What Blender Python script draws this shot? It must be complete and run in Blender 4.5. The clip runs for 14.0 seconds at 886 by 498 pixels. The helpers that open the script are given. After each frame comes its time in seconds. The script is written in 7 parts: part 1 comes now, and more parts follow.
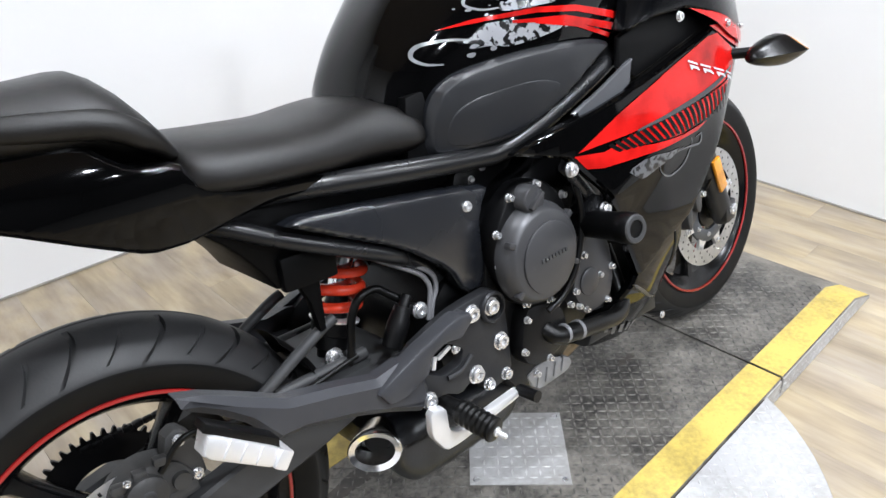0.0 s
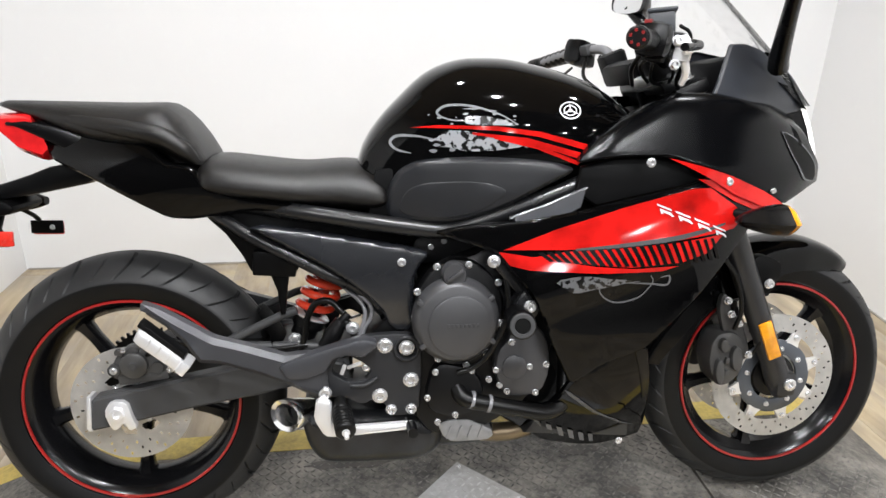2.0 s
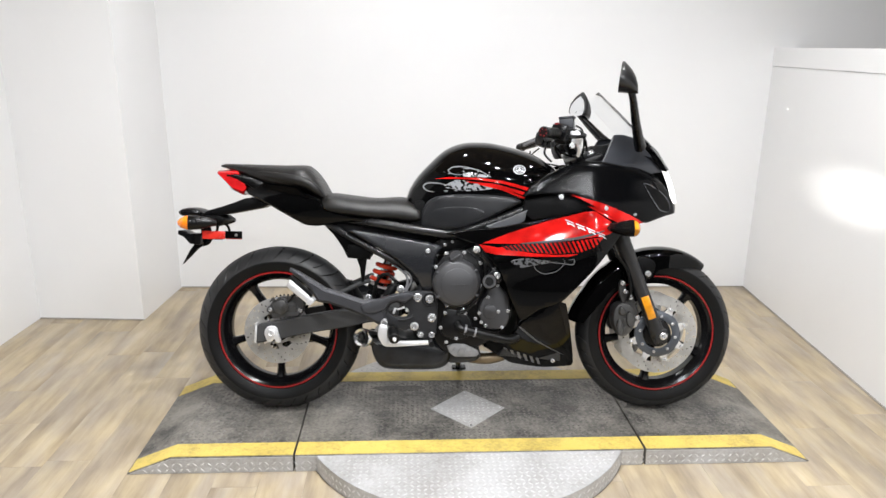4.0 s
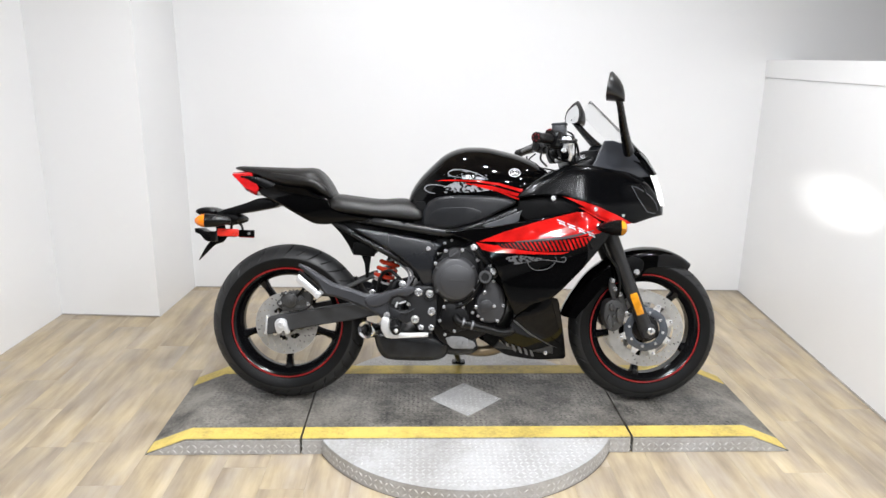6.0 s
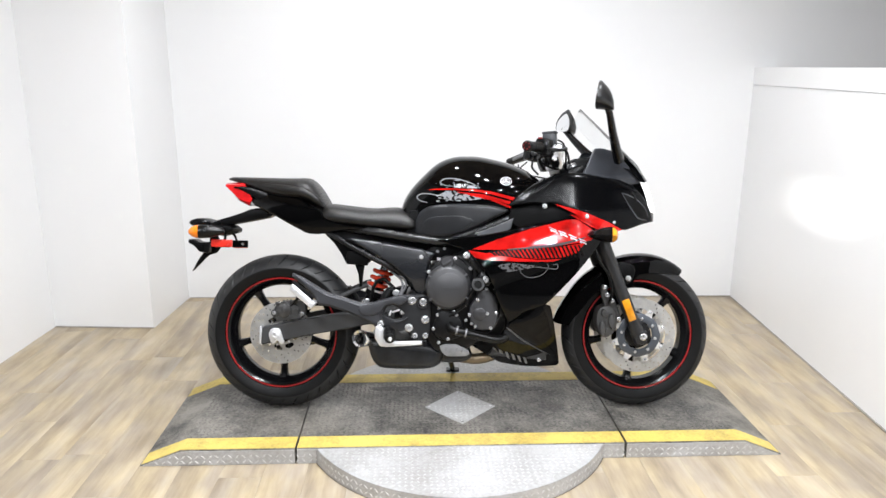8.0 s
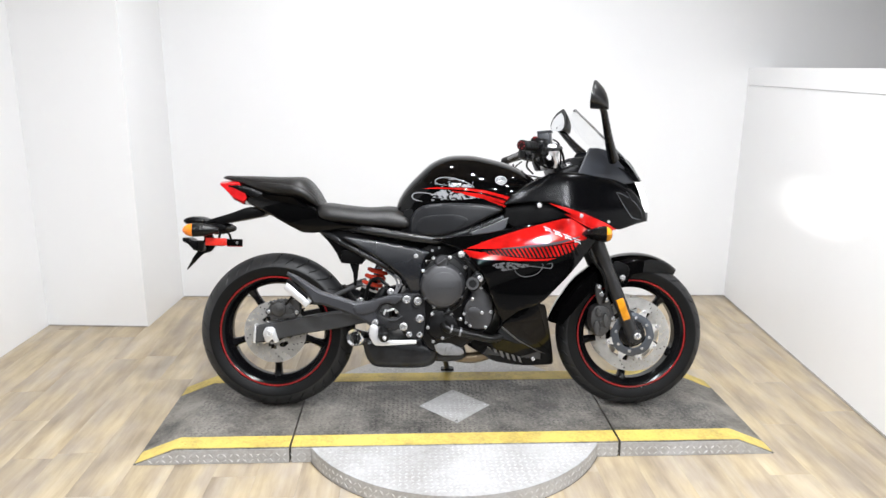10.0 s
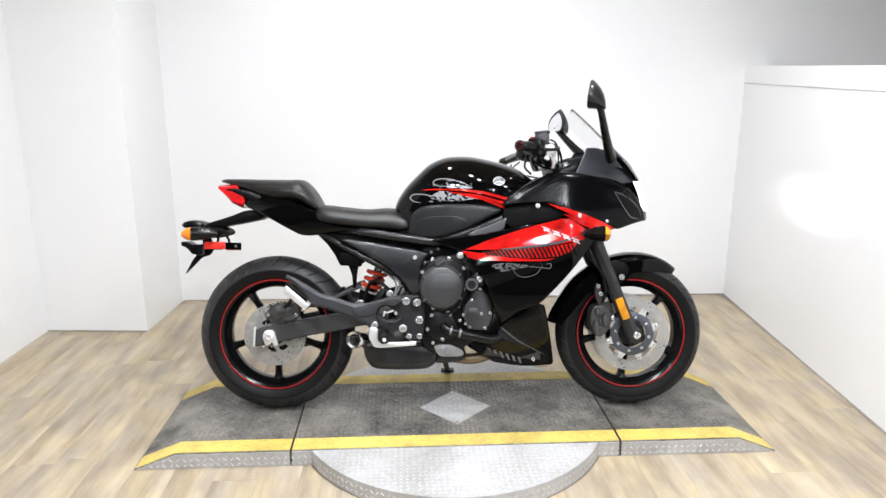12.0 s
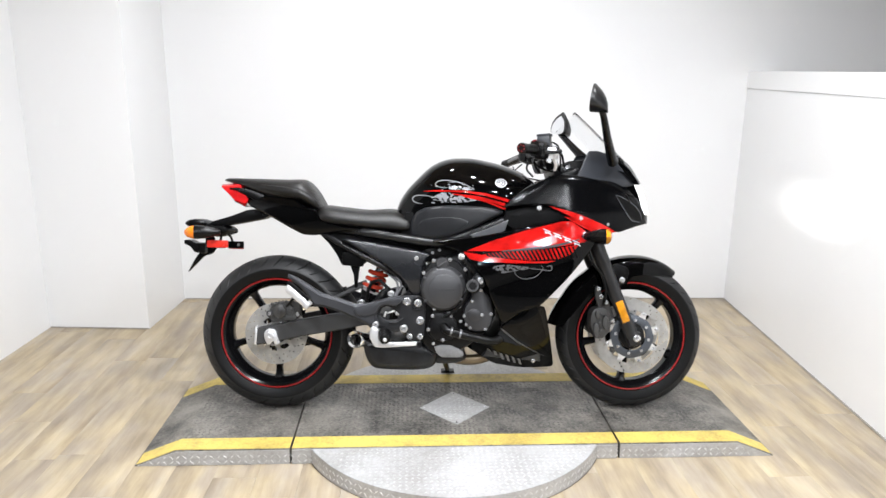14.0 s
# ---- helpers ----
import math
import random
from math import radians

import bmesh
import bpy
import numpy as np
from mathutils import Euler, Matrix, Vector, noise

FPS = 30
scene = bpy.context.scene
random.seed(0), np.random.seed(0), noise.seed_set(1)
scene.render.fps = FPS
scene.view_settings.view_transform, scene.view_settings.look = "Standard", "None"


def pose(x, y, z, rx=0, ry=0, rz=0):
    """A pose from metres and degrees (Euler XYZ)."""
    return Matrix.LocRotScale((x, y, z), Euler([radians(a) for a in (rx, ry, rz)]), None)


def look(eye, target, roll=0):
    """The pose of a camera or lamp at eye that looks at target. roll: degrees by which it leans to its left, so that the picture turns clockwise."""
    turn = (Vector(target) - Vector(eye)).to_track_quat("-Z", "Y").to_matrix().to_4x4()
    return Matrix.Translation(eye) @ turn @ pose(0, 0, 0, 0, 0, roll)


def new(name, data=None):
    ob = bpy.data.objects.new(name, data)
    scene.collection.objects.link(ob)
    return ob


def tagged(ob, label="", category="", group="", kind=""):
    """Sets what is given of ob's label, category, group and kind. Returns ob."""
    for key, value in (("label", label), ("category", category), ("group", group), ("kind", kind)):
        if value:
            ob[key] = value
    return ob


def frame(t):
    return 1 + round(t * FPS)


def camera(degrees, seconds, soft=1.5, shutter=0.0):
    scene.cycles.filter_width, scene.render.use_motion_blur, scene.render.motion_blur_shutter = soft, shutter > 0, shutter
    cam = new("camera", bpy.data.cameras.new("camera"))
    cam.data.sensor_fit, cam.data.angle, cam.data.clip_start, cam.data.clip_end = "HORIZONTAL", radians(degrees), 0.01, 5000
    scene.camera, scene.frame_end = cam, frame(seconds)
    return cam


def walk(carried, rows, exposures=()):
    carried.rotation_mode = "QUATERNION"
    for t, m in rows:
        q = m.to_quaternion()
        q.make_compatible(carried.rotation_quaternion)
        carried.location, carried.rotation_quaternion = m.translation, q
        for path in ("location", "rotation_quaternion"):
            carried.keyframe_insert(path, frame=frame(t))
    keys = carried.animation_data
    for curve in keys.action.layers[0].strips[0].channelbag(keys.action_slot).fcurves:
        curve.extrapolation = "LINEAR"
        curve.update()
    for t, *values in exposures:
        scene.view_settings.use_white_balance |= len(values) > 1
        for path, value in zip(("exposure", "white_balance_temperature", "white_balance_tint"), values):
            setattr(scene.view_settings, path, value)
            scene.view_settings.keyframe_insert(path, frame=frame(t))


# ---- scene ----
cam = camera(64.96, 14.0)
PATH = [
    (0, (-0.201, -0.4085, 1.1712), (0.9589, 0.8847, 0.1802), -3.17),
    (0.5, (0.0587, -0.3846, 1.1317), (0.9946, 1.0709, 0.1287), 1.95),
    (1, (0.2565, -0.4712, 1.1719), (0.8892, 1.1827, 0.2423), -0.26),
    (1.5, (0.3604, -0.6648, 1.2007), (0.6677, 1.1449, 0.4065), 4.12),
    (2, (0.3467, -0.9634, 1.2419), (0.6324, 0.8637, 0.4803), 1.40),
    (2.5, (0.429, -1.3251, 1.3121), (0.6714, 0.5595, 0.6879), 3.25),
    (3, (0.4397, -1.6543, 1.3358), (0.6189, 0.2362, 0.708), 1.36),
    (3.5, (0.3825, -1.9462, 1.3812), (0.5101, -0.0336, 0.8103), 0.54),
    (6, (0.4166, -2.2716, 1.3768), (0.491, -0.34, 0.8639), 0.84),
    (6.5, (0.4164, -2.2748, 1.3777), (0.4944, -0.3442, 0.8615), 1.18),
    (7, (0.4163, -2.2766, 1.3785), (0.461, -0.345, 0.8619), 1.16),
    (7.5, (0.4182, -2.284, 1.3798), (0.4591, -0.3492, 0.8752), 0.98),
    (8, (0.4213, -2.2894, 1.3799), (0.5121, -0.3521, 0.8915), 0.38),
    (10.5, (0.4231, -2.2902, 1.3797), (0.5299, -0.3543, 0.8886), 0.54),
    (11, (0.4239, -2.2901, 1.3792), (0.534, -0.3527, 0.895), 0.32),
    (11.5, (0.4249, -2.2905, 1.3788), (0.5411, -0.354, 0.8924), 0.07),
    (12, (0.4251, -2.2907, 1.3785), (0.5317, -0.3537, 0.8923), 0.00),
    (12.5, (0.4253, -2.2919, 1.3786), (0.5304, -0.3568, 0.884), 0.11),
    (13, (0.4255, -2.2944, 1.3789), (0.5361, -0.3592, 0.8863), 0.28),
    (13.5, (0.4253, -2.2981, 1.3791), (0.5262, -0.3623, 0.887), 0.25),
    (14, (0.4253, -2.3037, 1.3797), (0.527, -0.3652, 0.8979), 0.63),
]
EXPOSURES = [(0.0, 0.20, 6050, 10), (0.5, 0.16, 6100, 10), (1.0, 0.12, 6200, 10), (2.0, 0.18, 6450, 10), (3.0, 0.10, 6500, 10), (3.5, 0.09, 6480, 10), (6.0, 0.11, 6330, 10), (7.5, 0.17, 6320, 10), (8.0, 0.25, 6300, 10), (14.0, 0.25, 6300, 10)]
walk(cam, [(t, look(eye, target, roll)) for t, eye, target, roll in PATH], EXPOSURES)

# ---- world and lamps ----
world = bpy.data.worlds.new("world")
world.use_nodes = True
world.node_tree.nodes["Background"].inputs[0].default_value = (0.9, 0.95, 1.0, 1)
world.node_tree.nodes["Background"].inputs[1].default_value = 0.05
scene.world = world
BAY_POWER, FRONT_POWER, SHOP_FILL_POWER = 17.0, 33.0, 30.0
BAY_SPOTS = [(0.10, 0.70), (1.75, 0.40)]
FRONT_SPOTS = [(0.50, -0.35), (0.70, -0.90), (-0.45, -1.75), (1.65, -1.60)]
# six unseen lamps behind the camera, added as fill for flank and deck
SHOP_FILL_SPOTS = [(-0.4, -3.3), (1.0, -3.3), (2.4, -3.3), (3.8, -3.3), (0.3, -5.2), (2.4, -5.2)]
CEILING_Z = 2.75


def lamp(name, kind, place, target, power, colour, size):
    data = bpy.data.lights.new(name, kind)
    data.energy, data.color = power, colour
    if kind == "AREA":
        data.shape, data.size = "DISK", size
    else:
        data.shadow_soft_size = size
    ob = new(name, data)
    ob.matrix_world = look(place, target)
    return ob


for spots, power in ((BAY_SPOTS, BAY_POWER), (FRONT_SPOTS, FRONT_POWER), (SHOP_FILL_SPOTS, SHOP_FILL_POWER)):
    for lx, ly in spots:
        lamp("ceiling_lamp_light", "AREA", (lx, ly, CEILING_Z - 0.05), (lx, ly + 0.02, 0), power, (0.975, 0.985, 1.0), 0.11)


# ---- materials ----
def material(name, colour, rough=0.5, metal=0.0, coat=0.0, vary=0.0, scale=8.0, bump=0.0, bump_scale=200.0, spec=0.5, glow=None, glow_power=0.0, rough_vary=0.1, tint=None, edge=(0.35, 0.7)):
    m = bpy.data.materials.new(name)
    m.use_nodes = True
    nodes, links = m.node_tree.nodes, m.node_tree.links
    p = nodes["Principled BSDF"]
    p.inputs["Base Color"].default_value = (*colour, 1)
    p.inputs["Roughness"].default_value = rough
    p.inputs["Metallic"].default_value = metal
    p.inputs["Coat Weight"].default_value = coat
    p.inputs["Coat Roughness"].default_value = 0.03
    p.inputs["Specular IOR Level"].default_value = spec
    if glow:
        p.inputs["Emission Color"].default_value = (*glow, 1)
        p.inputs["Emission Strength"].default_value = glow_power
    place = nodes.new("ShaderNodeTexCoord")
    if vary > 0 or rough_vary > 0:
        big = nodes.new("ShaderNodeTexNoise")
        big.inputs["Scale"].default_value, big.inputs["Detail"].default_value = scale, 6
        links.new(place.outputs["Object"], big.inputs["Vector"])
    if vary > 0:
        other = tint or tuple(c * (1 - vary) for c in colour)
        mix = nodes.new("ShaderNodeMix")
        mix.data_type = "RGBA"
        mix.inputs["A"].default_value, mix.inputs["B"].default_value = (*colour, 1), (*other, 1)
        ramp = nodes.new("ShaderNodeMapRange")
        ramp.inputs["From Min"].default_value, ramp.inputs["From Max"].default_value = edge
        links.new(big.outputs["Fac"], ramp.inputs["Value"])
        links.new(ramp.outputs["Result"], mix.inputs["Factor"])
        links.new(mix.outputs["Result"], p.inputs["Base Color"])
    if rough_vary > 0:
        rr = nodes.new("ShaderNodeMapRange")
        rr.inputs["To Min"].default_value, rr.inputs["To Max"].default_value = max(0.0, rough - rough_vary), min(1.0, rough + rough_vary)
        links.new(big.outputs["Fac"], rr.inputs["Value"])
        links.new(rr.outputs["Result"], p.inputs["Roughness"])
    if bump > 0:
        fine = nodes.new("ShaderNodeTexNoise")
        fine.inputs["Scale"].default_value, fine.inputs["Detail"].default_value = bump_scale, 4
        links.new(place.outputs["Object"], fine.inputs["Vector"])
        b = nodes.new("ShaderNodeBump")
        b.inputs["Strength"].default_value, b.inputs["Distance"].default_value = bump, 0.002
        links.new(fine.outputs["Fac"], b.inputs["Height"])
        links.new(b.outputs["Normal"], p.inputs["Normal"])
    return m


M_WALL = material("white wall panel", (0.78, 0.782, 0.785), 0.34, vary=0.03, scale=1.2, bump=0.03, bump_scale=40)
M_CEIL = material("brown ceiling", (0.42, 0.33, 0.225), 0.85, vary=0.1)
M_TRIM = material("white lamp trim", (0.75, 0.75, 0.74), 0.5, vary=0.05)
M_SHOP = material("dark shop wall", (0.035, 0.035, 0.037), 0.8, vary=0.2)
M_SHOPFLOOR = material("grey shop floor", (0.16, 0.155, 0.148), 0.5, vary=0.3, scale=3)
M_CAULK = material("grey caulk", (0.36, 0.335, 0.30), 0.7, vary=0.4, scale=12)
M_SEAL = material("dark floor joint", (0.17, 0.145, 0.12), 0.7, vary=0.3)
M_GLOSS = material("gloss black paint", (0.0012, 0.0012, 0.0013), 0.05, rough_vary=0.02, scale=3, vary=0.2, spec=0.21)
M_INSERT = material("grey insert paint", (0.06, 0.062, 0.068), 0.25, vary=0.15)
M_UPPER = material("satin black paint", (0.0018, 0.0019, 0.0023), 0.19, rough_vary=0.03, vary=0.25, scale=6, spec=0.10, bump=0.05, bump_scale=900)
M_SATIN = material("satin black plastic", (0.0022, 0.0022, 0.0025), 0.27, bump=0.06, bump_scale=900, vary=0.25, spec=0.25)
M_MATT = material("matt black plastic", (0.0016, 0.0016, 0.0018), 0.45, bump=0.10, bump_scale=700, vary=0.3, spec=0.10)
M_GREYP = material("dark grey plastic", (0.0078, 0.0085, 0.0106), 0.40, bump=0.06, bump_scale=900, vary=0.2, spec=0.5)
M_SIDEP = material("dark grey side cover plastic", (0.0085, 0.0094, 0.0118), 0.27, bump=0.06, bump_scale=900, vary=0.2, spec=0.7)
M_COWL = material("blue-grey satin cowl plastic", (0.019, 0.021, 0.026), 0.38, bump=0.06, bump_scale=900, vary=0.2, spec=0.5)
M_SHELL = material("satin mirror shell plastic", (0.012, 0.012, 0.0125), 0.34, bump=0.06, bump_scale=900, vary=0.25, spec=0.5)
M_CREASE = material("grey painted crease highlight", (0.05, 0.05, 0.053), 0.3, vary=0.2)
M_FRAME = material("satin black frame paint", (0.0088, 0.009, 0.0098), 0.28, vary=0.2, spec=0.34)
M_WHEEL = material("gloss black wheel paint", (0.0035, 0.0035, 0.004), 0.20, vary=0.2, spec=0.26)
M_FORK = material("satin dark grey fork paint", (0.017, 0.017, 0.018), 0.36, vary=0.2, spec=0.4, bump=0.05, bump_scale=700)
M_SCOOP = material("deep matt black", (0.003, 0.003, 0.003), 0.6, vary=0.2, spec=0.1)
M_LETTER = material("grey emblem paint", (0.13, 0.13, 0.135), 0.3, vary=0.2)
M_CAST = material("dark grey cast metal", (0.050, 0.0505, 0.052), 0.45, metal=0.1, bump=0.15, bump_scale=600, vary=0.25, spec=0.25)
M_HANGER = material("grey cast hanger metal", (0.045, 0.046, 0.051), 0.34, metal=0.2, bump=0.15, bump_scale=600, vary=0.2, spec=0.3)
M_PLATEARM = material("dark grey cast plate", (0.020, 0.0203, 0.022), 0.42, metal=0.2, bump=0.15, bump_scale=600, vary=0.2, spec=0.3)
M_ENGINE = material("black engine casting", (0.0034, 0.0034, 0.0038), 0.34, bump=0.2, bump_scale=500, vary=0.3, spec=0.22)
M_CALIPER = material("grey brake caliper casting", (0.07, 0.069, 0.068), 0.40, metal=0.3, bump=0.2, bump_scale=500, vary=0.3, spec=0.3)
M_COVER = material("graphite engine cover", (0.055, 0.055, 0.058), 0.40, metal=0.4, bump=0.05, bump_scale=800, vary=0.15)
M_ALU = material("bare aluminium", (0.80, 0.80, 0.81), 0.36, metal=0.65, bump=0.1, bump_scale=400, vary=0.12)
M_SUMP = material("dull cast aluminium", (0.27, 0.27, 0.275), 0.50, metal=0.35, bump=0.2, bump_scale=400, vary=0.3, scale=25)
M_STEEL = material("bolt steel", (0.70, 0.70, 0.71), 0.28, metal=0.85, vary=0.15, scale=60)
M_CHROME = material("polished chrome", (0.88, 0.88, 0.89), 0.16, metal=1.0, rough_vary=0.04)
M_DISC = material("brake disc steel", (0.76, 0.75, 0.73), 0.36, metal=0.6, vary=0.2, scale=30)
M_CARRIER = material("blue grey disc carrier", (0.085, 0.094, 0.110), 0.36, metal=0.5, vary=0.15)
M_SIDEWALL = material("tyre sidewall rubber", (0.0045, 0.0045, 0.0047), 0.46, vary=0.3, bump=0.08, bump_scale=300, scale=14, spec=0.17)
M_TYRE = material("dusty tyre tread rubber", (0.017, 0.017, 0.0175), 0.50, vary=0.35, bump=0.1, bump_scale=300, scale=14, spec=0.32)
M_SEAT = material("black vinyl seat", (0.0035, 0.0030, 0.0027), 0.39, bump=0.30, bump_scale=900, vary=0.3, spec=0.42)
M_RED = material("red decal", (0.55, 0.010, 0.008), 0.08, vary=0.65, scale=14, rough_vary=0.04, spec=0.26)
M_REDL = material("red tail lamp lens", (0.62, 0.012, 0.014), 0.12, coat=0.5, vary=0.4, scale=30)
M_REFL = material("red reflector", (0.72, 0.035, 0.022), 0.25, vary=0.4, scale=40)
M_SPRING = material("red spring paint", (0.78, 0.055, 0.020), 0.28, coat=0.5, vary=0.15)
M_STRIPE = material("red rim stripe", (0.27, 0.009, 0.009), 0.3, coat=0.4, vary=0.15)
M_DOT = material("dull red paint", (0.16, 0.006, 0.006), 0.35, vary=0.3)
M_GRAPH = material("grey splatter decal", (0.23, 0.235, 0.25), 0.2, vary=0.5, scale=75, tint=(0.004, 0.004, 0.004), rough_vary=0.03, edge=(0.50, 0.54))
M_GRAPHL = material("grey line decal", (0.17, 0.175, 0.185), 0.2, vary=0.2, scale=45, rough_vary=0.03)
# the two decal greys again, darkened for the dimmer light low on the fairing
M_GRAPH_SHADE = material("shaded grey splatter decal", (0.085, 0.086, 0.09), 0.2, vary=0.5, scale=75, tint=(0.003, 0.003, 0.003), rough_vary=0.03, edge=(0.50, 0.54))
M_GRAPHL_SHADE = material("shaded grey line decal", (0.08, 0.081, 0.085), 0.2, vary=0.2, scale=45, rough_vary=0.03)
M_SILV = material("silver emblem", (0.55, 0.55, 0.57), 0.35, metal=0.2, vary=0.1)
M_DARKD = material("black decal", (0.002, 0.0015, 0.0015), 0.35, vary=0.2, spec=0.12)
M_AMBER = material("amber lens", (0.72, 0.29, 0.012), 0.15, coat=0.4, vary=0.4, scale=30)
M_ORANGE = material("orange lens", (0.84, 0.22, 0.010), 0.15, coat=0.4, vary=0.25, scale=30)
M_MUFFLER = material("heat-dulled silencer paint", (0.016, 0.017, 0.0195), 0.32, vary=0.6, scale=22, bump=0.2, bump_scale=300, spec=0.4)
M_CLEARLENS = material("pale grey lamp lens", (0.34, 0.345, 0.35), 0.10, vary=0.5, scale=40, rough_vary=0.04)
M_HOSE = material("black rubber hose", (0.0022, 0.0022, 0.0022), 0.34, vary=0.2, spec=0.25)
M_CABLE = material("grey cable", (0.20, 0.20, 0.21), 0.4, metal=0.3, vary=0.2)
M_GRILLE = material("radiator core", (0.02, 0.02, 0.02), 0.6, vary=0.3)
M_LAMPGLOW = material("headlamp glow", (0.9, 0.9, 0.9), 0.2, glow=(1.0, 0.98, 0.93), glow_power=0.6)
M_CEILGLOW = material("ceiling lamp glow", (0.9, 0.9, 0.9), 0.4, glow=(1.0, 0.97, 0.93), glow_power=8.0)
M_BRONZE = material("brown exhaust pipe", (0.22, 0.17, 0.11), 0.4, metal=0.8, vary=0.3)


def glass_material(name, tint, rough):
    m = bpy.data.materials.new(name)
    m.use_nodes = True
    nodes, links = m.node_tree.nodes, m.node_tree.links
    clear, gloss = nodes.new("ShaderNodeBsdfTransparent"), nodes.new("ShaderNodeBsdfGlossy")
    clear.inputs[0].default_value, gloss.inputs["Roughness"].default_value = (*tint, 1), rough
    mix, fres = nodes.new("ShaderNodeMixShader"), nodes.new("ShaderNodeFresnel")
    fres.inputs[0].default_value = 1.09
    links.new(fres.outputs[0], mix.inputs[0])
    links.new(clear.outputs[0], mix.inputs[1])
    links.new(gloss.outputs[0], mix.inputs[2])
    links.new(mix.outputs[0], nodes["Material Output"].inputs[0])
    return m


M_SCREEN = glass_material("clear windscreen", (0.955, 0.957, 0.96), 0.04)
M_MIRROR = material("mirror glass", (0.86, 0.87, 0.88), 0.02, metal=1.0, rough_vary=0.0)


def deck_material(name, light, dark, rough, metal, scale, lo, hi):
    """A worn tread surface: dirt in large patches, scuffs and fine grain."""
    m = material(name, light, rough, metal, bump=0.25, bump_scale=350, rough_vary=0.15)
    nodes, links = m.node_tree.nodes, m.node_tree.links
    p = nodes["Principled BSDF"]
    place = nodes.new("ShaderNodeTexCoord")
    one, two = nodes.new("ShaderNodeTexNoise"), nodes.new("ShaderNodeTexNoise")
    one.inputs["Scale"].default_value, one.inputs["Detail"].default_value, one.inputs["Roughness"].default_value = scale, 8, 0.7
    two.inputs["Scale"].default_value, two.inputs["Detail"].default_value = 90, 3
    links.new(place.outputs["Object"], one.inputs["Vector"])
    links.new(place.outputs["Object"], two.inputs["Vector"])
    total = nodes.new("ShaderNodeMath")
    total.operation = "MULTIPLY_ADD"
    total.inputs[1].default_value, total.inputs[2].default_value = 0.35, -0.17
    links.new(two.outputs["Fac"], total.inputs[0])
    added = nodes.new("ShaderNodeMath")
    links.new(one.outputs["Fac"], added.inputs[0])
    links.new(total.outputs[0], added.inputs[1])
    ramp = nodes.new("ShaderNodeMapRange")
    ramp.inputs["From Min"].default_value, ramp.inputs["From Max"].default_value = lo, hi
    links.new(added.outputs[0], ramp.inputs["Value"])
    mix = nodes.new("ShaderNodeMix")
    mix.data_type = "RGBA"
    mix.inputs["A"].default_value, mix.inputs["B"].default_value = (*dark, 1), (*light, 1)
    links.new(ramp.outputs["Result"], mix.inputs["Factor"])
    links.new(mix.outputs["Result"], p.inputs["Base Color"])
    return m


M_DECK = deck_material("worn black tread plate", (0.245, 0.228, 0.200), (0.042, 0.040, 0.037), 0.42, 0.25, 5.0, 0.36, 0.64)
M_LUG = deck_material("worn tread lug", (0.23, 0.217, 0.196), (0.056, 0.054, 0.050), 0.44, 0.25, 4.0, 0.36, 0.64)
M_STAIN = deck_material("dried oil stain", (0.075, 0.066, 0.055), (0.035, 0.031, 0.027), 0.45, 0.0, 14.0, 0.40, 0.62)
M_PLATE = deck_material("aluminium tread plate", (0.47, 0.47, 0.47), (0.33, 0.32, 0.305), 0.45, 0.2, 4.0, 0.34, 0.6)
M_PLATELUG = deck_material("aluminium tread lug", (0.60, 0.60, 0.60), (0.44, 0.435, 0.42), 0.36, 0.25, 6.0, 0.36, 0.6)
M_YELLOW = deck_material("worn yellow paint", (0.61, 0.465, 0.11), (0.33, 0.25, 0.07), 0.5, 0.0, 9.0, 0.28, 0.56)


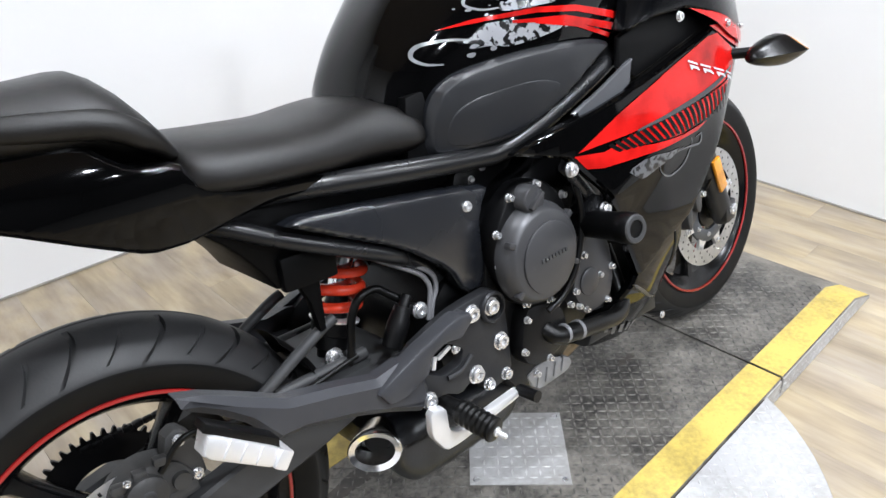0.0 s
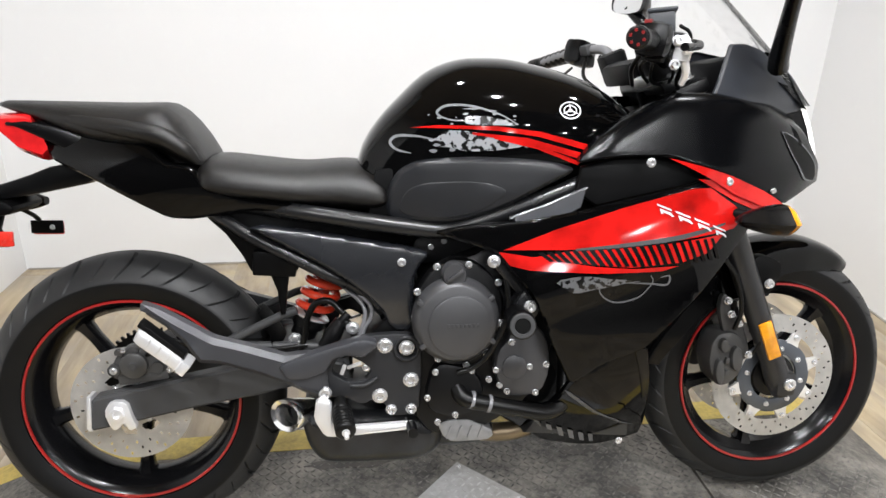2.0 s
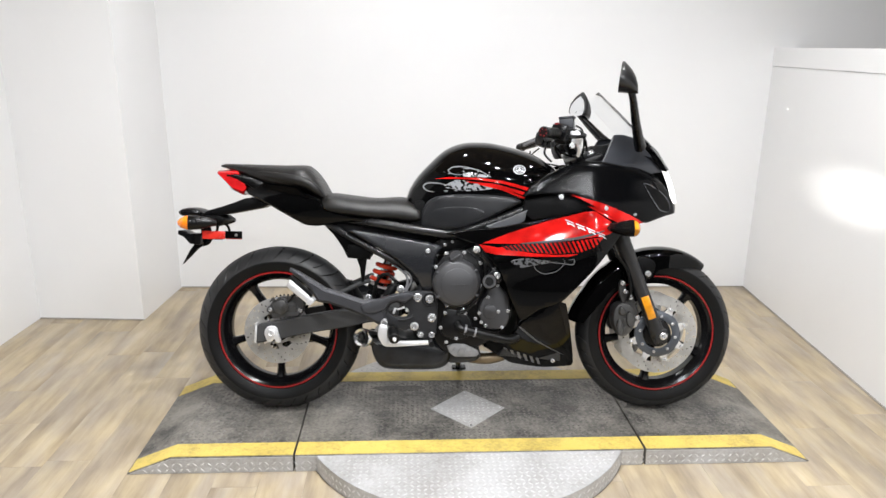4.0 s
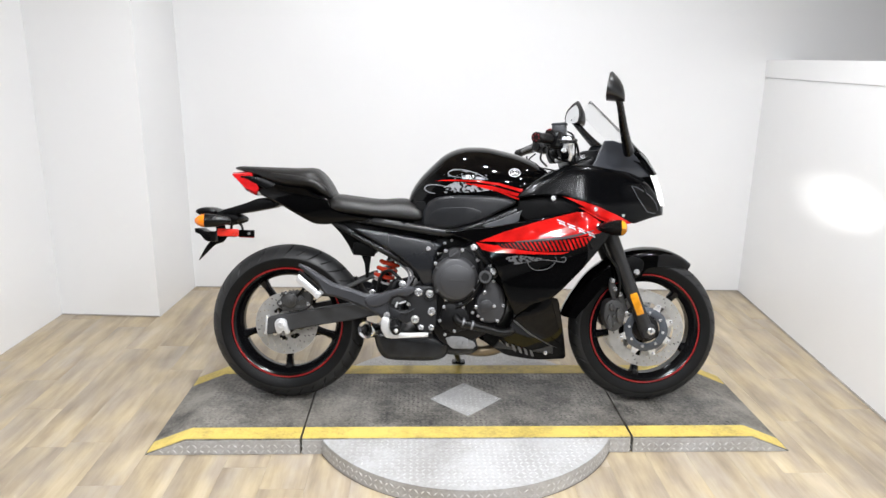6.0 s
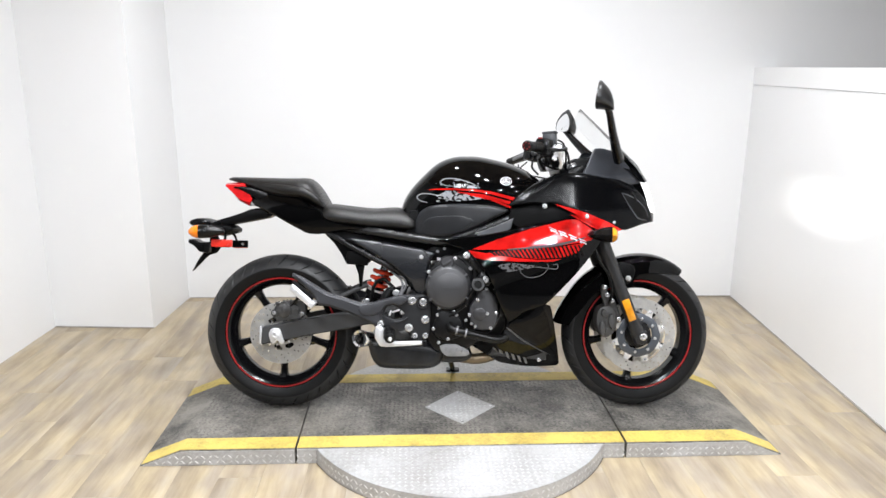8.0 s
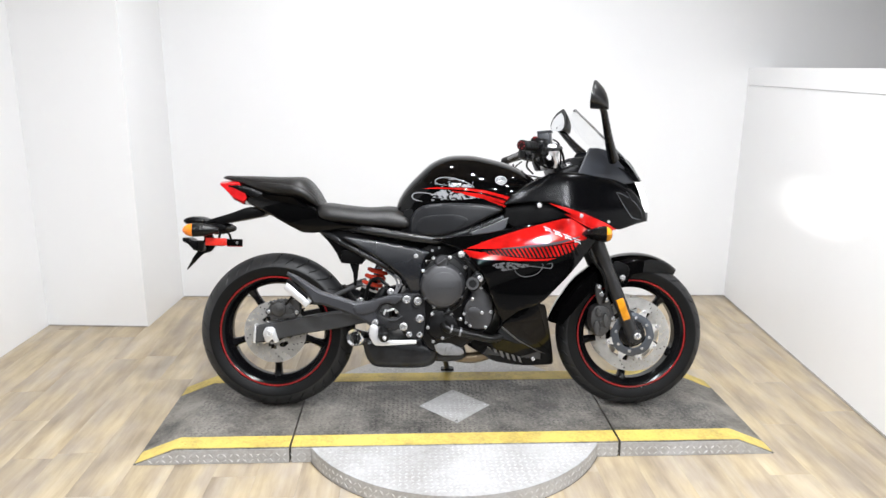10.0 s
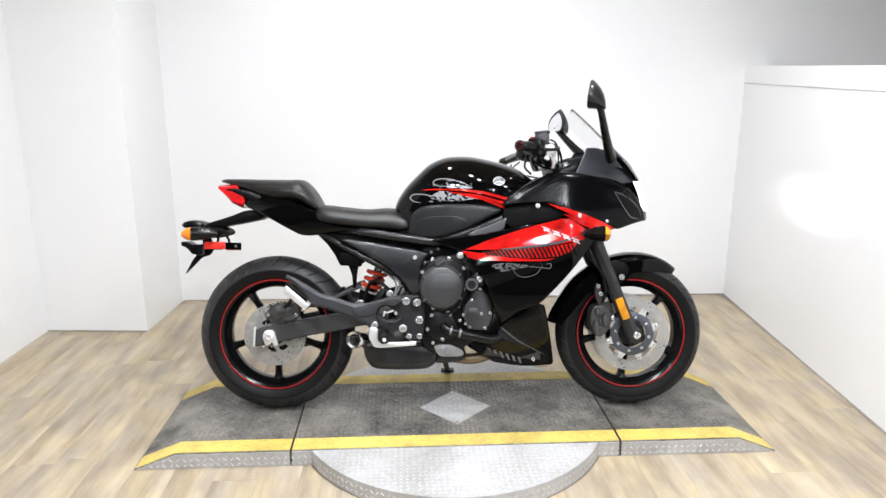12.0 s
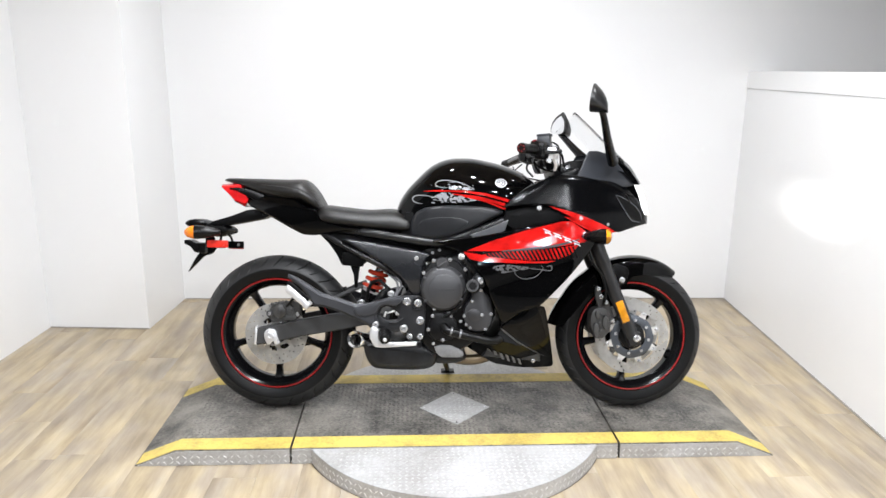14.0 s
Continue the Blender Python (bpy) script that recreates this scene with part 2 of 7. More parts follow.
def plank_material():
    """Wood-look vinyl: long grain, pale and brown streaks, a tone of its own for each plank."""
    m = bpy.data.materials.new("wood look vinyl plank")
    m.use_nodes = True
    nodes, links = m.node_tree.nodes, m.node_tree.links
    p = nodes["Principled BSDF"]
    info, place = nodes.new("ShaderNodeObjectInfo"), nodes.new("ShaderNodeTexCoord")
    shift, stretch = nodes.new("ShaderNodeVectorMath"), nodes.new("ShaderNodeMapping")
    scaled = nodes.new("ShaderNodeMath")
    scaled.operation, scaled.inputs[1].default_value = "MULTIPLY", 37.0
    links.new(info.outputs["Random"], scaled.inputs[0])
    links.new(place.outputs["Object"], shift.inputs[0])
    links.new(scaled.outputs[0], shift.inputs[1])
    stretch.inputs["Scale"].default_value = (9.0, 1.3, 1.0)
    links.new(shift.outputs[0], stretch.inputs["Vector"])
    streak, fine = nodes.new("ShaderNodeTexNoise"), nodes.new("ShaderNodeTexNoise")
    streak.inputs["Scale"].default_value, streak.inputs["Detail"].default_value, streak.inputs["Roughness"].default_value = 1.6, 5, 0.6
    links.new(stretch.outputs[0], streak.inputs["Vector"])
    grain = nodes.new("ShaderNodeMapping")
    grain.inputs["Scale"].default_value = (60.0, 3.0, 1.0)
    links.new(shift.outputs[0], grain.inputs["Vector"])
    fine.inputs["Scale"].default_value, fine.inputs["Detail"].default_value = 2.0, 4
    links.new(grain.outputs[0], fine.inputs["Vector"])
    ramp = nodes.new("ShaderNodeValToRGB")
    e = ramp.color_ramp.elements
    e[0].position, e[0].color = 0.28, (0.268, 0.216, 0.152, 1)
    e[1].position, e[1].color = 0.74, (0.50, 0.437, 0.342, 1)
    mid = ramp.color_ramp.elements.new(0.5)
    mid.color = (0.402, 0.335, 0.242, 1)
    tone = nodes.new("ShaderNodeMath")
    tone.operation, tone.inputs[1].default_value, tone.inputs[2].default_value = "MULTIPLY_ADD", 0.07, -0.035
    links.new(info.outputs["Random"], tone.inputs[0])
    some, more = nodes.new("ShaderNodeMath"), nodes.new("ShaderNodeMath")
    links.new(streak.outputs["Fac"], some.inputs[0])
    links.new(tone.outputs[0], some.inputs[1])
    more.operation, more.inputs[1].default_value = "MULTIPLY_ADD", 0.14
    links.new(fine.outputs["Fac"], more.inputs[0])
    links.new(some.outputs[0], more.inputs[2])
    less = nodes.new("ShaderNodeMath")
    less.operation, less.inputs[1].default_value = "SUBTRACT", 0.07
    links.new(more.outputs[0], less.inputs[0])
    links.new(less.outputs[0], ramp.inputs["Fac"])
    # soft yellow and grey blotches across the boards
    blotch, mottle = nodes.new("ShaderNodeTexNoise"), nodes.new("ShaderNodeMapping")
    mottle.inputs["Scale"].default_value = (5.0, 2.2, 1.0)
    links.new(shift.outputs[0], mottle.inputs["Vector"])
    links.new(mottle.outputs[0], blotch.inputs["Vector"])
    blotch.inputs["Scale"].default_value, blotch.inputs["Detail"].default_value = 1.8, 3
    tints = nodes.new("ShaderNodeValToRGB")
    f = tints.color_ramp.elements
    f[0].position, f[0].color = 0.36, (0.80, 0.80, 0.84, 1)
    f[1].position, f[1].color = 0.66, (1.04, 1.01, 0.90, 1)
    links.new(blotch.outputs["Fac"], tints.inputs["Fac"])
    tinted = nodes.new("ShaderNodeMix")
    tinted.data_type, tinted.blend_type = "RGBA", "MULTIPLY"
    tinted.inputs["Factor"].default_value = 1.0
    links.new(ramp.outputs["Color"], tinted.inputs["A"])
    links.new(tints.outputs["Color"], tinted.inputs["B"])
    links.new(tinted.outputs["Result"], p.inputs["Base Color"])
    p.inputs["Roughness"].default_value = 0.40
    b = nodes.new("ShaderNodeBump")
    b.inputs["Strength"].default_value, b.inputs["Distance"].default_value = 0.12, 0.002
    links.new(fine.outputs["Fac"], b.inputs["Height"])
    links.new(b.outputs["Normal"], p.inputs["Normal"])
    return m


M_PLANK = plank_material()


# ---- building helpers ----
def finish(bm, name, mat, angle=38):
    bmesh.ops.recalc_face_normals(bm, faces=bm.faces[:])
    me = bpy.data.meshes.new(name)
    bm.to_mesh(me)
    bm.free()
    me.materials.append(mat)
    me.shade_smooth()
    me.set_sharp_from_angle(angle=radians(angle))
    return me


SECTION = Vector((0, 0, 0))  # offset of the body section that is being built, against the wheels


def part(name, bm, mat, parent=None, label="", angle=38):
    if SECTION.length:
        bmesh.ops.translate(bm, vec=SECTION, verts=bm.verts[:])
    ob = new(name, finish(bm, name, mat, angle))
    ob.parent = parent
    return tagged(ob, label) if label else ob


def hermite(xs, ys):
    """A smooth curve through points, evaluated at x."""
    xs, ys = np.array(xs, float), np.array(ys, float)
    d = np.diff(ys) / np.diff(xs)
    s = np.r_[d[0], (d[1:] + d[:-1]) / 2, d[-1]]
    s[1:-1][d[1:] * d[:-1] <= 0] = 0

    def at(x):
        x = min(max(x, xs[0]), xs[-1])
        i = min(int(np.searchsorted(xs, x, "right")) - 1, len(xs) - 2)
        h = xs[i + 1] - xs[i]
        t = (x - xs[i]) / h
        return float((2 * t**3 - 3 * t**2 + 1) * ys[i] + (t**3 - 2 * t**2 + t) * h * s[i] + (-2 * t**3 + 3 * t**2) * ys[i + 1] + (t**3 - t**2) * h * s[i + 1])

    return at


def rounded(pts, times=2, cut=0.22, keep=()):
    """Corners of a closed outline cut round, but for those whose place in the list is in keep."""
    pts = [(p, n in keep) for n, p in enumerate(pts)]
    for _ in range(times):
        out = []
        for n, (p, sharp) in enumerate(pts):
            if sharp:
                out.append((p, True))
                continue
            a, b = pts[n - 1][0], pts[(n + 1) % len(pts)][0]
            out.append((tuple(p[k] + (a[k] - p[k]) * cut for k in range(len(p))), False))
            out.append((tuple(p[k] + (b[k] - p[k]) * cut for k in range(len(p))), False))
        pts = out
    return [p for p, _ in pts]


def spline(pts, n=8):
    """Points along a smooth line through pts."""
    pts = [Vector(p) for p in pts]
    ext = [pts[0] * 2 - pts[1], *pts, pts[-1] * 2 - pts[-2]]
    out = []
    for i in range(1, len(ext) - 2):
        p0, p1, p2, p3 = ext[i - 1 : i + 3]
        for k in range(n):
            t = k / n
            out.append(0.5 * (2 * p1 + (p2 - p0) * t + (2 * p0 - 5 * p1 + 4 * p2 - p3) * t**2 + (3 * p1 - p0 - 3 * p2 + p3) * t**3))
    return out + [pts[-1]]


def ring_strip(bm, rings, caps=True, loop=True):
    rows = [[bm.verts.new(p) for p in ring] for ring in rings]
    n = len(rows[0])
    for a, b in zip(rows, rows[1:]):
        for k in range(n if loop else n - 1):
            bm.faces.new((a[k], a[(k + 1) % n], b[(k + 1) % n], b[k]))
    if caps:
        bm.faces.new(rows[0][::-1])
        bm.faces.new(rows[-1])
    return bm


def tube(bm, pts, r, seg=12, smooth=8, flat=1.0):
    """A round bar along a line; r is one radius or one for each point given; flat squashes it sideways."""
    rs = r if isinstance(r, (list, tuple)) else [r] * len(pts)
    line = spline(pts, smooth) if smooth > 1 else [Vector(p) for p in pts]
    radius = np.interp(np.linspace(0, len(pts) - 1, len(line)), range(len(pts)), rs)
    rings, up = [], Vector((0.013, 0.1, 0.99)).normalized()
    for n, p in enumerate(line):
        d = (line[min(n + 1, len(line) - 1)] - line[max(n - 1, 0)]).normalized()
        side = d.cross(up)
        if side.length < 1e-3:
            side = d.cross(Vector((1, 0, 0)))
        side.normalize()
        up = side.cross(d).normalized()
        rings.append([p + (side * math.cos(a) * flat + up * math.sin(a)) * radius[n] for a in np.linspace(0, 2 * math.pi, seg, False)])
    return ring_strip(bm, rings)


def lathe(bm, profile, place, axis=(0, -1, 0), seg=32, closed=False, start=0.0):
    """A turned body: profile rows of (height along the axis, radius)."""
    axis = Vector(axis).normalized()
    u = axis.orthogonal().normalized()
    v = axis.cross(u)
    place = Vector(place)
    rings = [[place + axis * h + (u * math.cos(a) + v * math.sin(a)) * max(r, 1e-5) for a in np.linspace(start, start + 2 * math.pi, seg, False)] for h, r in profile]
    if closed:
        rings.append(rings[0])
        rows = [[bm.verts.new(p) for p in ring] for ring in rings[:-1]]
        rows.append(rows[0])
        for a, b in zip(rows, rows[1:]):
            for k in range(seg):
                bm.faces.new((a[k], a[(k + 1) % seg], b[(k + 1) % seg], b[k]))
        return bm
    return ring_strip(bm, rings)


def bolt(bm, place, r=0.009, high=0.007, axis=(0, -1, 0), socket=True):
    """A round bolt head with a washer face and a socket."""
    rows = [(0, r * 1.25), (high * 0.2, r * 1.25), (high * 0.25, r), (high * 0.85, r), (high, r * 0.85)]
    if socket:
        rows += [(high, r * 0.5), (high * 0.5, r * 0.45)]
    return lathe(bm, rows, place, axis, 14)


def block(bm, centre, size, turn=(0, 0, 0), bevel=0.004):
    t = bmesh.new()
    bmesh.ops.create_cube(t, size=1)
    bmesh.ops.scale(t, vec=size, verts=t.verts)
    if bevel:
        bmesh.ops.bevel(t, geom=t.edges[:], offset=min(bevel, min(size) * 0.4), segments=2, affect="EDGES", profile=0.6)
    bmesh.ops.transform(t, matrix=pose(*centre, *turn), verts=t.verts)
    return add(bm, t)


def add(bm, other):
    me = bpy.data.meshes.new("piece")
    other.to_mesh(me)
    other.free()
    bm.from_mesh(me)
    bpy.data.meshes.remove(me)
    return bm


def plate(bm, outline, y0, y1, bevel=0.004, segments=2):
    """A flat piece cut along an outline of (x, z), from y0 (outer face) to y1."""
    t = bmesh.new()
    f = t.faces.new([t.verts.new((x, y0, z)) for x, z in outline])
    out = bmesh.ops.extrude_face_region(t, geom=[f])
    bmesh.ops.translate(t, vec=(0, y1 - y0, 0), verts=[v for v in out["geom"] if isinstance(v, bmesh.types.BMVert)])
    bmesh.ops.recalc_face_normals(t, faces=t.faces[:])
    if bevel:
        edges = [e for e in t.edges if abs(e.verts[0].co.y - e.verts[1].co.y) < 1e-6 and abs(e.verts[0].co.y - y0) < 1e-6]
        bmesh.ops.bevel(t, geom=edges, offset=bevel, segments=segments, affect="EDGES", profile=0.5)
    bmesh.ops.triangulate(t, faces=[f for f in t.faces if len(f.verts) > 4])
    return add(bm, t)


def edge_distance(pts, x, z):
    best = 9.0
    for (ax, az), (bx, bz) in zip(pts, pts[1:] + pts[:1]):
        dx, dz = bx - ax, bz - az
        k = min(max(((x - ax) * dx + (z - az) * dz) / max(dx * dx + dz * dz, 1e-12), 0), 1)
        best = min(best, math.hypot(x - ax - k * dx, z - az - k * dz))
    return best


def panel(bm, outline, yf, thick=0.006, edge=0.007, step=0.02, off=0.0, side=1):
    """A bodywork panel: the outline (x, z) laid on the curved side y = yf(x, z), with rounded edges and a rim. side -1: the other flank."""
    t = bmesh.new()
    f = t.faces.new([t.verts.new((x, 0, z)) for x, z in outline])
    if edge:
        for w in (edge * 0.3, edge * 0.7, 0.0012):
            bmesh.ops.inset_region(t, faces=[f], thickness=w, use_even_offset=True, use_boundary=True)
    xs, zs = [p[0] for p in outline], [p[1] for p in outline]
    for axis, lo, hi in ((0, min(xs), max(xs)), (2, min(zs), max(zs))):
        for v in np.arange(lo + step / 2, hi, step):
            co, no = [0, 0, 0], [0, 0, 0]
            co[axis], no[axis] = v, 1
            bmesh.ops.bisect_plane(t, geom=t.verts[:] + t.edges[:] + t.faces[:], plane_co=co, plane_no=no, dist=1e-5)
    for v in t.verts:
        d = edge_distance(outline, v.co.x, v.co.z)
        fall = edge * (1 - math.sqrt(max(0.0, 1 - (1 - d / edge) ** 2))) if edge and d < edge else 0.0
        v.co.y = (yf(v.co.x, v.co.z) - off + fall) * side
    if thick:
        rim = [e for e in t.edges if e.is_boundary]
        out = bmesh.ops.extrude_edge_only(t, edges=rim)
        bmesh.ops.translate(t, vec=(0, thick * side, 0), verts=[v for v in out["geom"] if isinstance(v, bmesh.types.BMVert)])
    bmesh.ops.triangulate(t, faces=[f for f in t.faces if len(f.verts) > 4])
    return add(bm, t)


def thing(name, label, category, m=None, group="", kind=""):
    ob = new(name)
    ob.empty_display_size = 0.1
    if m is not None:
        ob.matrix_world = m
    return tagged(ob, label, category, group, kind)


def slab(bm, pts, z0, z1):
    """A prism over a floor outline (x, y)."""
    low = [bm.verts.new((x, y, z0)) for x, y in pts]
    high = [bm.verts.new((x, y, z1)) for x, y in pts]
    bm.faces.new(low[::-1])
    bm.faces.new(high)
    for k in range(len(pts)):
        bm.faces.new((low[k], low[(k + 1) % len(pts)], high[(k + 1) % len(pts)], high[k]))
    return bm


def holed_plate(bm, outline, hole, y0, y1, bevel=0.003):
    """As plate(), with an opening cut through."""
    t = bmesh.new()
    for pts in (outline, hole):
        vs = [t.verts.new((x, y0, z)) for x, z in pts]
        for k in range(len(vs)):
            t.edges.new((vs[k - 1], vs[k]))
    bmesh.ops.triangle_fill(t, use_beauty=True, edges=t.edges[:], normal=(0, -1 if y0 < y1 else 1, 0))
    out = bmesh.ops.extrude_face_region(t, geom=t.faces[:])
    bmesh.ops.translate(t, vec=(0, y1 - y0, 0), verts=[v for v in out["geom"] if isinstance(v, bmesh.types.BMVert)])
    bmesh.ops.recalc_face_normals(t, faces=t.faces[:])
    edges = [e for e in t.edges if all(abs(v.co.y - y0) < 1e-6 for v in e.verts) and any(abs(f.normal.y) < 0.5 for f in e.link_faces)]
    bmesh.ops.bevel(t, geom=edges, offset=bevel, segments=2, affect="EDGES", profile=0.5)
    return add(bm, t)

# ---- the room ----
def structure(name, bm, mat, label):
    return tagged(part(name, bm, mat, None, label), label, name.split("_")[0], kind="structure")


ROOM_TOP = CEILING_Z
LEFT_X, RIGHT_Y0 = -1.56, -3.6
structure("subfloor", slab(bmesh.new(), [(-2.2, -6.4), (5.0, -6.4), (5.0, 2.4), (-2.2, 2.4)], -0.2, -0.006), M_SEAL, "dark sealed subfloor under the vinyl planks")
structure("wall_north", slab(bmesh.new(), [(-0.977, 1.952), (4.6, 1.871), (4.6, 2.15), (-0.977, 2.15)], -0.05, ROOM_TOP), M_WALL, "glossy white wall panel behind the motorcycle")
structure("wall_pier", slab(bmesh.new(), [(-1.56, 1.455), (-1.007, 1.417), (-0.9772, 1.952), (-0.9772, 2.15), (-1.56, 2.15)], -0.05, ROOM_TOP), M_WALL, "white boxed-out wall pier beside the back wall")
structure("wall_west", slab(bmesh.new(), [(-1.5602, 1.4555), (-1.5602, 2.15), (-1.75, 2.15), (-1.82, -0.9), (-1.635, -0.9)], -0.05, ROOM_TOP), M_WALL, "plain white side wall")
structure("wall_shop_west", slab(bmesh.new(), [(-1.82, -0.902), (-1.82, -6.0), (-1.635, -6.0), (-1.635, -0.902)], -0.05, ROOM_TOP), M_SHOP, "dark wall of the shop beside the bay")
structure("wall_south", slab(bmesh.new(), [(-1.85, -6.0), (4.6, -6.0), (4.6, -6.15), (-1.85, -6.15)], -0.05, ROOM_TOP), M_SHOP, "dark wall closing the shop")
structure("wall_far_east", slab(bmesh.new(), [(4.45, -6.0), (4.6, -6.0), (4.6, 2.0), (4.45, 2.0)], -0.05, ROOM_TOP), M_SHOP, "dark wall beyond the low partition")
structure("ceiling", slab(bmesh.new(), [(-1.9, -1.4), (4.6, -1.4), (4.6, 2.2), (-1.9, 2.2)], ROOM_TOP, ROOM_TOP + 0.1), M_CEIL, "grey painted ceiling over the bay")
structure("ceiling_shop", slab(bmesh.new(), [(-1.9, -6.15), (4.6, -6.15), (4.6, -1.402), (-1.9, -1.402)], ROOM_TOP, ROOM_TOP + 0.1), M_SHOP, "dark ceiling of the shop")


def east_line(y):
    return 2.472 + (y - 1.905) * 0.088


structure("floor_shop", slab(bmesh.new(), [(-1.635, -6.0), (4.45, -6.0), (4.45, -1.902), (-1.635, -1.902)], -0.006, 0.0), M_SHOPFLOOR, "grey shop floor before the bay")
# low partition on the right with its cap board; the top falls a little towards the front
bm = bmesh.new()
ys, tops = (1.96, -1.6), (1.328, 1.29)
vs = []
for y, z in zip(ys, tops):
    x = east_line(y)
    vs.append([bm.verts.new(p) for p in ((x, y, -0.05), (x, y, z), (x + 0.1, y, z), (x + 0.1, y, -0.05))])
for k in range(4):
    bm.faces.new((vs[0][k], vs[0][(k + 1) % 4], vs[1][(k + 1) % 4], vs[1][k]))
bm.faces.new(vs[0]), bm.faces.new(vs[1])
structure("wall_east", bm, M_WALL, "low white partition wall with a capped top edge")
bm = bmesh.new()
vs = []
for y, z in zip((1.96, -1.598), tops):
    x = east_line(y) - 0.004
    vs.append([bm.verts.new(p) for p in ((x, y, z + 0.002), (x, y, z + 0.102), (x + 0.13, y, z + 0.102), (x + 0.13, y, z + 0.002))])
for k in range(4):
    bm.faces.new((vs[0][k], vs[0][(k + 1) % 4], vs[1][(k + 1) % 4], vs[1][k]))
bm.faces.new(vs[0]), bm.faces.new(vs[1])
structure("trim_east", bm, M_WALL, "white cap board on the low partition")


def seam_strip(name, a, b, label):
    a, b = Vector((*a, 0.0)), Vector((*b, 0.0))
    bm = bmesh.new()
    side = (b - a).cross(Vector((0, 0, 1))).normalized() * 0.004
    slab(bm, [tuple((a - side)[:2]), tuple((b - side)[:2]), tuple((b + side)[:2]), tuple((a + side)[:2])], 0.0015, 0.006)
    structure(name, bm, M_CAULK, label)


seam_strip("baseboard_joint_north", (-0.97, 1.948), (2.47, 1.898), "grey caulk line at the foot of the back wall")
seam_strip("baseboard_joint_east", (east_line(1.89) - 0.004, 1.89), (east_line(-1.5) - 0.004, -1.5), "grey caulk line at the foot of the partition")
seam_strip("baseboard_joint_pier", (-1.555, 1.450), (-1.007, 1.413), "grey caulk line at the foot of the pier")

# the six fill lamps over the shop get added fixtures of the same make
for lx, ly in BAY_SPOTS + FRONT_SPOTS + SHOP_FILL_SPOTS:
    fixture = thing("ceiling_lamp", "round white recessed ceiling lamp, lit", "ceiling lamp", pose(lx, ly, CEILING_Z), group="ceiling lamps")
    bm = lathe(bmesh.new(), [(0, 0.090), (0.012, 0.090), (0.016, 0.084), (0.016, 0.072), (0.004, 0.070)], (0, 0, 0), (0, 0, -1), 32)
    part("bezel", bm, M_TRIM, fixture)
    part("diffuser", lathe(bmesh.new(), [(0.005, 0.001), (0.005, 0.067)], (0, 0, 0), (0, 0, -1), 32), M_CEILGLOW, fixture, "glowing white diffuser")


# ---- the display platform ----
DECK_Z, DECK_W = 0.062, 0.63
platform = thing("display_platform", "black tread-plate motorcycle platform with worn yellow edge stripes", "platform", pose(0, 0, 0))


def deck_section(x0, x1, bend0=None, bend1=None):
    """One folded deck: flat top, side flanges to the floor; an end with a bend slopes down to the floor."""
    bm = bmesh.new()
    rows = [(x0, DECK_Z), (x1, DECK_Z)]
    if bend0 is not None:
        rows = [(x0, 0.003), (bend0, DECK_Z), (x1, DECK_Z)]
    if bend1 is not None:
        rows = [(x0, DECK_Z), (bend1, DECK_Z), (x1, 0.003)]
    sect = []
    for x, z in rows:
        b = min(0.004, z * 0.4)
        sect.append([(x, 0.0, 0.0), (x, 0.0, z - b), (x, b, z), (x, DECK_W - b, z), (x, DECK_W, z - b), (x, DECK_W, 0.0)])
    return ring_strip(bm, sect)


left = part("ramp_section", deck_section(-0.561, -0.003, bend0=-0.412), M_DECK, platform, "worn black ramp section of tread plate")
middle = part("deck_section", deck_section(0.003, 1.207), M_DECK, platform, "worn black centre section of tread plate")
right = part("ramp_section", deck_section(1.214, 1.806, bend1=1.662), M_DECK, platform, "worn black ramp section of tread plate")


def along(x):
    """Height of the deck's top at x."""
    return float(np.interp(x, (-0.561, -0.412, 1.662, 1.806), (0.003, DECK_Z, DECK_Z, 0.003)))


def stripe(x0, x1, y0, y1, bends, parent):
    bm = bmesh.new()
    xs = [x0, *[b for b in bends if x0 < b < x1], x1]
    rings = [[(x, y0, along(x) - 0.001), (x, y0, along(x) + 0.0012), (x, y1, along(x) + 0.0012), (x, y1, along(x) - 0.001)] for x in xs]
    part("edge_stripe", ring_strip(bm, rings), M_YELLOW, parent, "worn yellow painted edge stripe")


for sect, x0, x1 in ((left, -0.556, -0.004), (middle, 0.004, 1.206), (right, 1.215, 1.80)):
    stripe(x0, x1, 0.002, 0.080, (-0.412, 1.662), sect)
    stripe(x0, x1, 0.545, 0.628, (-0.412, 1.662), sect)


def flange(x0, x1, y, parent):
    """The bare side plate below the stripe."""
    bm = bmesh.new()
    xs = [x0, *[b for b in (-0.412, 1.662) if x0 < b < x1], x1]
    s = -0.003 if y < 0.3 else 0.003
    rings = [[(x, y, 0.001), (x, y, max(along(x) - 0.006, 0.0025)), (x, y + s, max(along(x) - 0.006, 0.0025)), (x, y + s, 0.001)] for x in xs]
    part("side_plate", ring_strip(bm, rings), M_PLATE, parent, "bare aluminium tread-plate side")


for sect, x0, x1 in ((left, -0.552, -0.005), (middle, 0.004, 0.088), (middle, 1.118, 1.205), (right, 1.216, 1.797)):
    flange(x0, x1, 0.0, sect)
flange(-0.552, -0.005, DECK_W, left)
flange(1.216, 1.797, DECK_W, right)

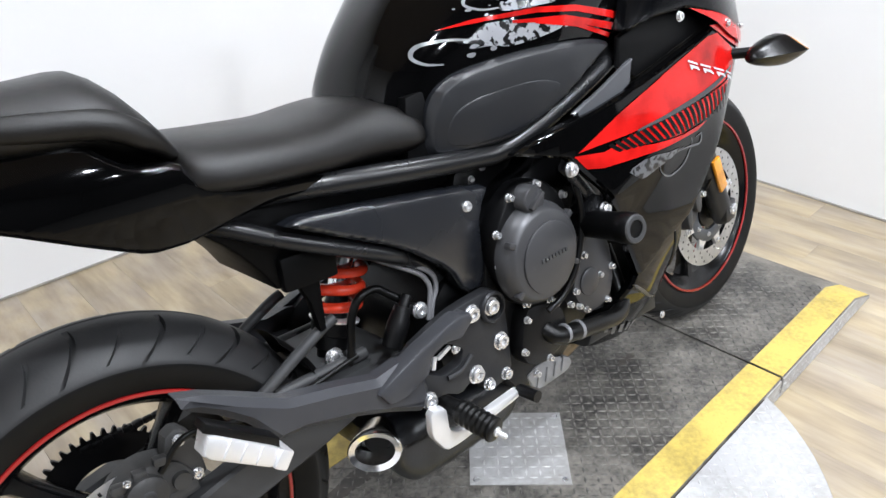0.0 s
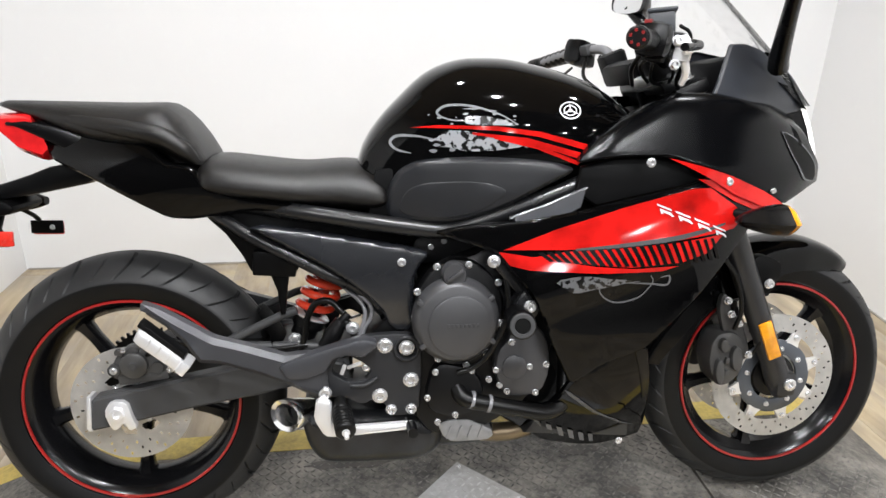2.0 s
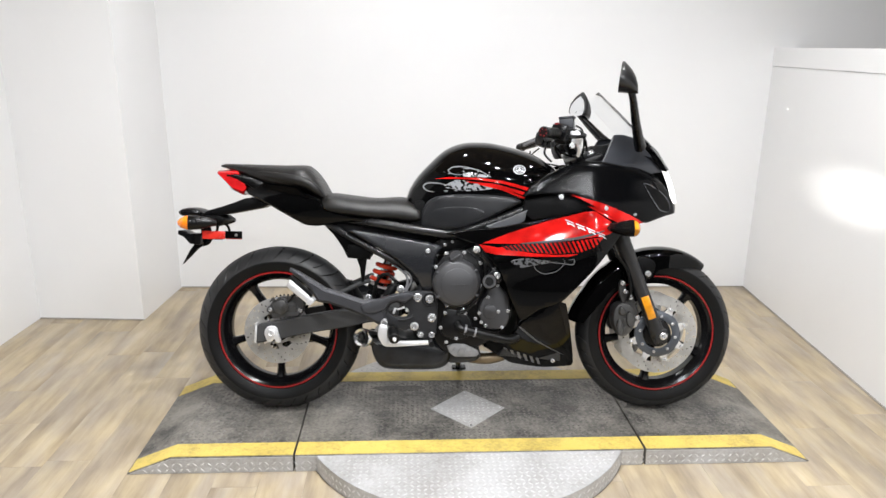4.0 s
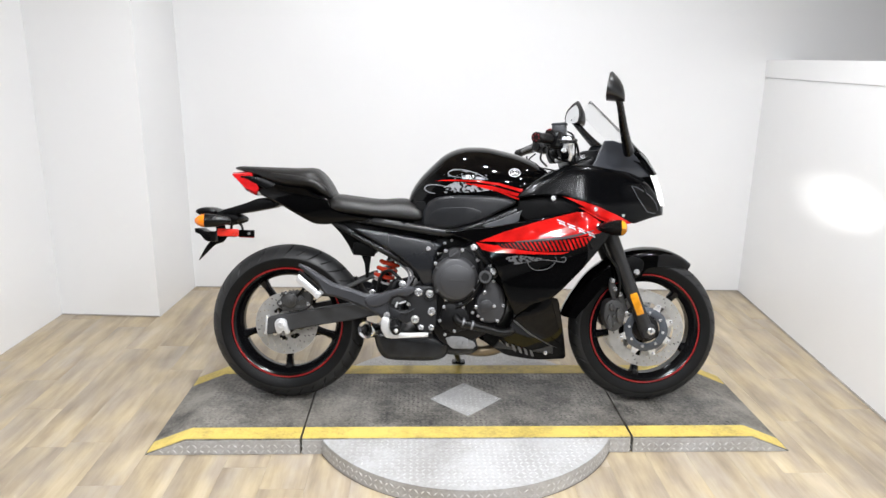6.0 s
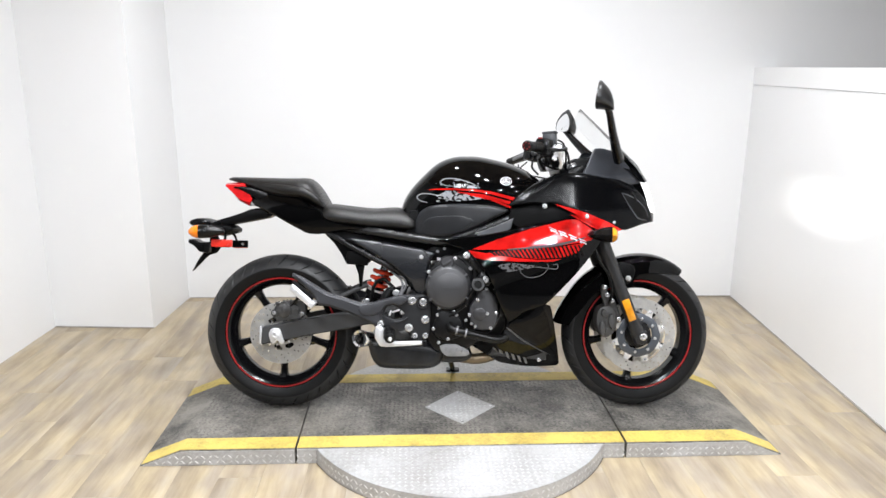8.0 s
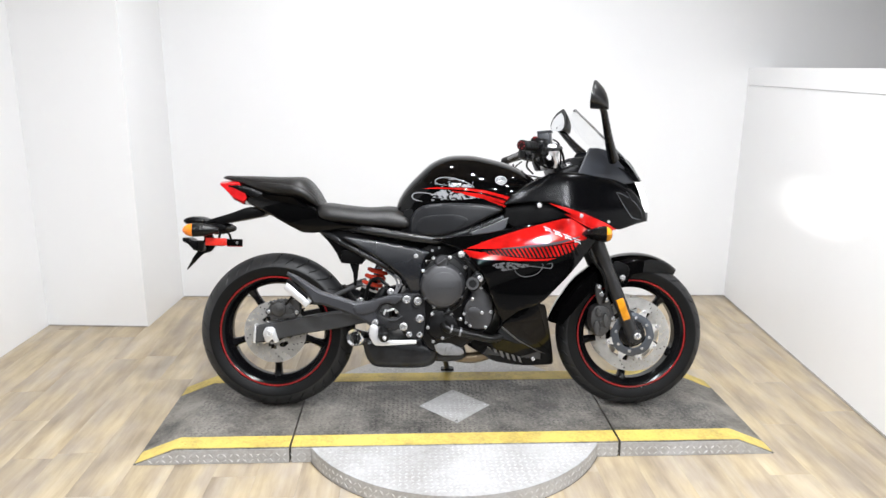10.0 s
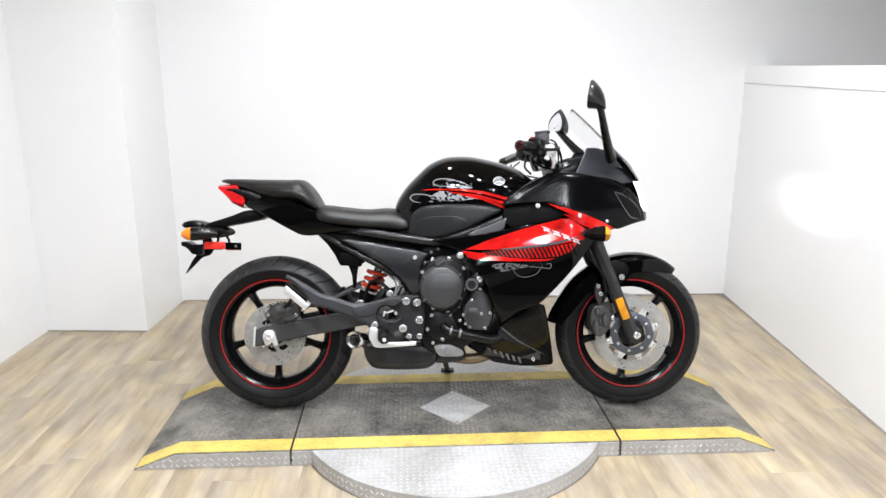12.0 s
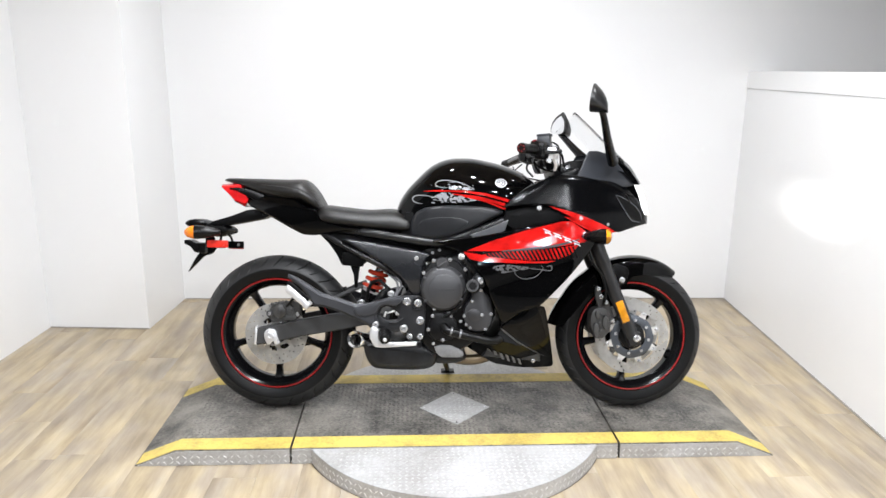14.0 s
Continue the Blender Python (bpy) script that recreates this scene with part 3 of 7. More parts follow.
rs = random.Random(3)
for sx, sy, ra, rb in ((0.945, 0.462, 0.055, 0.018), (0.35, 0.478, 0.11, 0.022), (1.02, 0.30, 0.03, 0.012), (-0.16, 0.40, 0.09, 0.05)):
    bm = bmesh.new()
    edge = [(sx + ra * (0.8 + 0.4 * rs.random()) * math.cos(q), sy + rb * (0.75 + 0.5 * rs.random()) * math.sin(q)) for q in np.linspace(0, 2 * math.pi, 22, False)]
    slab(bm, rounded(edge, 1), DECK_Z - 0.001, DECK_Z + 0.0007)
    part("oil_stain", bm, M_STAIN, middle if sx > 0 else left, "dark dried oil stain")

# bare square inspection plate set corner-on in the deck
SQ = (0.617, 0.302)
bm = slab(bmesh.new(), [(SQ[0] - 0.143, SQ[1]), (SQ[0], SQ[1] - 0.146), (SQ[0] + 0.143, SQ[1]), (SQ[0], SQ[1] + 0.146)], DECK_Z - 0.002, DECK_Z + 0.0022)
hatch = part("hatch_plate", bm, M_PLATE, middle, "bare aluminium square plate with corner screws")
for dx, dy in ((-0.125, 0), (0.125, 0), (0, -0.127), (0, 0.127)):
    part("screw", bolt(bmesh.new(), (SQ[0] + dx, SQ[1] + dy, DECK_Z + 0.002), 0.005, 0.002, (0, 0, 1)), M_STEEL, hatch)

# turntable disc on which the centre section lies
TURN_C, TURN_R = (0.601, 0.268), 0.590
turntable = thing("turntable", "round bare aluminium tread-plate turntable under the platform", "turntable", pose(*TURN_C, 0))
for y_sign, y_edge in ((-1, -0.004), (1, DECK_W + 0.004)):
    a0 = math.asin((y_edge - TURN_C[1]) / TURN_R)
    if y_sign < 0:
        angles = np.linspace(math.pi - a0, 2 * math.pi + a0, 72)
    else:
        angles = np.linspace(a0, math.pi - a0, 72)
    pts = [(TURN_R * math.cos(a), TURN_R * math.sin(a)) for a in angles]
    seg = part("disc_segment", slab(bmesh.new(), pts, DECK_Z - 0.010, DECK_Z - 0.002), M_PLATE, turntable, "bare aluminium tread-plate top")
    skirt = bmesh.new()
    ring_strip(skirt, [[(r * math.cos(a) , r * math.sin(a), z) for r, z in ((TURN_R - 0.004, 0.002), (TURN_R + 0.002, 0.002), (TURN_R + 0.002, DECK_Z - 0.004), (TURN_R - 0.004, DECK_Z - 0.011))] for a in angles])
    part("skirt", skirt, M_PLATE, turntable, "bent aluminium tread-plate skirt")
    # contact shade at the skirt's foot, put in as a dark strip
    part("shadow_gap", ring_strip(bmesh.new(), [[(r * math.cos(a), r * math.sin(a), z) for r, z in ((TURN_R - 0.01, 0.0004), (TURN_R + 0.004, 0.0004), (TURN_R + 0.004, 0.0019), (TURN_R - 0.01, 0.0019))] for a in angles]), M_SEAL, turntable, "dark strip standing for the shade under the skirt")


def lugs(spots, name, mat, parent, label):
    """Raised tread lugs, alternating in direction: rows of (x, y, z, angle, tilt matrix)."""
    verts, faces = [], []
    for m in spots:
        k = len(verts)
        for p in ((-0.0098, 0, 0), (0, -0.0028, 0), (0.0098, 0, 0), (0, 0.0028, 0), (-0.0058, 0, 0.0015), (0.0058, 0, 0.0015), (0, -0.0012, 0.0017), (0, 0.0012, 0.0017)):
            verts.append(tuple(m @ Vector(p)))
        faces += [(k, k + 1, k + 6, k + 4), (k + 1, k + 2, k + 5, k + 6), (k + 2, k + 3, k + 7, k + 5), (k + 3, k, k + 4, k + 7), (k + 4, k + 6, k + 5, k + 7)]
    me = bpy.data.meshes.new(name)
    me.from_pydata(verts, [], faces)
    me.materials.append(mat)
    ob = new(name, me)
    ob.parent = parent
    return tagged(ob, label, kind="stuff")


def lug_grid(x0, x1, y0, y1, step, test, z):
    out = []
    for i, x in enumerate(np.arange(x0, x1, step)):
        for j, y in enumerate(np.arange(y0, y1, step)):
            if test(x, y):
                out.append(pose(x, y, z(x), 0, 0, 45 if (i + j) % 2 else -45))
    return out


def on_hatch(x, y, extra):
    return abs(x - SQ[0]) / 0.143 + abs(y - SQ[1]) / 0.146 < 1 + extra


for sect, x0, x1 in ((left, -0.40, -0.014), (middle, 0.016, 1.198), (right, 1.226, 1.652)):
    lugs(lug_grid(x0, x1, 0.09, 0.54, 0.0185, lambda x, y: not on_hatch(x, y, 0.06), along), "tread_lug", M_LUG, sect, "raised worn tread lugs")
    lugs(lug_grid(x0, x1, 0.012, 0.078, 0.0185, lambda x, y: True, lambda x: along(x) + 0.0002), "tread_lug", M_YELLOW, sect, "tread lugs under yellow paint")
lugs(lug_grid(SQ[0] - 0.14, SQ[0] + 0.14, SQ[1] - 0.14, SQ[1] + 0.14, 0.02, lambda x, y: on_hatch(x, y, -0.12), lambda x: DECK_Z + 0.002), "tread_lug", M_PLATELUG, hatch, "raised bright tread lugs")
lugs(
    [m @ pose(0, 0, 0) for m in lug_grid(-0.58, 0.58, -0.58, 0.58, 0.021, lambda x, y: math.hypot(x, y) < TURN_R - 0.014 and (y + TURN_C[1] < -0.014 or y + TURN_C[1] > DECK_W + 0.014), lambda x: DECK_Z - 0.0022)],
    "tread_lug", M_PLATELUG, turntable, "raised bright tread lugs")
side = []
for i, x in enumerate(np.arange(-0.50, 1.76, 0.024)):
    for j, z in enumerate(np.arange(0.012, 0.056, 0.021)):
        if z < along(x) - 0.012 and not 0.08 < x < 1.125:
            side.append(pose(x, -0.003, z, 90, 0, 0) @ pose(0, 0, 0, 0, 0, 45 if (i + j) % 2 else -45))
lugs(side, "tread_lug", M_PLATELUG, platform, "raised bright tread lugs on the side plates")
side = []
for i, a in enumerate(np.arange(math.pi + 0.5, 2 * math.pi - 0.5, 0.036)):
    for j, z in enumerate((0.016, 0.040)):
        if math.sin(a) * TURN_R + TURN_C[1] < -0.02:
            side.append(pose((TURN_R + 0.002) * math.cos(a), (TURN_R + 0.002) * math.sin(a), z, 0, 0, math.degrees(a) + 90) @ pose(0, 0, 0, 90, 0, 0) @ pose(0, 0, 0, 0, 0, 45 if (i + j) % 2 else -45))
lugs(side, "tread_lug", M_PLATELUG, turntable, "raised bright tread lugs on the skirt")

# ---- the motorcycle: x ahead from the rear axle, y to its left, z up from the tyres' contact ----
BIKE = pose(-0.111, 0.345, DECK_Z + 0.001, -11.2, 0, -1.7)
bike = thing("motorcycle", "black sport motorcycle with red decals leaning on its side stand", "motorcycle", BIKE)
REAR, FRONT = (0.015, 0.0, 0.308), (1.44, 0.0, 0.298)


def both(name, mat, build, label="", parent=None, angle=38):
    """The same part on both flanks; build(bm, side) makes one."""
    out = []
    for side in (1, -1):
        bm = bmesh.new()
        build(bm, side)
        out.append(part(name, bm, mat, parent or bike, label, angle))
    return out


def tyre(name, centre, r, half, rim_r, turns, parent):
    """A tyre with curved grooves cut into its crown."""
    prof = []
    side_h = r - rim_r
    for a in np.linspace(-1, 1, 45):
        s = abs(a)
        if s < 0.72:  # crown
            k = s / 0.72
            ang = k * 1.12
            y, z = half * math.sin(ang) / math.sin(1.12), r - half * 0.62 * (1 - math.cos(ang)) / (1 - math.cos(1.12))
        else:  # side
            k = (s - 0.72) / 0.28
            z0 = r - half * 0.62
            y, z = half * (1 - 0.14 * k**1.6), z0 + (rim_r - z0) * k
        prof.append((math.copysign(y, a), z, s))
    # columns across one repeat of the tread, closer together at the two grooves
    long_cut, short_cut = (0.104, 0.170), (0.604, 0.656)
    steps = [0.0, 0.05, 0.085, 0.101, *long_cut, 0.173, 0.19, 0.235, 0.30, 0.38, 0.46, 0.54, 0.585, 0.601, *short_cut, 0.659, 0.68, 0.73, 0.79, 0.86, 0.93]
    n = turns * len(steps)
    verts = []
    for i in range(n):
        where = steps[i % len(steps)]
        for y, z, s in prof:
            k = min(max((s - 0.06) / 0.64, 0.0), 1.0)
            t = 2 * math.pi / turns * (i // len(steps) + where + (0.62 * k**2.0 - 0.30 * k) + (0.5 if y > 0 else 0.0))
            cut = 0.0
            if 0.05 < k < 0.97 and where in long_cut:
                cut = 0.0075
            if 0.34 < k < 0.90 and where in short_cut:
                cut = 0.005
            rr = z - cut
            verts.append((centre[0] + rr * math.cos(t), centre[1] + y, centre[2] + rr * math.sin(t)))
    m = len(prof)
    faces = []
    for i in range(n):
        for k in range(m - 1):
            faces.append((i * m + k, i * m + k + 1, ((i + 1) % n) * m + k + 1, ((i + 1) % n) * m + k))
    me = bpy.data.meshes.new(name)
    me.from_pydata(verts, [], faces)
    me.materials.append(M_TYRE)
    me.materials.append(M_SIDEWALL)
    sides = [k for k in range(m - 1) if prof[k][2] > 0.73 or prof[k + 1][2] > 0.73]
    for i in range(n):
        for k in sides:
            me.polygons[i * (m - 1) + k].material_index = 1
    me.shade_smooth()
    me.set_sharp_from_angle(angle=radians(40))
    ob = new(name, me)
    ob.parent = parent
    return tagged(ob, "black rubber tyre with curved tread grooves")


def wheel(name, centre, half, first, r_tyre, half_tyre, turns):
    c = Vector(centre)
    bm = bmesh.new()
    lathe(bm, [(-half, 0.228), (-half - 0.004, 0.222), (-half + 0.004, 0.208), (-half + 0.012, 0.202), (-0.02, 0.186), (0.02, 0.186), (half - 0.012, 0.202), (half - 0.004, 0.208), (half + 0.004, 0.222), (half, 0.228), (half - 0.012, 0.221), (0, 0.198), (-half + 0.012, 0.221)], c, (0, 1, 0), 96, closed=True)
    spokes = []
    for k in range(5):
        a = radians(first + 72 * k)
        d, p = Vector((math.cos(a), 0, math.sin(a))), Vector((-math.sin(a), 0, math.cos(a)))
        rings = []
        for rr, w, y in ((0.035, 0.024, 0.026), (0.06, 0.019, 0.022), (0.10, 0.0145, 0.018), (0.15, 0.013, 0.017), (0.178, 0.0155, 0.020), (0.192, 0.024, 0.026)):
            o = c + d * rr
            rings.append([o + p * x * w + Vector((0, z * y, 0)) for x, z in ((-1, -0.45), (-0.55, -1), (0.55, -1), (1, -0.45), (1, 0.45), (0.55, 1), (-0.55, 1), (-1, 0.45))])
        spokes.append(ring_strip(bmesh.new(), rings))
    lathe(bm, [(-0.055, 0.028), (-0.055, 0.040), (-0.03, 0.046), (0.03, 0.046), (0.055, 0.040), (0.055, 0.028)], c, (0, 1, 0), 40)
    ob = part(name, bm, M_WHEEL, bike, "gloss black five-spoke cast wheel")
    for spoke in spokes:
        part("spoke", spoke, M_WHEEL, ob)
    tyre("tyre", centre, r_tyre, half_tyre, 0.222, turns, ob)
    for s in (-1, 1):
        bm = lathe(bmesh.new(), [(s * (half + 0.0035), 0.2140), (s * (half + 0.0065), 0.2148), (s * (half + 0.0068), 0.2188), (s * (half + 0.004), 0.2200)], c, (0, 1, 0), 120)
        for f in [f for f in bm.faces if len(f.verts) > 4]:
            bm.faces.remove(f)
        part("rim_stripe", bm, M_STRIPE, ob, "thin red rim stripe")
    return ob


def brake_disc(centre, y, r0, r1, rows, parent, per=60):
    """A drilled steel rotor: real holes in staggered rows."""
    c = Vector(centre) + Vector((0, y, 0))
    n, m = per * 3, rows * 2 + 1
    t = bmesh.new()
    rad = np.linspace(r0, r1, m + 1)
    vs = [[t.verts.new(c + Vector((rr * math.cos(a), 0, rr * math.sin(a)))) for a in np.linspace(0, 2 * math.pi, n, False)] for rr in rad]
    for k in range(m):
        for i in range(n):
            if k % 2 == 1 and (i - (k // 2) * 3) % 9 == 0:
                continue
            t.faces.new((vs[k][i], vs[k][(i + 1) % n], vs[k + 1][(i + 1) % n], vs[k + 1][i]))
    bmesh.ops.solidify(t, geom=t.faces[:], thickness=0.0045)
    return part("brake_disc", t, M_DISC, parent, "drilled steel brake disc", 30)


def disc_carrier(centre, y, r_in, wide, r_out, arms, parent):
    c = Vector(centre) + Vector((0, y, 0))
    r1 = r_in + wide
    bm = lathe(bmesh.new(), [(-0.004, r_in), (0.004, r_in), (0.005, r_in + 0.004), (0.005, r1 - 0.004), (0.002, r1), (-0.004, r1)], c, (0, -1, 0), 60, closed=True)
    ob = part("disc_carrier", bm, M_CARRIER, parent, "grey disc carrier with bolts")
    for k in range(arms):
        a = 2 * math.pi * k / arms + 0.3
        d, p = Vector((math.cos(a), 0, math.sin(a))), Vector((-math.sin(a), 0, math.cos(a)))
        rings = []
        for rr, w in ((r1 - 0.006, 0.017), (r1 + 0.006, 0.012), (r_out + 0.008, 0.010)):
            o = c + d * rr
            rings.append([o + p * x * w + Vector((0, z * 0.004, 0)) for x, z in ((-1, -1), (1, -1), (1, 1), (-1, 1))])
        part("carrier_arm", ring_strip(bmesh.new(), rings), M_DISC, parent)
        part("disc_bolt", bolt(bmesh.new(), c + Vector((r_out * math.cos(a), -0.005, r_out * math.sin(a))), 0.006, 0.003), M_STEEL, parent)
        part("disc_bolt", bolt(bmesh.new(), c + Vector(((r_in + 0.012) * math.cos(a + 0.3), -0.005, (r_in + 0.012) * math.sin(a + 0.3))), 0.005, 0.004), M_STEEL, parent)
    return ob


def slotted_ring(centre, y, r0, r1, slots, parent):
    """The inner band of a rotor with long openings in it."""
    c = Vector(centre) + Vector((0, y, 0))
    per = 12
    n = slots * per
    t = bmesh.new()
    rad = (r0, r0 + 0.25 * (r1 - r0), r0 + 0.36 * (r1 - r0), r0 + 0.62 * (r1 - r0), r0 + 0.76 * (r1 - r0), r1)
    vs = [[t.verts.new(c + Vector((rr * math.cos(a + 0.35 * (rr - r0) / (r1 - r0)), 0, rr * math.sin(a + 0.35 * (rr - r0) / (r1 - r0))))) for a in np.linspace(0, 2 * math.pi, n, False)] for rr in rad]
    for k in range(5):
        for i in range(n):
            span = {1: (3, 9), 2: (2, 10), 3: (3, 9)}.get(k, (0, 0))
            if not span[0] <= i % per < span[1]:
                t.faces.new((vs[k][i], vs[k][(i + 1) % n], vs[k + 1][(i + 1) % n], vs[k + 1][i]))
    bmesh.ops.solidify(t, geom=t.faces[:], thickness=0.005)
    ob = part("disc_carrier", t, M_DISC, parent, "bright slotted disc carrier", 30)
    for k in range(6):
        a = math.pi / 3 * k + 0.2
        part("disc_bolt", bolt(bmesh.new(), c + Vector(((r0 + 0.006) * math.cos(a), -0.005, (r0 + 0.006) * math.sin(a))), 0.005, 0.004), M_STEEL, parent)
    return ob


# -- wheels and brakes --
rear_wheel = wheel("rear_wheel", REAR, 0.062, 125, 0.3085, 0.080, 17)
front_wheel = wheel("front_wheel", FRONT, 0.048, 46, 0.2975, 0.058, 16)
brake_disc(REAR, -0.074, 0.078, 0.1225, 3, rear_wheel)
slotted_ring(REAR, -0.0735, 0.040, 0.079, 8, rear_wheel)
for s in (-1, 1):
    brake_disc(FRONT, s * 0.066, 0.108, 0.149, 3, front_wheel, 66)
    disc_carrier(FRONT, s * 0.066, 0.056, 0.032, 0.103, 8, front_wheel)
part("hub", lathe(bmesh.new(), [(0, 0.052), (0.02, 0.05), (0.024, 0.03), (0.05, 0.026)], (1.44, -0.05, 0.30), (0, -1, 0), 32), M_ENGINE, front_wheel)
# chain wheel and chain on the far side
bm = lathe(bmesh.new(), [(0, 0.06), (0.006, 0.06), (0.006, 0.104), (0, 0.106)], (0.015, 0.085, 0.308), (0, 1, 0), 60, closed=True)
for k in range(46):
    a = 2 * math.pi * k / 46
    d, p = Vector((math.cos(a), 0, math.sin(a))), Vector((-math.sin(a), 0, math.cos(a)))
    ring_strip(bm, [[Vector((0.015, 0.088, 0.308)) + d * rr + p * x * w + Vector((0, z * 0.003, 0)) for x, z in ((-1, -1), (1, -1), (1, 1), (-1, 1))] for rr, w in ((0.102, 0.0048), (0.108, 0.0036), (0.114, 0.0018))])
part("sprocket", bm, M_ENGINE, rear_wheel, "black toothed chain sprocket")
bm = bmesh.new()
for zz0, zz1 in ((0.405, 0.385), (0.215, 0.30)):
    bm = bmesh.new()
    a, b = Vector((0, 0.088, zz0)), Vector((0.47, 0.088, zz1))
    for k in range(31):
        p = a.lerp(b, (k + 0.5) / 31)
        block(bm, p, (0.0165, 0.014 if k % 2 else 0.010, 0.010), (0, 0, 0), 0.004)
    part("chain", bm, M_ENGINE, bike, "dark drive chain")

# -- front fork --
FORK_TOP, FORK_LOW = Vector((1.165, 0, 0.95)), Vector((1.432, 0, 0.300))


def fork_leg(bm, s):
    y = -0.102 * s
    low, top = FORK_LOW + Vector((0, y, 0)), FORK_TOP + Vector((0, y, 0))
    d = (top - low).normalized()
    lathe(bm, [(-0.034, 0.012), (-0.03, 0.023), (-0.01, 0.027), (0.02, 0.028), (0.06, 0.0255), (0.20, 0.0265), (0.36, 0.029), (0.40, 0.0305), (0.405, 0.0275), (0.41, 0.0215), (0.68, 0.0215), (0.69, 0.024), (0.70, 0.018)], low, d, 28)
    block(bm, low + Vector((0.004, -0.005 * s, 0.0)), (0.045, 0.045, 0.055), (0, 0, 0), 0.010)


legs = both("fork_leg", M_FORK, fork_leg, "black front fork leg")
for leg, s in zip(legs, (1, -1)):
    part("axle_nut", bolt(bmesh.new(), (1.441, -0.125 * s, 0.302), 0.014, 0.010, (0, -s, 0)), M_STEEL, leg, "steel axle nut")
    bm = bmesh.new()
    block(bm, (1.383, -0.131 * s, 0.408), (0.030, 0.008, 0.088), (0, -21, 0), 0.003)
    part("reflector", bm, M_AMBER, leg, "amber fork reflector")

def fork_caliper(bm, s):
    y = -0.086 * s
    plate(bm, rounded([(1.263, 0.345), (1.266, 0.395), (1.283, 0.418), (1.320, 0.420), (1.345, 0.395), (1.347, 0.345), (1.334, 0.312), (1.306, 0.292), (1.282, 0.298)], 1), y - 0.014 * s, y + 0.05 * s, 0.006)
    for x, z, a, b in ((1.3225, 0.360, 0.013, 0.029), (1.285, 0.330, 0.011, 0.030), (1.291, 0.392, 0.010, 0.016)):
        plate(bm, [(x + a * math.cos(q) - 0.22 * b * math.sin(q) * 0.3, z + b * math.sin(q)) for q in np.linspace(0, 2 * math.pi, 20, False)], y - 0.028 * s, y - 0.010 * s, 0.005)
    for k in range(3):
        block(bm, (1.303, y - 0.017 * s, 0.325 + 0.030 * k), (0.010, 0.010, 0.016), (0, 10, 0), 0.003)
    plate(bm, rounded([(1.300, 0.410), (1.282, 0.47), (1.288, 0.505), (1.304, 0.500), (1.315, 0.455), (1.335, 0.45), (1.362, 0.38), (1.358, 0.35), (1.338, 0.35)], 1), y - 0.004 * s, y + 0.012 * s, 0.003)


for cal, s in zip(both("front_caliper", M_CALIPER, fork_caliper, "dark grey brake caliper"), (1, -1)):
    for x, z in ((1.294, 0.494), (1.352, 0.367), (1.324, 0.441), (1.304, 0.463)):
        part("caliper_bolt", bolt(bmesh.new(), (x, -0.093 * s - 0.01 * s, z), 0.007, 0.008, (0, -s, 0)), M_STEEL, cal)


def fender_shape(bm, s):
    """The flank and crown of the front mudguard as one bent sheet following the tyre."""
    angs = np.radians(np.linspace(172, 54, 40))
    rings = []
    for a in angs:
        deg = math.degrees(a)
        ro = 0.315 + 0.014 * math.exp(-((deg - 75) / 30) ** 2) + (0.02 if deg > 150 else 0) * (deg - 150) / 22
        drop = float(np.interp(deg, (50, 58, 70, 92, 100, 112, 135, 160, 172), (0.004, 0.016, 0.045, 0.062, 0.105, 0.085, 0.050, 0.045, 0.03)))
        half = float(np.interp(deg, (50, 60, 80, 140, 172), (0.020, 0.048, 0.072, 0.072, 0.066)))
        row = []
        for k in range(9):
            u = k / 8
            if u < 0.5:
                y, rr = half * math.sin(u * math.pi), ro - 0.022 * (1 - math.cos(u * math.pi))
            else:
                v = (u - 0.5) * 2
                y, rr = half, ro - 0.022 - drop * v
            row.append((FRONT[0] + rr * math.cos(a), -y * s, FRONT[2] + rr * math.sin(a)))
        rings.append(row)
    t = bmesh.new()
    ring_strip(t, rings, caps=False, loop=False)
    bmesh.ops.recalc_face_normals(t, faces=t.faces[:])
    bmesh.ops.solidify(t, geom=t.faces[:], thickness=0.003)
    add(bm, t)


fender = part("front_fender", (lambda b: (fender_shape(b, 1), fender_shape(b, -1), b)[2])(bmesh.new()), M_GLOSS, bike, "gloss black front mudguard")
for s in (1, -1):
    part("fender_bolt", bolt(bmesh.new(), (1.386, -0.104 * s, 0.530), 0.009, 0.008, (0, -s, 0)), M_STEEL, fender)
    part("fender_bracket", plate(bmesh.new(), rounded([(1.34, 0.50), (1.33, 0.56), (1.36, 0.60), (1.42, 0.575), (1.405, 0.52), (1.385, 0.505)]), -0.102 * s, -0.078 * s, 0.004), M_MATT, fender)
tube_line = bmesh.new()
tube(tube_line, [(1.21, -0.115, 0.80), (1.255, -0.125, 0.62), (1.30, -0.12, 0.55), (1.318, -0.118, 0.48), (1.31, -0.11, 0.43)], 0.0052)
part("brake_hose", tube_line, M_HOSE, bike, "black front brake hose")
bm = bmesh.new()
tube(bm, [(1.35, -0.115, 0.52), (1.365, -0.12, 0.46), (1.372, -0.118, 0.41), (1.362, -0.105, 0.37)], 0.0035)
part("sensor_cable", bm, M_HOSE, bike)

# triple clamps and steering head
bm = bmesh.new()
block(bm, (1.245, 0, 0.765), (0.075, 0.26, 0.045), (0, -22, 0), 0.012)
block(bm, (1.168, 0, 0.945), (0.075, 0.26, 0.030), (0, -22, 0), 0.010)
tube(bm, [(1.215, 0, 0.74), (1.135, 0, 0.955)], 0.036, 20, 1)
part("steering_head", bm, M_ENGINE, bike, "black steering head and fork clamps")

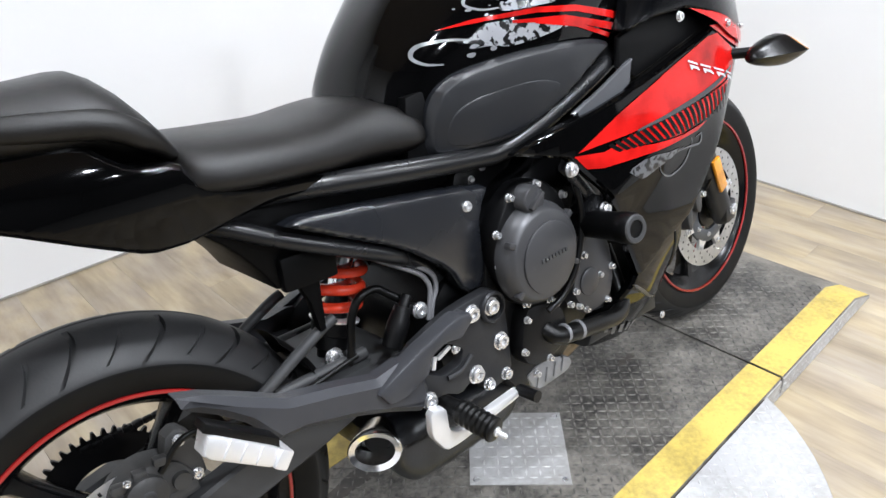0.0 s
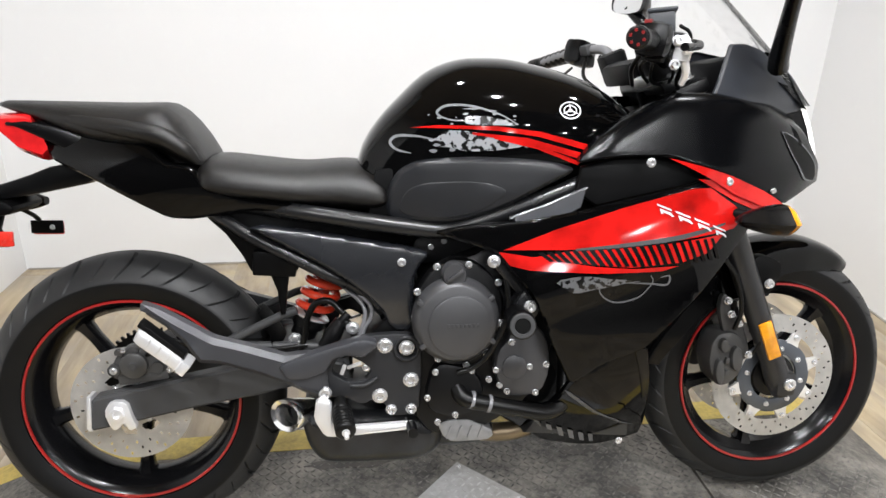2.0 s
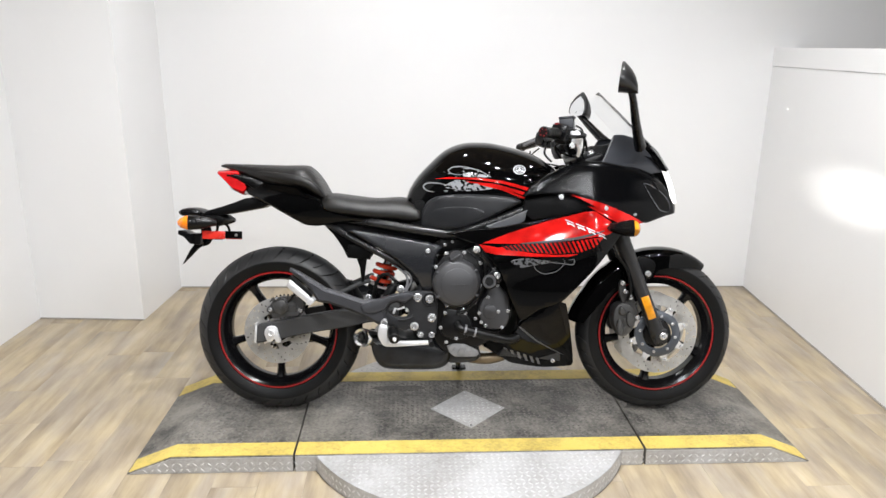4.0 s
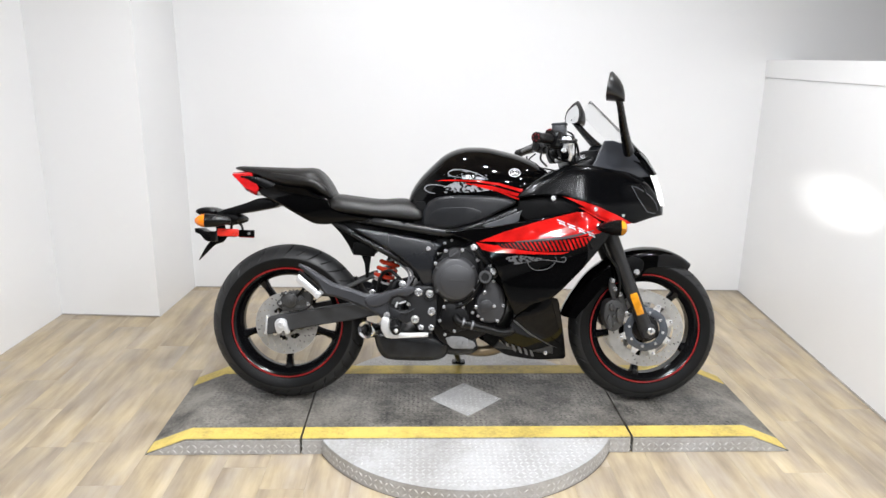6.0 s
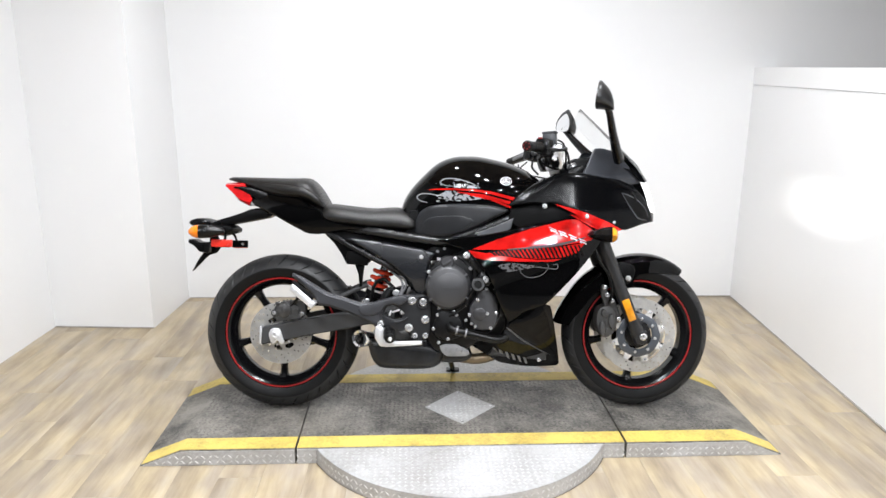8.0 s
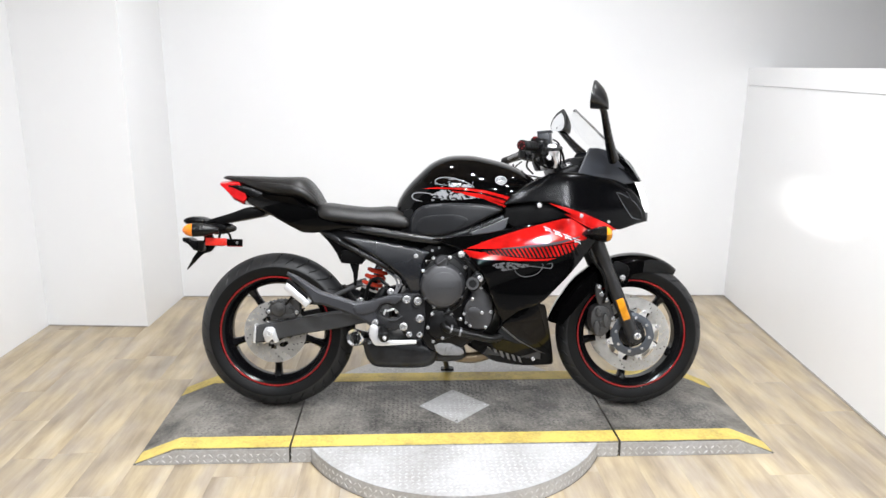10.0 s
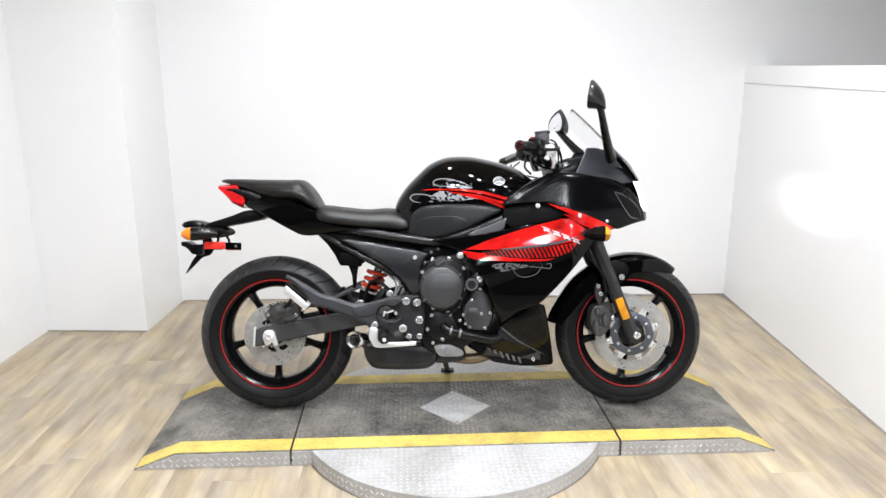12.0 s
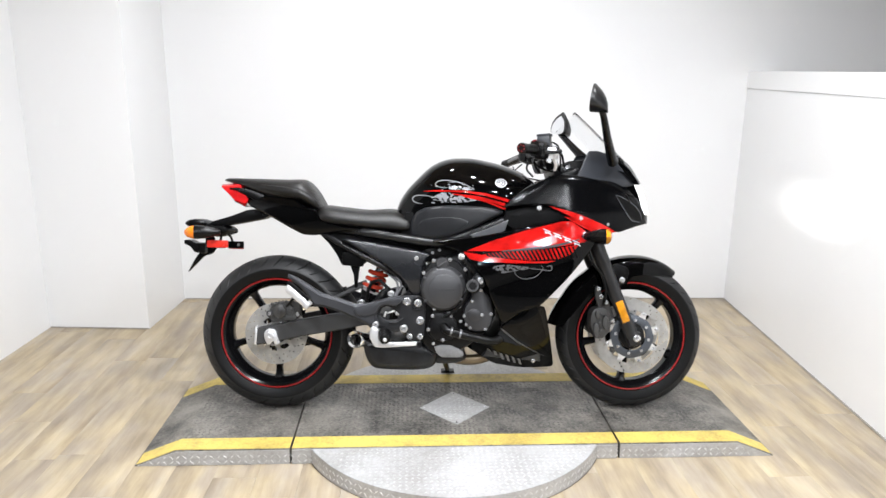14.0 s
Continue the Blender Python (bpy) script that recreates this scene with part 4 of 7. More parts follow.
# -- swingarm --
def swing_side(bm, s):
    plate(bm, rounded([(-0.058, 0.268), (-0.050, 0.338), (0.03, 0.352), (0.13, 0.372), (0.24, 0.392), (0.34, 0.40), (0.45, 0.395), (0.47, 0.352), (0.36, 0.348), (0.285, 0.331), (0.15, 0.309), (0.03, 0.284)], 1, 0.08), -0.118 * s, -0.083 * s, 0.005, 1)


swings = both("swingarm_arm", M_CAST, swing_side, "dark grey swingarm arm")
bm = bmesh.new()
block(bm, (0.425, 0, 0.365), (0.09, 0.20, 0.07), (0, 0, 0), 0.02)
block(bm, (0.36, 0, 0.40), (0.10, 0.17, 0.05), (0, 0, 0), 0.02)
part("swingarm_bridge", bm, M_CAST, bike, "dark grey swingarm crossmember")
for arm, s in zip(swings, (1, -1)):
    bm = plate(bmesh.new(), rounded([(-0.012, 0.276), (-0.024, 0.312), (-0.010, 0.336), (0.022, 0.334), (0.030, 0.300), (0.040, 0.278), (0.022, 0.270), (0.014, 0.290), (0.0, 0.274)], 1), -0.130 * s, -0.117 * s, 0.003)
    lathe(bm, [(0, 0.015), (0.010, 0.014), (0.011, 0.008), (0.005, 0.007)], (0.003, -0.129 * s, 0.310), (0, -s, 0), 6)
    part("axle_block", bm, M_ALU, arm, "bare aluminium axle adjuster")
    part("end_cap", plate(bmesh.new(), [(-0.064, 0.272), (-0.058, 0.342), (-0.050, 0.342), (-0.054, 0.268)], -0.117 * s, -0.084 * s, 0.002), M_ALU, arm, "bare aluminium arm end cap")


def brace(bm, s):
    tube(bm, [(0.20, -0.085 * s, 0.430), (0.325, -0.085 * s, 0.488), (0.36, -0.085 * s, 0.50)], 0.009, 10, 4)
    tube(bm, [(0.24, -0.08 * s, 0.425), (0.40, -0.08 * s, 0.418)], 0.010, 10, 4)


both("swingarm_brace", M_CAST, brace, "black swingarm brace")
bm = plate(bmesh.new(), rounded([(-0.02, 0.375), (0.0, 0.425), (0.04, 0.440), (0.085, 0.425), (0.105, 0.385), (0.08, 0.362), (0.02, 0.360)]), -0.100, -0.055, 0.008)
lathe(bm, [(0, 0.027), (0.012, 0.027), (0.016, 0.020)], (0.035, -0.099, 0.402), (0, -1, 0), 20)
lathe(bm, [(0, 0.013), (0.010, 0.012)], (-0.005, -0.098, 0.392), (0, -1, 0), 14)
lathe(bm, [(0, 0.013), (0.010, 0.012)], (0.08, -0.098, 0.395), (0, -1, 0), 14)
block(bm, (0.05, -0.092, 0.372), (0.10, 0.02, 0.02), (0, -6, 0), 0.005)
plate(bm, rounded([(0.06, 0.37), (0.075, 0.455), (0.098, 0.465), (0.116, 0.44), (0.116, 0.37)], 1), -0.094, -0.070, 0.004)
for k in range(3):
    block(bm, (0.008 + 0.028 * k, -0.100, 0.428 + 0.004 * k), (0.018, 0.014, 0.012), (0, 12, 0), 0.003)
rear_caliper = part("rear_caliper", bm, M_CALIPER, bike, "black rear brake caliper")
for x, z, r in ((0.094, 0.447, 0.007), (0.102, 0.388, 0.007), (0.035, 0.402, 0.010), (-0.004, 0.393, 0.006), (0.018, 0.435, 0.004)):
    part("caliper_bolt", bolt(bmesh.new(), (x, -0.096 if x > 0.09 else -0.110, z), r, 0.006), M_STEEL if x > 0.09 or x < 0.02 else M_CAST, rear_caliper)
bm = bmesh.new()
tube(bm, [(0.06, -0.10, 0.42), (0.10, -0.11, 0.455), (0.16, -0.10, 0.435), (0.25, -0.10, 0.42), (0.38, -0.09, 0.425)], 0.0045)
part("rear_brake_hose", bm, M_HOSE, bike)

# -- rear shock --
s_low, s_top = Vector((0.352, -0.036, 0.400)), Vector((0.446, -0.036, 0.612))
axis = (s_top - s_low).normalized()
shock = part("rear_shock", lathe(bmesh.new(), [(-0.012, 0.010), (-0.01, 0.018), (0.03, 0.021), (0.034, 0.027), (0.055, 0.027), (0.06, 0.033), (0.078, 0.035), (0.082, 0.020), (0.19, 0.014), (0.195, 0.030), (0.208, 0.030)], s_low, axis, 24), M_ENGINE, bike, "black rear shock absorber")
u = axis.orthogonal().normalized()
v = axis.cross(u)
turns = 2.9
helix = [s_low + axis * (0.089 + 0.080 * k / 90) + (u * math.cos(turns * 2 * math.pi * k / 90) + v * math.sin(turns * 2 * math.pi * k / 90)) * 0.0345 for k in range(91)]
part("coil_spring", tube(bmesh.new(), helix, 0.0085, 10, 1), M_SPRING, shock, "red coil spring")
part("damper_rod", lathe(bmesh.new(), [(0.09, 0.0175), (0.205, 0.0175)], s_low, axis, 20), M_CHROME, shock, "bright damper body")
part("spring_cup", lathe(bmesh.new(), [(0.080, 0.040), (0.083, 0.041), (0.085, 0.038)], s_low, axis, 28), M_ALU, shock, "pale spring seat ring")
bm = lathe(bmesh.new(), [(0.058, 0.034), (0.076, 0.036)], s_low, axis, 28)
part("preload_collar", bm, M_ENGINE, shock, "notched black preload collar")
part("shock_bolt", bolt(bmesh.new(), s_low + Vector((0, -0.030, 0.03)), 0.012, 0.012), M_STEEL, shock, "steel lower shock bolt")
bm = bmesh.new()
tube(bm, [(0.366, -0.085, 0.415), (0.374, -0.09, 0.445), (0.382, -0.095, 0.487), (0.400, -0.10, 0.517), (0.427, -0.105, 0.523), (0.446, -0.11, 0.508), (0.466, -0.12, 0.488)], 0.0068)
part("brake_line", bm, M_HOSE, bike, "black rubber brake line")
for off in (0, 0.012):
    part("sheathed_wire", tube(bmesh.new(), [(0.43, -0.09, 0.588 - off), (0.452, -0.115, 0.571 - off), (0.487, -0.140, 0.545 - off), (0.510 - off, -0.146, 0.522 - off / 2), (0.511 - off, -0.148, 0.499), (0.499 - off / 2, -0.148, 0.478), (0.491 - off / 2, -0.148, 0.455)], 0.0042), M_CABLE, bike, "grey sheathed wire")
bm = bmesh.new()
tube(bm, [(0.418, -0.135, 0.435), (0.436, -0.135, 0.464), (0.452, -0.135, 0.490)], [0.016, 0.018, 0.013], 16, 3)
tube(bm, [(0.450, -0.135, 0.486), (0.466, -0.132, 0.502)], 0.009, 14, 2)
block(bm, (0.470, -0.135, 0.478), (0.034, 0.022, 0.016), (0, 30, 0), 0.004)
part("rear_master_cylinder", bm, M_ENGINE, bike, "black rear brake cylinder")
part("cylinder_bolt", bolt(bmesh.new(), (0.474, -0.146, 0.476), 0.011, 0.008), M_STEEL, bike)

BODY = Vector((0.006, -0.015, -0.005))
SECTION = BODY

# -- frame --
def main_tube(bm, s):
    tube(bm, [(0.16, -0.075 * s, 0.735), (0.26, -0.098 * s, 0.730), (0.36, -0.130 * s, 0.720), (0.50, -0.151 * s, 0.700), (0.60, -0.158 * s, 0.686), (0.655, -0.164 * s, 0.682), (0.72, -0.178 * s, 0.701), (0.84, -0.188 * s, 0.744), (0.93, -0.186 * s, 0.780), (0.99, -0.15 * s, 0.800), (1.06, -0.10 * s, 0.825), (1.15, -0.04 * s, 0.86)], 0.0165, 16, 6)


def sub_tube(bm, s):
    tube(bm, [(0.18, -0.085 * s, 0.725), (0.225, -0.105 * s, 0.703), (0.29, -0.126 * s, 0.665), (0.42, -0.140 * s, 0.597), (0.48, -0.122 * s, 0.560), (0.53, -0.112 * s, 0.51)], 0.0125, 14, 6)


both("frame_tube", M_FRAME, main_tube, "satin black main frame tube")
both("subframe_tube", M_FRAME, sub_tube, "satin black lower frame tube")


def flank(x, z):
    return -0.150 - 0.010 * math.exp(-((z - 0.60) / 0.1) ** 2) - 0.008 * math.exp(-((x - 0.55) / 0.12) ** 2) + 0.10 * max(0.0, 0.54 - z)


def side_cover(bm, s):
    panel(bm, rounded([(0.262, 0.702), (0.45, 0.673), (0.60, 0.646), (0.622, 0.634), (0.600, 0.612), (0.588, 0.580), (0.592, 0.475), (0.545, 0.478), (0.520, 0.535), (0.44, 0.602), (0.345, 0.655)], 1), flank, 0.02, 0.008, 0.010, 0, s)


covers = both("side_cover", M_SIDEP, side_cover, "dark grey plastic side cover")
for cov, s in zip(covers, (1, -1)):
    part("cover_bolt", bolt(bmesh.new(), (0.566, -0.168 * s, 0.622), 0.0070, 0.006, (0, -s, 0)), M_STEEL, cov)
    part("inner_panel", plate(bmesh.new(), [(0.505, 0.575), (0.60, 0.60), (0.62, 0.45), (0.57, 0.42), (0.535, 0.46), (0.515, 0.52)], -0.106 * s, -0.085 * s, 0.004), M_MATT, cov)
# battery tray and inner fender
bm = bmesh.new()
plate(bm, rounded([(0.185, 0.712), (0.225, 0.672), (0.255, 0.628), (0.272, 0.592), (0.360, 0.590), (0.372, 0.635), (0.45, 0.645), (0.60, 0.645), (0.60, 0.70), (0.30, 0.73)], 1, 0.1), -0.10, 0.10, 0.006)
part("battery_tray", bm, M_MATT, bike, "matt black battery tray under the seat")
bm = bmesh.new()
block(bm, (0.318, -0.104, 0.612), (0.085, 0.02, 0.05), (0, 4, 0), 0.006)
plate(bm, [(0.30, 0.60), (0.345, 0.60), (0.338, 0.555), (0.332, 0.50), (0.322, 0.50), (0.318, 0.55)], -0.085, -0.07, 0.003)
part("relay_box", bm, M_MATT, bike, "matt black relay box and drain hose")
t = bmesh.new()
rings = []
for deg in np.linspace(36, 8, 16):
    a = radians(deg)
    r = 0.322 + 0.016 * (36 - deg) / 28
    half = 0.045 + 0.035 * min(1, (36 - deg) / 15)
    rings.append([(REAR[0] + (r - 0.02 * (y / 0.08) ** 2) * math.cos(a), y, REAR[2] + (r - 0.02 * (y / 0.08) ** 2) * math.sin(a)) for y in np.linspace(-half, half, 11)])
ring_strip(t, rings, caps=False, loop=False)
bmesh.ops.solidify(t, geom=t.faces[:], thickness=0.003)
part("hugger_fender", t, M_MATT, bike, "matt black rear tyre hugger")

# -- engine --
bm = bmesh.new()
plate(bm, rounded([(0.585, 0.30), (0.575, 0.46), (0.60, 0.58), (0.66, 0.62), (0.72, 0.64), (0.80, 0.72), (0.93, 0.66), (0.89, 0.52), (0.86, 0.36), (0.80, 0.30), (0.70, 0.245), (0.62, 0.255)], 1, 0.15), -0.165, 0.165, 0.02)
plate(bm, rounded([(0.50, 0.30), (0.49, 0.46), (0.56, 0.52), (0.66, 0.56), (0.66, 0.28)], 1), -0.12, 0.12, 0.02)
engine = part("engine", bm, M_ENGINE, bike, "black four-cylinder engine block")
bm = bmesh.new()
for k in range(7):
    block(bm, (0.845 + 0.004 * k, -0.168, 0.60 + 0.014 * k), (0.11, 0.012, 0.005), (0, -20, 0), 0.002)
part("cooling_fins", bm, M_ENGINE, engine, "black cylinder fins")
bm = plate(bmesh.new(), rounded([(0.575, 0.60), (0.60, 0.672), (0.70, 0.690), (0.80, 0.73), (0.86, 0.70), (0.80, 0.63), (0.70, 0.61)], 1), -0.115, 0.115, 0.012)
part("cylinder_head", bm, M_ENGINE, engine, "black cylinder head below the frame tube")
for x, z in ((0.628, 0.640), (0.655, 0.652), (0.600, 0.630)):
    part("head_bolt", bolt(bmesh.new(), (x, -0.114, z), 0.005, 0.006), M_STEEL, engine)
# clutch cover with its flange and screws
CC = (0.668, -0.19, 0.512)
bm = plate(bmesh.new(), rounded([(0.590, 0.50), (0.594, 0.57), (0.625, 0.613), (0.665, 0.632), (0.712, 0.622), (0.752, 0.585), (0.764, 0.53), (0.748, 0.460), (0.712, 0.425), (0.66, 0.412), (0.612, 0.440)], 2), -0.192, -0.155, 0.006)
part("clutch_flange", bm, M_ENGINE, engine, "black clutch cover flange")
bm = lathe(bmesh.new(), [(0, 0.086), (0.012, 0.085), (0.024, 0.080), (0.031, 0.074), (0.033, 0.070), (0.033, 0.002)], CC, (0, -1, 0), 64)
cover = part("clutch_cover", bm, M_COVER, engine, "graphite round clutch cover")
bm = lathe(bmesh.new(), [(0, 0.060), (0.004, 0.060), (0.0055, 0.057), (0.0055, 0.002)], (CC[0] + 0.004, CC[1] - 0.032, CC[2] - 0.006), (0, -1, 0), 64)
part("cover_boss", bm, M_COVER, cover)
for deg in (35, 150, 215, 330):
    c0 = Vector((CC[0] + 0.077 * math.cos(radians(deg)), CC[1] - 0.024, CC[2] + 0.077 * math.sin(radians(deg))))
    part("cover_lug", block(bmesh.new(), c0, (0.020, 0.014, 0.010), (0, -deg, 0), 0.003), M_COVER, cover)
for k in range(8):
    part("letter_bar", block(bmesh.new(), (0.651 + 0.008 * k, CC[1] - 0.0385, 0.508), (0.005, 0.002, 0.007), bevel=0.0005), M_CAST, cover, "raised plain emblem bar")
bm = lathe(bmesh.new(), [(-0.03, 0.024), (0.006, 0.024), (0.010, 0.021), (0.010, 0.001)], (0.664, -0.205, 0.604), (0, -1, 0), 28)
block(bm, (0.664, -0.218, 0.604), (0.036, 0.010, 0.007), (0, -35, 0), 0.002)
part("oil_cap", bm, M_COVER, engine, "graphite oil filler cap")
for x, z in ((0.632, 0.616), (0.594, 0.568), (0.589, 0.518), (0.606, 0.468), (0.634, 0.432), (0.694, 0.619), (0.752, 0.582), (0.757, 0.50), (0.73, 0.44), (0.69, 0.415)):
    part("cover_screw", bolt(bmesh.new(), (x, -0.190, z), 0.0058, 0.010), M_STEEL, engine)
# pickup cover in front of it
bm = plate(bmesh.new(), rounded([(0.745, 0.402), (0.752, 0.445), (0.776, 0.470), (0.778, 0.515), (0.800, 0.528), (0.822, 0.500), (0.852, 0.468), (0.860, 0.40), (0.842, 0.352), (0.800, 0.345), (0.765, 0.352)], 1), -0.200, -0.150, 0.008)
pick = part("pickup_cover", bm, M_COVER, engine, "graphite crank pickup cover")
part("cover_boss", lathe(bmesh.new(), [(0, 0.025), (0.004, 0.025), (0.006, 0.022), (0.006, 0.001)], (0.785, -0.199, 0.410), (0, -1, 0), 36), M_COVER, pick)
for x, z in ((0.748, 0.406), (0.771, 0.360), (0.829, 0.355), (0.850, 0.413), (0.816, 0.410), (0.779, 0.462), (0.812, 0.505)):
    part("cover_screw", bolt(bmesh.new(), (x, -0.199, z), 0.0052, 0.008), M_STEEL, engine)
bm = lathe(bmesh.new(), [(0, 0.024), (0.09, 0.024), (0.096, 0.026), (0.118, 0.026), (0.124, 0.022), (0.124, 0.013), (0.10, 0.012)], (0.787, -0.195, 0.520), (-0.12, -1, 0.10), 28)
slider = part("frame_slider", bm, M_MATT, bike, "black round crash slider")
part("slider_ring", lathe(bmesh.new(), [(0.1235, 0.0235), (0.126, 0.0215), (0.126, 0.0150), (0.122, 0.0135)], (0.787, -0.195, 0.520), (-0.12, -1, 0.10), 28, closed=True), M_CAST, slider, "worn grey slider rim")
part("slider_bore", lathe(bmesh.new(), [(0.112, 0.0135), (0.1235, 0.0145)], (0.787, -0.195, 0.520), (-0.12, -1, 0.10), 20), M_HOSE, slider, "black slider bore")
bm = bmesh.new()
tube(bm, [(0.735, -0.215, 0.640), (0.77, -0.215, 0.60), (0.815, -0.21, 0.545)], 0.0125, 10, 3, 0.5)
block(bm, (0.805, -0.205, 0.545), (0.05, 0.05, 0.04), (0, 30, 0), 0.008)
part("engine_mount", bm, M_FRAME, bike, "black engine mount bracket")
for x, y, z in ((0.735, -0.231, 0.633), (0.806, -0.232, 0.543)):
    part("mount_bolt", bolt(bmesh.new(), (x, y, z), 0.010, 0.010), M_STEEL, bike)
# lower case, water pump and pipe
bm = plate(bmesh.new(), rounded([(0.606, 0.345), (0.622, 0.405), (0.640, 0.424), (0.70, 0.408), (0.725, 0.375), (0.722, 0.322), (0.668, 0.304), (0.622, 0.318)], 1), -0.195, -0.15, 0.008)
part("pump_cover", bm, M_ENGINE, engine, "black water pump cover")
for x, z in ((0.612, 0.352), (0.628, 0.405), (0.668, 0.313), (0.70, 0.405), (0.712, 0.345), (0.735, 0.385), (0.632, 0.30), (0.757, 0.372)):
    part("cover_screw", bolt(bmesh.new(), (x, -0.194, z), 0.0052, 0.009), M_STEEL, engine)
bm = bmesh.new()
tube(bm, [(0.672, -0.185, 0.366), (0.686, -0.203, 0.350), (0.734, -0.207, 0.338), (0.80, -0.205, 0.322), (0.85, -0.20, 0.311), (0.884, -0.188, 0.318), (0.899, -0.168, 0.35), (0.905, -0.14, 0.42)], 0.0165, 16, 6)
hose = part("water_hose", bm, M_HOSE, bike, "black rubber coolant hose")
for p, d in (((0.734, -0.2065, 0.3385), (0.95, 0, -0.24)), ((0.700, -0.2045, 0.347), (0.95, 0, -0.24))):
    part("hose_clamp", lathe(bmesh.new(), [(-0.0035, 0.0175), (-0.003, 0.0182), (0.003, 0.0182), (0.0035, 0.0175)], p, d, 20), M_CABLE, hose, "steel hose clamp")
bm = bmesh.new()
tube(bm, [(0.752, -0.205, 0.64), (0.764, -0.215, 0.585), (0.766, -0.215, 0.525), (0.738, -0.215, 0.458), (0.705, -0.21, 0.42), (0.67, -0.205, 0.405)], 0.0055)
part("clutch_cable", bm, M_HOSE, bike, "black cable round the clutch cover")
bm = plate(bmesh.new(), rounded([(0.634, 0.282), (0.66, 0.290), (0.70, 0.289), (0.748, 0.264), (0.752, 0.250), (0.738, 0.240), (0.665, 0.240), (0.646, 0.254)], 1, 0.12), -0.1685, 0.05, 0.005)
sump = part("oil_sump", bm, M_SUMP, bike, "dull bare aluminium oil sump")
for k in range(4):
    part("sump_rib", block(bmesh.new(), (0.658 + 0.022 * k, -0.169, 0.263), (0.004, 0.006, 0.028), (0, 20, 0), 0.002), M_SUMP, sump)
bm = bmesh.new()
tube(bm, [(0.92, -0.06, 0.55), (0.95, -0.09, 0.40), (0.90, -0.09, 0.27), (0.80, -0.08, 0.215), (0.66, -0.06, 0.225)], 0.021, 14, 6)
part("exhaust_pipe", bm, M_BRONZE, bike, "brown heat-tinted exhaust pipe")
bm = plate(bmesh.new(), rounded([(0.352, 0.305), (0.368, 0.225), (0.395, 0.188), (0.44, 0.180), (0.60, 0.178), (0.645, 0.200), (0.660, 0.262), (0.60, 0.290), (0.45, 0.30)], 2), -0.135, 0.135, 0.03, 4)
muffler = part("muffler", bm, M_MUFFLER, bike, "dull black underslung exhaust silencer")
part("collector", plate(bmesh.new(), rounded([(0.62, 0.262), (0.76, 0.250), (0.765, 0.226), (0.74, 0.206), (0.66, 0.200), (0.62, 0.212)], 1), -0.115, 0.10, 0.018, 3), M_MUFFLER, muffler, "dull black exhaust collector")
# oval chrome outlet
out_axis = Vector((-0.62, -0.76, 0.16)).normalized()
side_v = Vector((0.76, -0.62, 0.0)).normalized()
up_v = side_v.cross(out_axis)
up_v = up_v if up_v.z > 0 else -up_v
rings = []
for d, a, b in ((-0.06, 0.026, 0.020), (-0.02, 0.034, 0.026), (0.0, 0.037, 0.0285), (0.012, 0.038, 0.0295), (0.016, 0.036, 0.0275), (0.012, 0.028, 0.0200), (-0.004, 0.025, 0.0175), (-0.03, 0.022, 0.015)):
    o = Vector((0.338, -0.128, 0.302)) + out_axis * d
    rings.append([o + side_v * math.cos(t) * a * 1.12 + up_v * math.sin(t) * b * 1.15 for t in np.linspace(0, 2 * math.pi, 32, False)])
outlet = part("exhaust_outlet", ring_strip(bmesh.new(), rings), M_CHROME, muffler, "chrome oval exhaust outlet")
part("outlet_bore", lathe(bmesh.new(), [(-0.029, 0.020), (-0.022, 0.020)], Vector((0.338, -0.128, 0.302)), out_axis, 20), M_HOSE, outlet)
# side stand tip below
bm = bmesh.new()
tube(bm, [(0.65, 0.13, 0.24), (0.690, 0.255, 0.13), (0.702, 0.345, 0.078)], 0.012, 12, 3)
block(bm, (0.703, 0.350, 0.073), (0.06, 0.035, 0.010), (11, 0, 0), 0.004)
part("side_stand", bm, M_FRAME, bike, "black side stand, down on the deck")

# -- footrests on the right and left --
def hanger(bm, s):
    outline = rounded([(0.400, 0.452), (0.487, 0.477), (0.544, 0.480), (0.582, 0.479), (0.602, 0.458), (0.602, 0.400), (0.596, 0.310), (0.535, 0.308), (0.530, 0.335), (0.505, 0.345), (0.483, 0.335), (0.454, 0.352), (0.410, 0.356), (0.380, 0.372), (0.37, 0.41)], 1, 0.2)
    holed_plate(bm, outline, rounded([(0.424, 0.404), (0.436, 0.432), (0.458, 0.440), (0.486, 0.424), (0.503, 0.408), (0.492, 0.386), (0.456, 0.384)], 1, 0.15), -0.176 * s, -0.156 * s, 0.003)
    lathe(bm, [(0, 0.0265), (0.010, 0.0265), (0.013, 0.024), (0.013, 0.021), (0.004, 0.020)], (0.573, -0.172 * s, 0.451), (0, -s, 0), 28)
    tube(bm, [(0.462, -0.176 * s, 0.377), (0.49, -0.178 * s, 0.378), (0.515, -0.176 * s, 0.392)], 0.005, 8, 3)


def long_arm(bm, s):
    plate(bm, rounded([(0.080, 0.560), (0.112, 0.547), (0.150, 0.524), (0.207, 0.488), (0.274, 0.468), (0.338, 0.446), (0.380, 0.450), (0.415, 0.440), (0.418, 0.395), (0.420, 0.362), (0.398, 0.357), (0.345, 0.386), (0.291, 0.410), (0.218, 0.435), (0.178, 0.440), (0.150, 0.485), (0.120, 0.515), (0.089, 0.538)], 1, 0.05), -0.192 * s, -0.160 * s, 0.010, 1)


